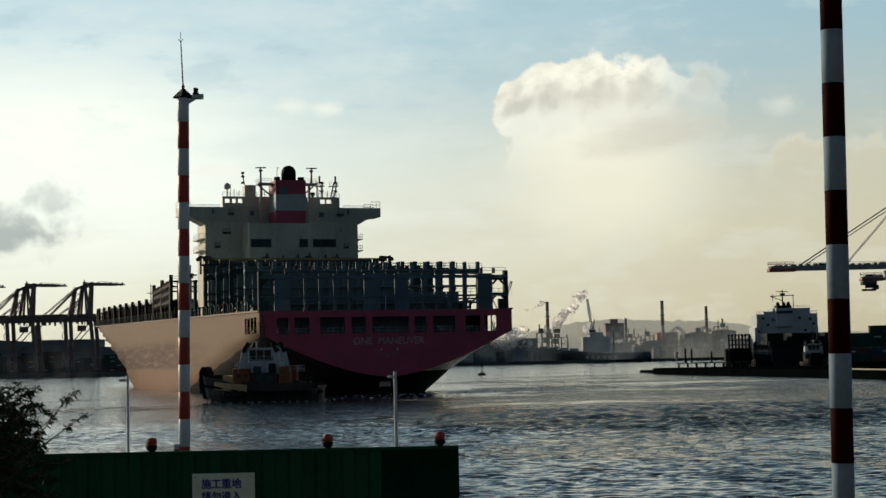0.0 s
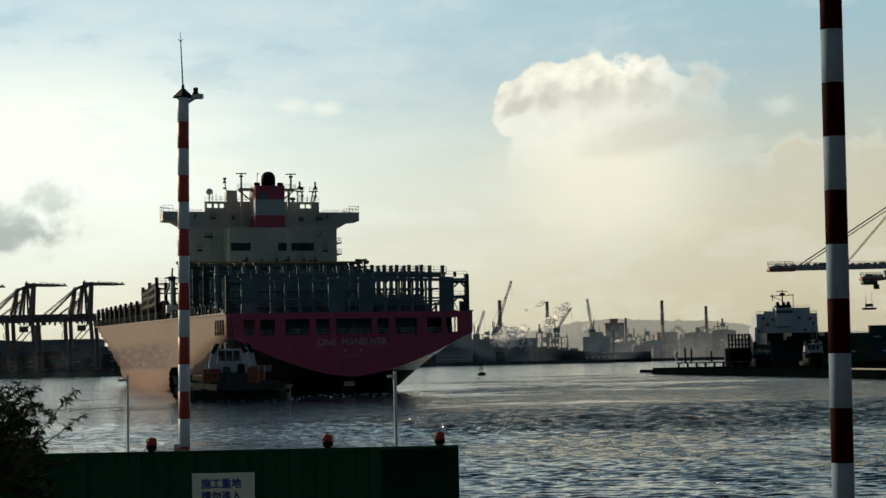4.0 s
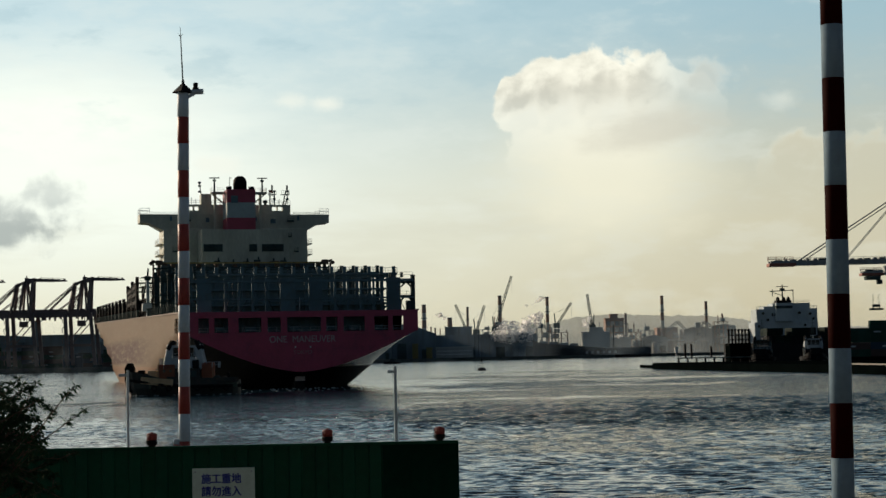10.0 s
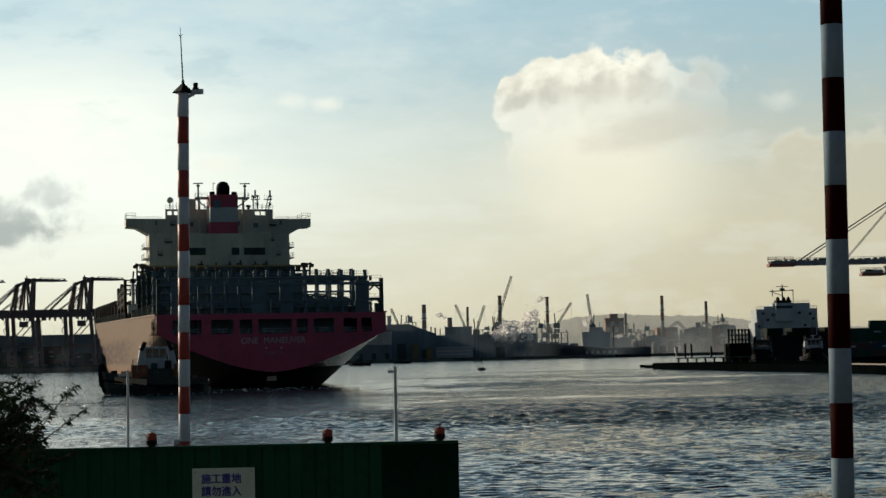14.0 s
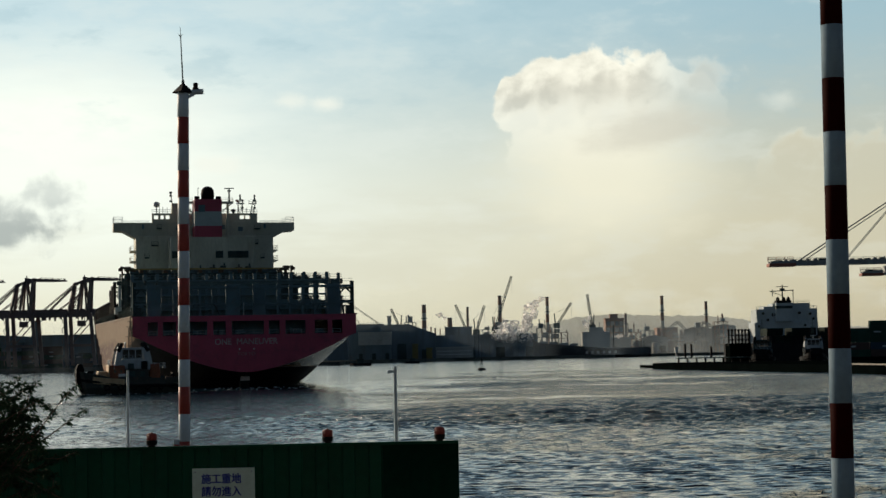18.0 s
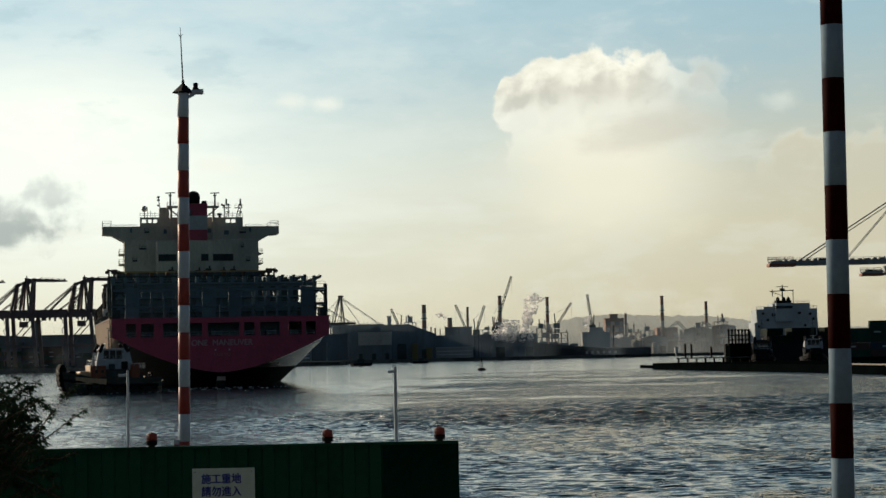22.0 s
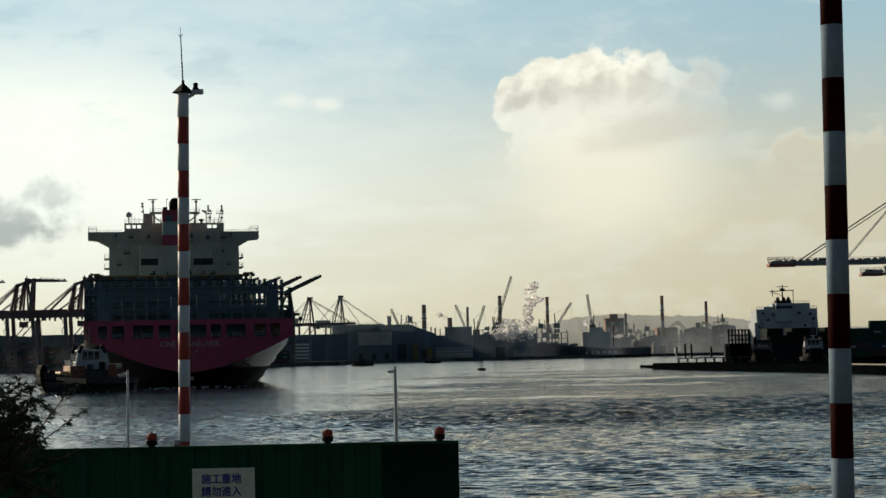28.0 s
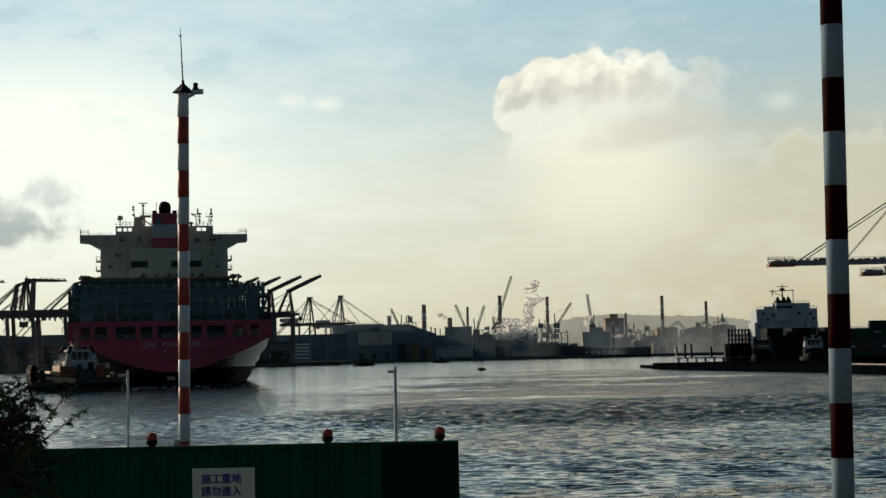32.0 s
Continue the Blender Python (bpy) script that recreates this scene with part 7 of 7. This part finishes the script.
def process_frame(x, y, w, d, h, floors, mat, seed):
    rng = random.Random(seed)
    f = thing("process_structure", pose(x, y, 2.6), "open steel process structure with pipes and vessels", "structure", "process structures")
    bm = B()
    for i in range(4):
        for j in (0, d):
            bar(bm, (w * i / 3, j, 0), (w * i / 3, j, h), 0.7)
    part("columns", bm, mat, f)
    for k in range(floors):
        z = h * (k + 1) / floors
        bm = B()
        box(bm, 0, w, 0, d, z - 0.5, z)
        part("floor_deck", bm, mat, f)
        bm = B()
        a = rng.uniform(0.1, 0.5) * w
        rbox(bm, a, a + rng.uniform(0.25, 0.45) * w, 0.3, d * 0.8, z, z + rng.uniform(0.3, 0.75) * h / floors, 0.3)
        part("vessel", bm, SHEDPALE if rng.random() < 0.5 else SHED, f)
    bm = B()
    for k in range(floors):
        z = h * k / floors
        bar(bm, (0, 0, z), (w / 3, 0, z + h / floors), 0.35)
        bar(bm, (w, 0, z), (w * 2 / 3, 0, z + h / floors), 0.35)
    part("brace", bm, mat, f)
    for k in range(3):
        bm = B()
        px = rng.uniform(0, w)
        rod(bm, (px, d * 0.5, h), (px, d * 0.5, h + rng.uniform(2, 9)), rng.uniform(0.3, 0.7), n=8)
        part("vent_pipe", bm, mat, f)


for k, (x, y, w, h) in enumerate(((-6, 1500, 14, 20), (30, 1500, 14, 25), (44, 1512, 12, 28), (86, 1540, 14, 26), (100, 1585, 18, 22), (146, 1660, 14, 24), (188, 1702, 14, 22), (208, 1752, 14, 24),
                                  (238, 1738, 14, 19), (262, 1738, 12, 26), (286, 1752, 14, 32), (318, 1750, 18, 22), (346, 1750, 16, 25), (-36, 1495, 10, 33))):
    process_frame(x, y, w, 10, h, 3 + k % 3, CRANEBLUE if k % 2 else BRICKRED, 40 + k)
for x, y, r, h in ((200, 1715, 5, 12), (218, 1712, 4, 10), (300, 1738, 6, 14), (330, 1736, 5, 11), (60, 1500, 4, 12), (-60, 1432, 3.5, 9)):
    tank(x, y, r, h, SHEDPALE, "pale cylindrical storage tank beside the plant")


def container_row(x0, y, z, cols, tiers, seed, group, turn=0, gap=0.15):
    rng = random.Random(seed)
    me = {}
    for mat in (BOXGREEN, BOXBROWN, BOXBLUE):
        bm = B()
        box(bm, 0, 12.19, 0, 2.44, 0.0, 2.59)
        for k in range(24):
            x = 0.25 + k * 0.49
            box(bm, x, x + 0.22, -0.03, 0.0, 0.2, 2.4)
        m = mesh_from(bm, "container")
        m.materials.append(mat)
        me[mat] = m
    mark = B()
    box(mark, 0, 2.6, -0.06, -0.035, 0, 0.5)
    mark = mesh_from(mark, "marking")
    for i in range(cols):
        for j in range(max(1, tiers - rng.choice((0, 0, 1, 2)))):
            m = me[rng.choice((BOXGREEN, BOXGREEN, BOXGREEN, BOXBLUE, BOXBROWN))]
            ob = new("shipping_container", m)
            ob.matrix_basis = pose(x0 + i * (12.19 + gap), y, z + j * 2.6)
            tagged(ob, "stacked steel shipping container on the quay", "container", group)
            if rng.random() < 0.45:
                part("marking", mark, GALV, ob, "pale plain marking bar", at=pose(rng.choice((1.2, 4.2, 8.2)), 0, rng.choice((0.9, 1.5))))


container_row(141.5, 598, 1.9, 6, 5, 5, "quay containers")
container_row(-330, 1000, 2.6, 12, 5, 6, "terminal containers")
container_row(-152, 1092, 2.6, 4, 3, 7, "terminal containers")


# trolley and spreader under the far breakwater crane
trolley = thing("crane_trolley", pose(190, 740, 36.2), "dark trolley running under the crane boom", "trolley")
b = B()
rbox(b, -3.2, 3.2, -2.4, 2.4, -1.0, 0.6, 0.2)
part("carriage", b, DARKSTEEL, trolley)
b = B()
rbox(b, 2.0, 4.2, -1.2, 1.2, -3.0, -1.0, 0.2)
part("cab", b, DARKSTEEL, trolley)
spreader = thing("spreader", pose(190, 740, 18), "dark container spreader hanging below the crane", "spreader")
b = B()
rbox(b, -3.0, 3.0, -1.2, 1.2, 0.0, 0.9, 0.1)
part("beam", b, DARKSTEEL, spreader)
b = B()
rbox(b, -1.6, 1.6, -0.9, 0.9, 1.4, 2.6, 0.1)
for x in (-1.4, 1.4):
    bar(b, (x, 0, 0.9), (x, 0, 1.5), 0.3)
part("head_block", b, DARKSTEEL, spreader)
b = B()
for x in (-1.3, 1.3):
    for y in (-0.8, 0.8):
        rod(b, (x, y, 2.5), (x, y, 7.0), 0.05, n=5)
part("rope", b, DARKSTEEL, spreader)


# ---- moored ships ----
def make_feeder():
    f = thing("feeder_ship", pose(126.5, 585, 0), "moored cargo ship with white superstructure and dark hull", "ship")
    bm = B()
    slab(bm, [(-11.5, 0), (11.5, 0), (12, 5), (12, 95), (0, 120), (-12, 95), (-12, 5)], -3, 7.6)
    part("hull", bm, BLACK, f, "black hull")
    bm = B()
    rbox(bm, -11.2, 12.4, 30, 42, 7.6, 15.3, 0.1)
    part("lower_superstructure", bm, SHIPWHITE, f, "white stepped superstructure")
    bm = B()
    rbox(bm, -10.3, 12.4, 30.6, 42, 15.3, 20.2, 0.1)
    part("upper_superstructure", bm, SHIPWHITE, f)
    bm = B()
    rbox(bm, -4.1, 9.8, 31, 41, 20.2, 22.3, 0.1)
    rbox(bm, -7.4, -4.1, 31, 41, 20.2, 21.2, 0.1)
    part("bridge_deck", bm, SHIPWHITE, f)
    bm = B()
    rbox(bm, -3.3, 2.7, 28.5, 33, 15.4, 22.4, 0.2)
    part("funnel", bm, SHIPWHITE, f)
    bm = B()
    rbox(bm, -3.4, 2.8, 28.3, 33.2, 20.3, 21.3, 0.1)
    part("funnel_band", bm, DARKSTEEL, f)
    bm = B()
    rbox(bm, -3.0, 2.4, 28.3, 33.2, 22.4, 23.3, 0.1)
    part("funnel_top", bm, BLACK, f)
    for x in (-2.2, 0.0, 1.7):
        bm = B()
        turned(bm, [(0.7, 23.3), (0.7, 24.0), (0.4, 24.5), (0.1, 24.7)], 10, (x, 30.5))
        part("exhaust", bm, BLACK, f)
    for i in range(6):
        bm = B()
        box(bm, -4.6 + i * 1.05, -4.0 + i * 1.05, 30.44, 30.6, 17.5, 18.6)
        part("window", bm, PANE, f)
    for x, z in ((-7.9, 18.6), (-9.6, 13.8), (5.6, 18.6), (7.6, 14.0), (9.6, 18.2), (-6.2, 16.2), (10.8, 16.4)):
        bm = B()
        rod(bm, (x, 29.8, z), (x, 30.65, z), 0.5, n=12)
        part("porthole", bm, PANE, f)
    bm = B()
    rod(bm, (0.3, 34, 22.3), (0.3, 34, 29.4), 0.3, 0.18)
    bar(bm, (-4.4, 34, 26.9), (4.6, 34, 27.2), 0.3)
    bar(bm, (-1.9, 34, 28.6), (2.4, 34, 28.6), 0.25)
    bar(bm, (-3.4, 34, 25.0), (-3.4, 34, 27.6), 0.25)
    bar(bm, (4.3, 34, 22.3), (4.3, 34, 27.4), 0.25)
    bar(bm, (-4.4, 34, 26.9), (0.3, 34, 25.2), 0.2)
    rbox(bm, -0.6, 1.2, 33.5, 34.5, 27.2, 28.0, 0.1)
    part("mast", bm, DARKSTEEL, f)
    bm = B()
    handrail(bm, [(-10.2, 30.7, 20.2), (-7.5, 30.7, 20.2)], 1, 1, 0.1)
    handrail(bm, [(9.8, 31, 22.3), (-4.0, 31, 22.3)], 1, 2, 0.08)
    handrail(bm, [(12.3, 30.7, 20.2), (9.9, 30.7, 20.2)], 1, 1, 0.1)
    part("rail", bm, GALV, f)
    for i in range(8):
        for j in range(2):
            if j and i in (2, 6):
                continue
            bm = B()
            box(bm, -11.4 + i * 2.95, -8.55 + i * 2.95, 6, 18.2, 7.6 + 2.6 * j, 10.15 + 2.6 * j)
            for k in range(5):
                box(bm, -11.2 + i * 2.95 + 0.52 * k, -10.95 + i * 2.95 + 0.52 * k, 5.9, 6, 7.8 + 2.6 * j, 10.0 + 2.6 * j)
            part("deck_cargo", bm, CARGODARK if (i + j) % 3 else BLACK, f)
    for x in np.linspace(-19.2, -11.6, 7):
        bm = B()
        box(bm, x - 0.28, x + 0.28, 40, 41.0, 7.0, 13.0)
        box(bm, x - 0.45, x + 0.45, 40, 41.2, 12.4, 13.1)
        part("cell_guide", bm, BLACK, f)
    for z in (8.9, 10.6):
        bm = B()
        box(bm, -19.2, -11.6, 40.2, 40.8, z, z + 0.4)
        part("guide_beam", bm, BLACK, f)
    bm = B()
    slab(bm, [(-19.6, 36), (-11.8, 36), (-11.8, 52), (-18.6, 52)], -2, 7.8)
    part("fore_hull", bm, QUAYSTONE, f)


make_feeder()

for x, y, r, up in ((96.5, 503, 166, DARKSTEEL), (112.5, 506, 172, SHIPWHITE)):
    wb = make_tug("workboat", "dark workboat with grey wheelhouse moored behind the breakwater", "moored workboats", BLACK, BLACK, BLACK, up)
    wb.matrix_basis = pose(x, y, 0, 0, 0, r)


def make_bulker():
    s = thing("bulk_carrier", pose(78, 1470, 0), "dark bulk carrier moored along the far shore", "ship")
    bm = B()
    n = 20
    rows = []
    for i in range(n + 1):
        x = 104 * i / n
        half = 10 * min(1, (i + 0.5) / 2.5, (n - i + 1.5) / 3) ** 0.6
        top = 14.5 - 6.0 * min(1, i / 12) + (3 if i < 1 else 0)
        rows.append([bm.verts.new((x, y, z)) for y, z in ((-half, -1), (-half, top), (half, top), (half, -1))])
    for a, c in zip(rows, rows[1:]):
        for k in range(3):
            bm.faces.new((a[k], c[k], c[k + 1], a[k + 1]))
    bm.faces.new(rows[0]), bm.faces.new(rows[-1][::-1])
    bmesh.ops.recalc_face_normals(bm, faces=bm.faces)
    part("hull", bm, BLACK, s, "black hull")
    bm = B()
    rbox(bm, 44, 68, -7, 7, 9, 23, 0.3)
    rbox(bm, 50, 62, -6, 6, 23, 27, 0.3)
    part("superstructure", bm, SHEDPALE, s)
    for i in range(4):
        bm = B()
        rbox(bm, 6 + 9 * i, 13 + 9 * i, -6, 6, 11, 15.5 - 0.8 * i, 0.3)
        part("hatch", bm, SHED, s)
    for i in range(6):
        bm = B()
        box(bm, 46 + i * 5.0, 48.2 + i * 5.0, -10.15, -9.95, 3.6, 6.0)
        part("name_bar", bm, SHEDPALE, s)
    bm = B()
    rod(bm, (72, 0, 9), (72, 0, 29), 0.6)
    part("mast", bm, DARKSTEEL, s)


make_bulker()


def small_boat(name, m, size, label):
    w = thing(name, m, label, "boat", "harbour workboats")
    bm = B()
    slab(bm, [(-0.5 * size, -0.14 * size), (0.36 * size, -0.16 * size), (0.5 * size, 0), (0.36 * size, 0.16 * size), (-0.5 * size, 0.14 * size)], -0.05 * size, 0.13 * size)
    part("hull", bm, BLACK, w)
    bm = B()
    rbox(bm, -0.15 * size, 0.18 * size, -0.1 * size, 0.1 * size, 0.12 * size, 0.33 * size, 0.02 * size)
    part("cabin", bm, DARKSTEEL, w)
    bm = B()
    rod(bm, (0, 0, 0.3 * size), (0, 0, 0.55 * size), 0.012 * size)
    part("mast", bm, DARKSTEEL, w)
    return w


boat = small_boat("workboat", pose(-49.5, 985, 0, 0, 0, 180), 13.0, "small dark workboat under way off the far quay")
skiff = small_boat("skiff", pose(-20, 1100, 0), 11.0, "small low skiff crossing the fairway")

by = thing("channel_buoy", pose(12.8, 585, 0), "dark lateral buoy with lattice top", "buoy")
b = B()
turned(b, [(1.0, -0.6), (1.5, -0.1), (1.5, 0.5), (0.9, 0.9), (0.5, 1.0)], 14)
part("float", b, BLACK, by, soft=True)
b = B()
truss(b, (0, 0, 0.9), (0, 0, 3.0), 0.7, 4, 0.12)
part("lattice", b, DARKSTEEL, by)
b = B()
turned(b, [(0.35, 3.0), (0.4, 3.4), (0.15, 3.8), (0.05, 4.1)], 10)
part("topmark", b, BLACK, by)

# breakwater end: low pier on white columns, bollards, lamp
pier = thing("pier", pose(67.4, 481, 0), "low pale pier on short white columns", "pier")
b = B()
box(b, 0, 22, 0, 3.0, 3.2, 3.5)
part("deck", b, DARKSTEEL, pier)
cm = B()
box(cm, -0.25, 0.25, -0.25, 0.25, 1.9, 3.2)
cm = mesh_from(cm, "column")
for k in range(9):
    part("column", cm, BLACK, pier, at=pose(0.6 + 2.6 * k, 1.5, 0))
for x, h in ((2.6, 7.6), (4.4, 7.4), (10.2, 6.6)):
    b = B()
    rod(b, (x, 1.5, 3.5), (x, 1.5, h), 0.3, n=10)
    part("bollard_post", b, BLACK, pier)
b = B()
rbox(b, -0.45, 0.45, 1.0, 2.0, 5.0, 6.7, 0.12)
rod(b, (0, 1.5, 3.5), (0, 1.5, 5.0), 0.2)
part("light_box", b, WHITE, pier, "white beacon housing at the pier end")


# ---- steam over the plant, in rigid rounded pieces ----
def puff_mesh(seed):
    """A billow: curled flakes scattered over a lumpy shell of radius about 1."""
    bm = B()
    rng = random.Random(seed)
    for k in range(34):
        n = Vector((rng.gauss(0, 1), rng.gauss(0, 1), rng.gauss(0, 1))).normalized()
        c = n * rng.uniform(0.62, 0.95) * (1 + 0.5 * noise.noise(n * 1.7 + Vector((seed, 0, 0))))
        n = (n + Vector((rng.gauss(0, 0.35), rng.gauss(0, 0.35), rng.gauss(0, 0.35)))).normalized()
        s = n.cross(Vector((0.3, 0.2, 1))).normalized()
        u = n.cross(s)
        r = rng.uniform(0.14, 0.36)
        mid = bm.verts.new(c + n * r * 0.4)
        ring = [bm.verts.new(c + (s * math.cos(a) + u * math.sin(a)) * r * rng.uniform(0.7, 1.2)) for a in np.linspace(0, 2 * math.pi, 9)[:-1]]
        for i in range(8):
            bm.faces.new((ring[i], ring[(i + 1) % 8], mid))
    return mesh_from(bm, "puff")


steam_things = []
PUFFS = [puff_mesh(s * 7) for s in range(4)]
for m in PUFFS:
    m.materials.append(STEAM)
    for f in m.polygons:
        f.use_smooth = True
for x, y, z, n, size, wide, tall, lean, seed in ((58, 1466, 17, 26, 4.6, 17.0, 17, 3, 1), (72, 1500, 18, 24, 4.4, 8.0, 44, 8, 2), (2.5, 1495, 38.0, 9, 1.9, 2.0, 4.0, -9, 3),
                                                 (126, 1470, 27.4, 10, 2.2, 5.0, 8, 6, 4), (97, 1598, 58.5, 9, 2.0, 2.0, -7, -16, 5), (178, 1690, 18.6, 9, 1.8, 6.0, 2.5, 4, 6)):
    st = thing("steam_plume", pose(x, y, z), "white billowing steam drifting over the plant", "steam", "steam plumes")
    rng = random.Random(seed)
    for k in range(n):
        q = rng.random() ** 1.25
        s = size * rng.uniform(0.55, 1.25) * (1.0 - 0.25 * q)
        ob = part("puff", PUFFS[k % 4], STEAM, st)
        ob.scale = (s * 1.15, s, s)
        steam_things.append((ob, max(-1.2, min(1.2, rng.gauss(0, 0.55))) * wide * (1 - 0.5 * q) + lean * q * q, rng.uniform(-1, 1) * size, tall * q + rng.uniform(-1, 1), rng.uniform(0.5, 1.0) * tall / 34, rng.uniform(-1, 1)))


# upright translucent sheets that stand in for distance haze and the plant's low smoke
for x0, x1, y, h, veilmat in ((-150, 760, 1570, 60, SMOKEHAZE), (-100, 860, 1690, 62, SMOKEHAZE), (-420, 800, 1425, 90, HAZE), (-460, -120, 950, 40, DUSK)):
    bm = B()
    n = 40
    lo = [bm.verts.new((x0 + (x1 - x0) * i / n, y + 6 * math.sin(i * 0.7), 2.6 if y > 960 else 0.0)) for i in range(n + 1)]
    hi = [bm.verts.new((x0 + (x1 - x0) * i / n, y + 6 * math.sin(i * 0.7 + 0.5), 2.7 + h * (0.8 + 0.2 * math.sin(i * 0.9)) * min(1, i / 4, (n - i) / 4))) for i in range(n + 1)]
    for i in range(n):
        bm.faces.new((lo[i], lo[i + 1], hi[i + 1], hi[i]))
    solid("smoke_bank", bm, veilmat, "thin upright sheet that stands in for haze and low smoke", "smoke", "smoke banks", "stuff", soft=True)


# ---- wake ----
def stern_spread(rng):
    k = rng.random()
    return rng.gauss(0, 4 + 10 * k), 3 - 30 * k ** 1.6


def tug_spread(rng):
    side = rng.choice((-1, 1))
    y = rng.uniform(-11, 9.6)
    return side * (3.7 + abs(rng.gauss(0, 0.6))) * (1 if y < 5 else 0.6), y


stern_foam = foam_patch("stern_wash", "pale churned wash behind the ship's stern", stern_spread, 60, 21)
tug_foam = foam_patch("tug_wash", "pale foam along the tug's waterline", tug_spread, 110, 22)


def motions():
    """Keys of all that moves."""
    track = [(0, -9.64, 285.01, -17.6), (3, -14.81, 292.78, -16.88), (6, -19.95, 301.42, -16.18), (9, -25.18, 309.85, -15.48), (12, -30.3, 318.31, -14.9), (14, -33.55, 323.71, -14.47), (17, -38.48, 331.3, -13.75), (20, -43.26, 339.1, -13.08), (23, -47.96, 346.88, -12.43), (25, -51.05, 352.02, -11.99), (28, -55.59, 360.32, -11.31), (30, -58.52, 365.23, -10.85), (32, -61.25, 369.86, -10.42)]
    walk(ship, [(t, pose(x, y, 0, 0, 0, -a)) for t, x, y, a in track])
    walk(stern_foam, [(t, pose(x, y, 0, 0, 0, -a)) for t, x, y, a in track])
    tugs = [(0, -28.06, 258.0, 81), (3, -32.74, 265.14, 83), (6, -37.3, 273.08, 87), (9, -42.59, 280.83, 92), (13, -49.4, 291.09, 98), (17, -55.7, 300.55, 105), (20, -60.1, 307.72, 110), (23, -64.2, 314.87, 114), (28, -70.3, 327.22, 118), (32, -74.5, 336.0, 120)]
    walk(tug, [(t, pose(x, y, 0, 0, 0, a)) for t, x, y, a in tugs])
    walk(tug_foam, [(t, pose(x, y, 0, 0, 0, a)) for t, x, y, a in tugs])
    walk(water, [(t, pose(-0.22 * t, 0.16 * t, 0.03 * math.sin(t * 1.1))) for t in range(0, 33, 2)])
    walk(boat, [(0, pose(-51.0, 985, 0, 0, 0, 180)), (16, pose(-50.6, 985, 0, 0, 0, 180)), (32, pose(-48.6, 985, 0, 0, 0, 180))])
    walk(skiff, [(0, pose(-56, 1150, 0)), (20, pose(-20, 1150, 0)), (32, pose(-3, 1150, 0))])
    walk(trolley, [(0, pose(190.5, 740, 36.2)), (8, pose(191, 740, 36.2)), (11, pose(195, 740, 36.2)), (13, pose(206, 740, 36.2)), (32, pose(214, 740, 36.2))])
    walk(spreader, [(0, pose(190.5, 740, 32.5)), (2, pose(190.5, 740, 32.0)), (4, pose(190.3, 740, 24.0)), (6, pose(189.6, 740, 17.6)), (8, pose(191, 740, 21.4)), (10, pose(193.4, 740, 21.6)), (11, pose(195.5, 740, 21.8)), (13, pose(206, 740, 22.5)), (32, pose(214, 740, 26.0))])
    for ob, px, py, pz, v, turn in steam_things:
        s = ob.scale.copy()
        # the old cloud has drifted aside and thins; the new column builds up in its place
        grow = [(max(min(1.0, 0.35 + 0.65 * max(0.0, t - 10) / 18), 1.05 - 0.07 * t) if pz > 14 else 1.0) for t in range(0, 33, 4)]
        aside = [(max(0.0, 1 - t / 11) * (16 + 0.8 * pz) if pz > 14 else 0.0) for t in range(0, 33, 4)]
        walk(ob, [(t, pose(px * (1.5 - 0.5 * g) + v * t * 0.16 - 2 + q, py, pz * g + 0.22 * v * t, 0, 4 * turn * math.sin(t * 0.2), 1.3 * turn * t)) for t, g, q in zip(range(0, 33, 4), grow, aside)])
        ob.scale = s


motions()
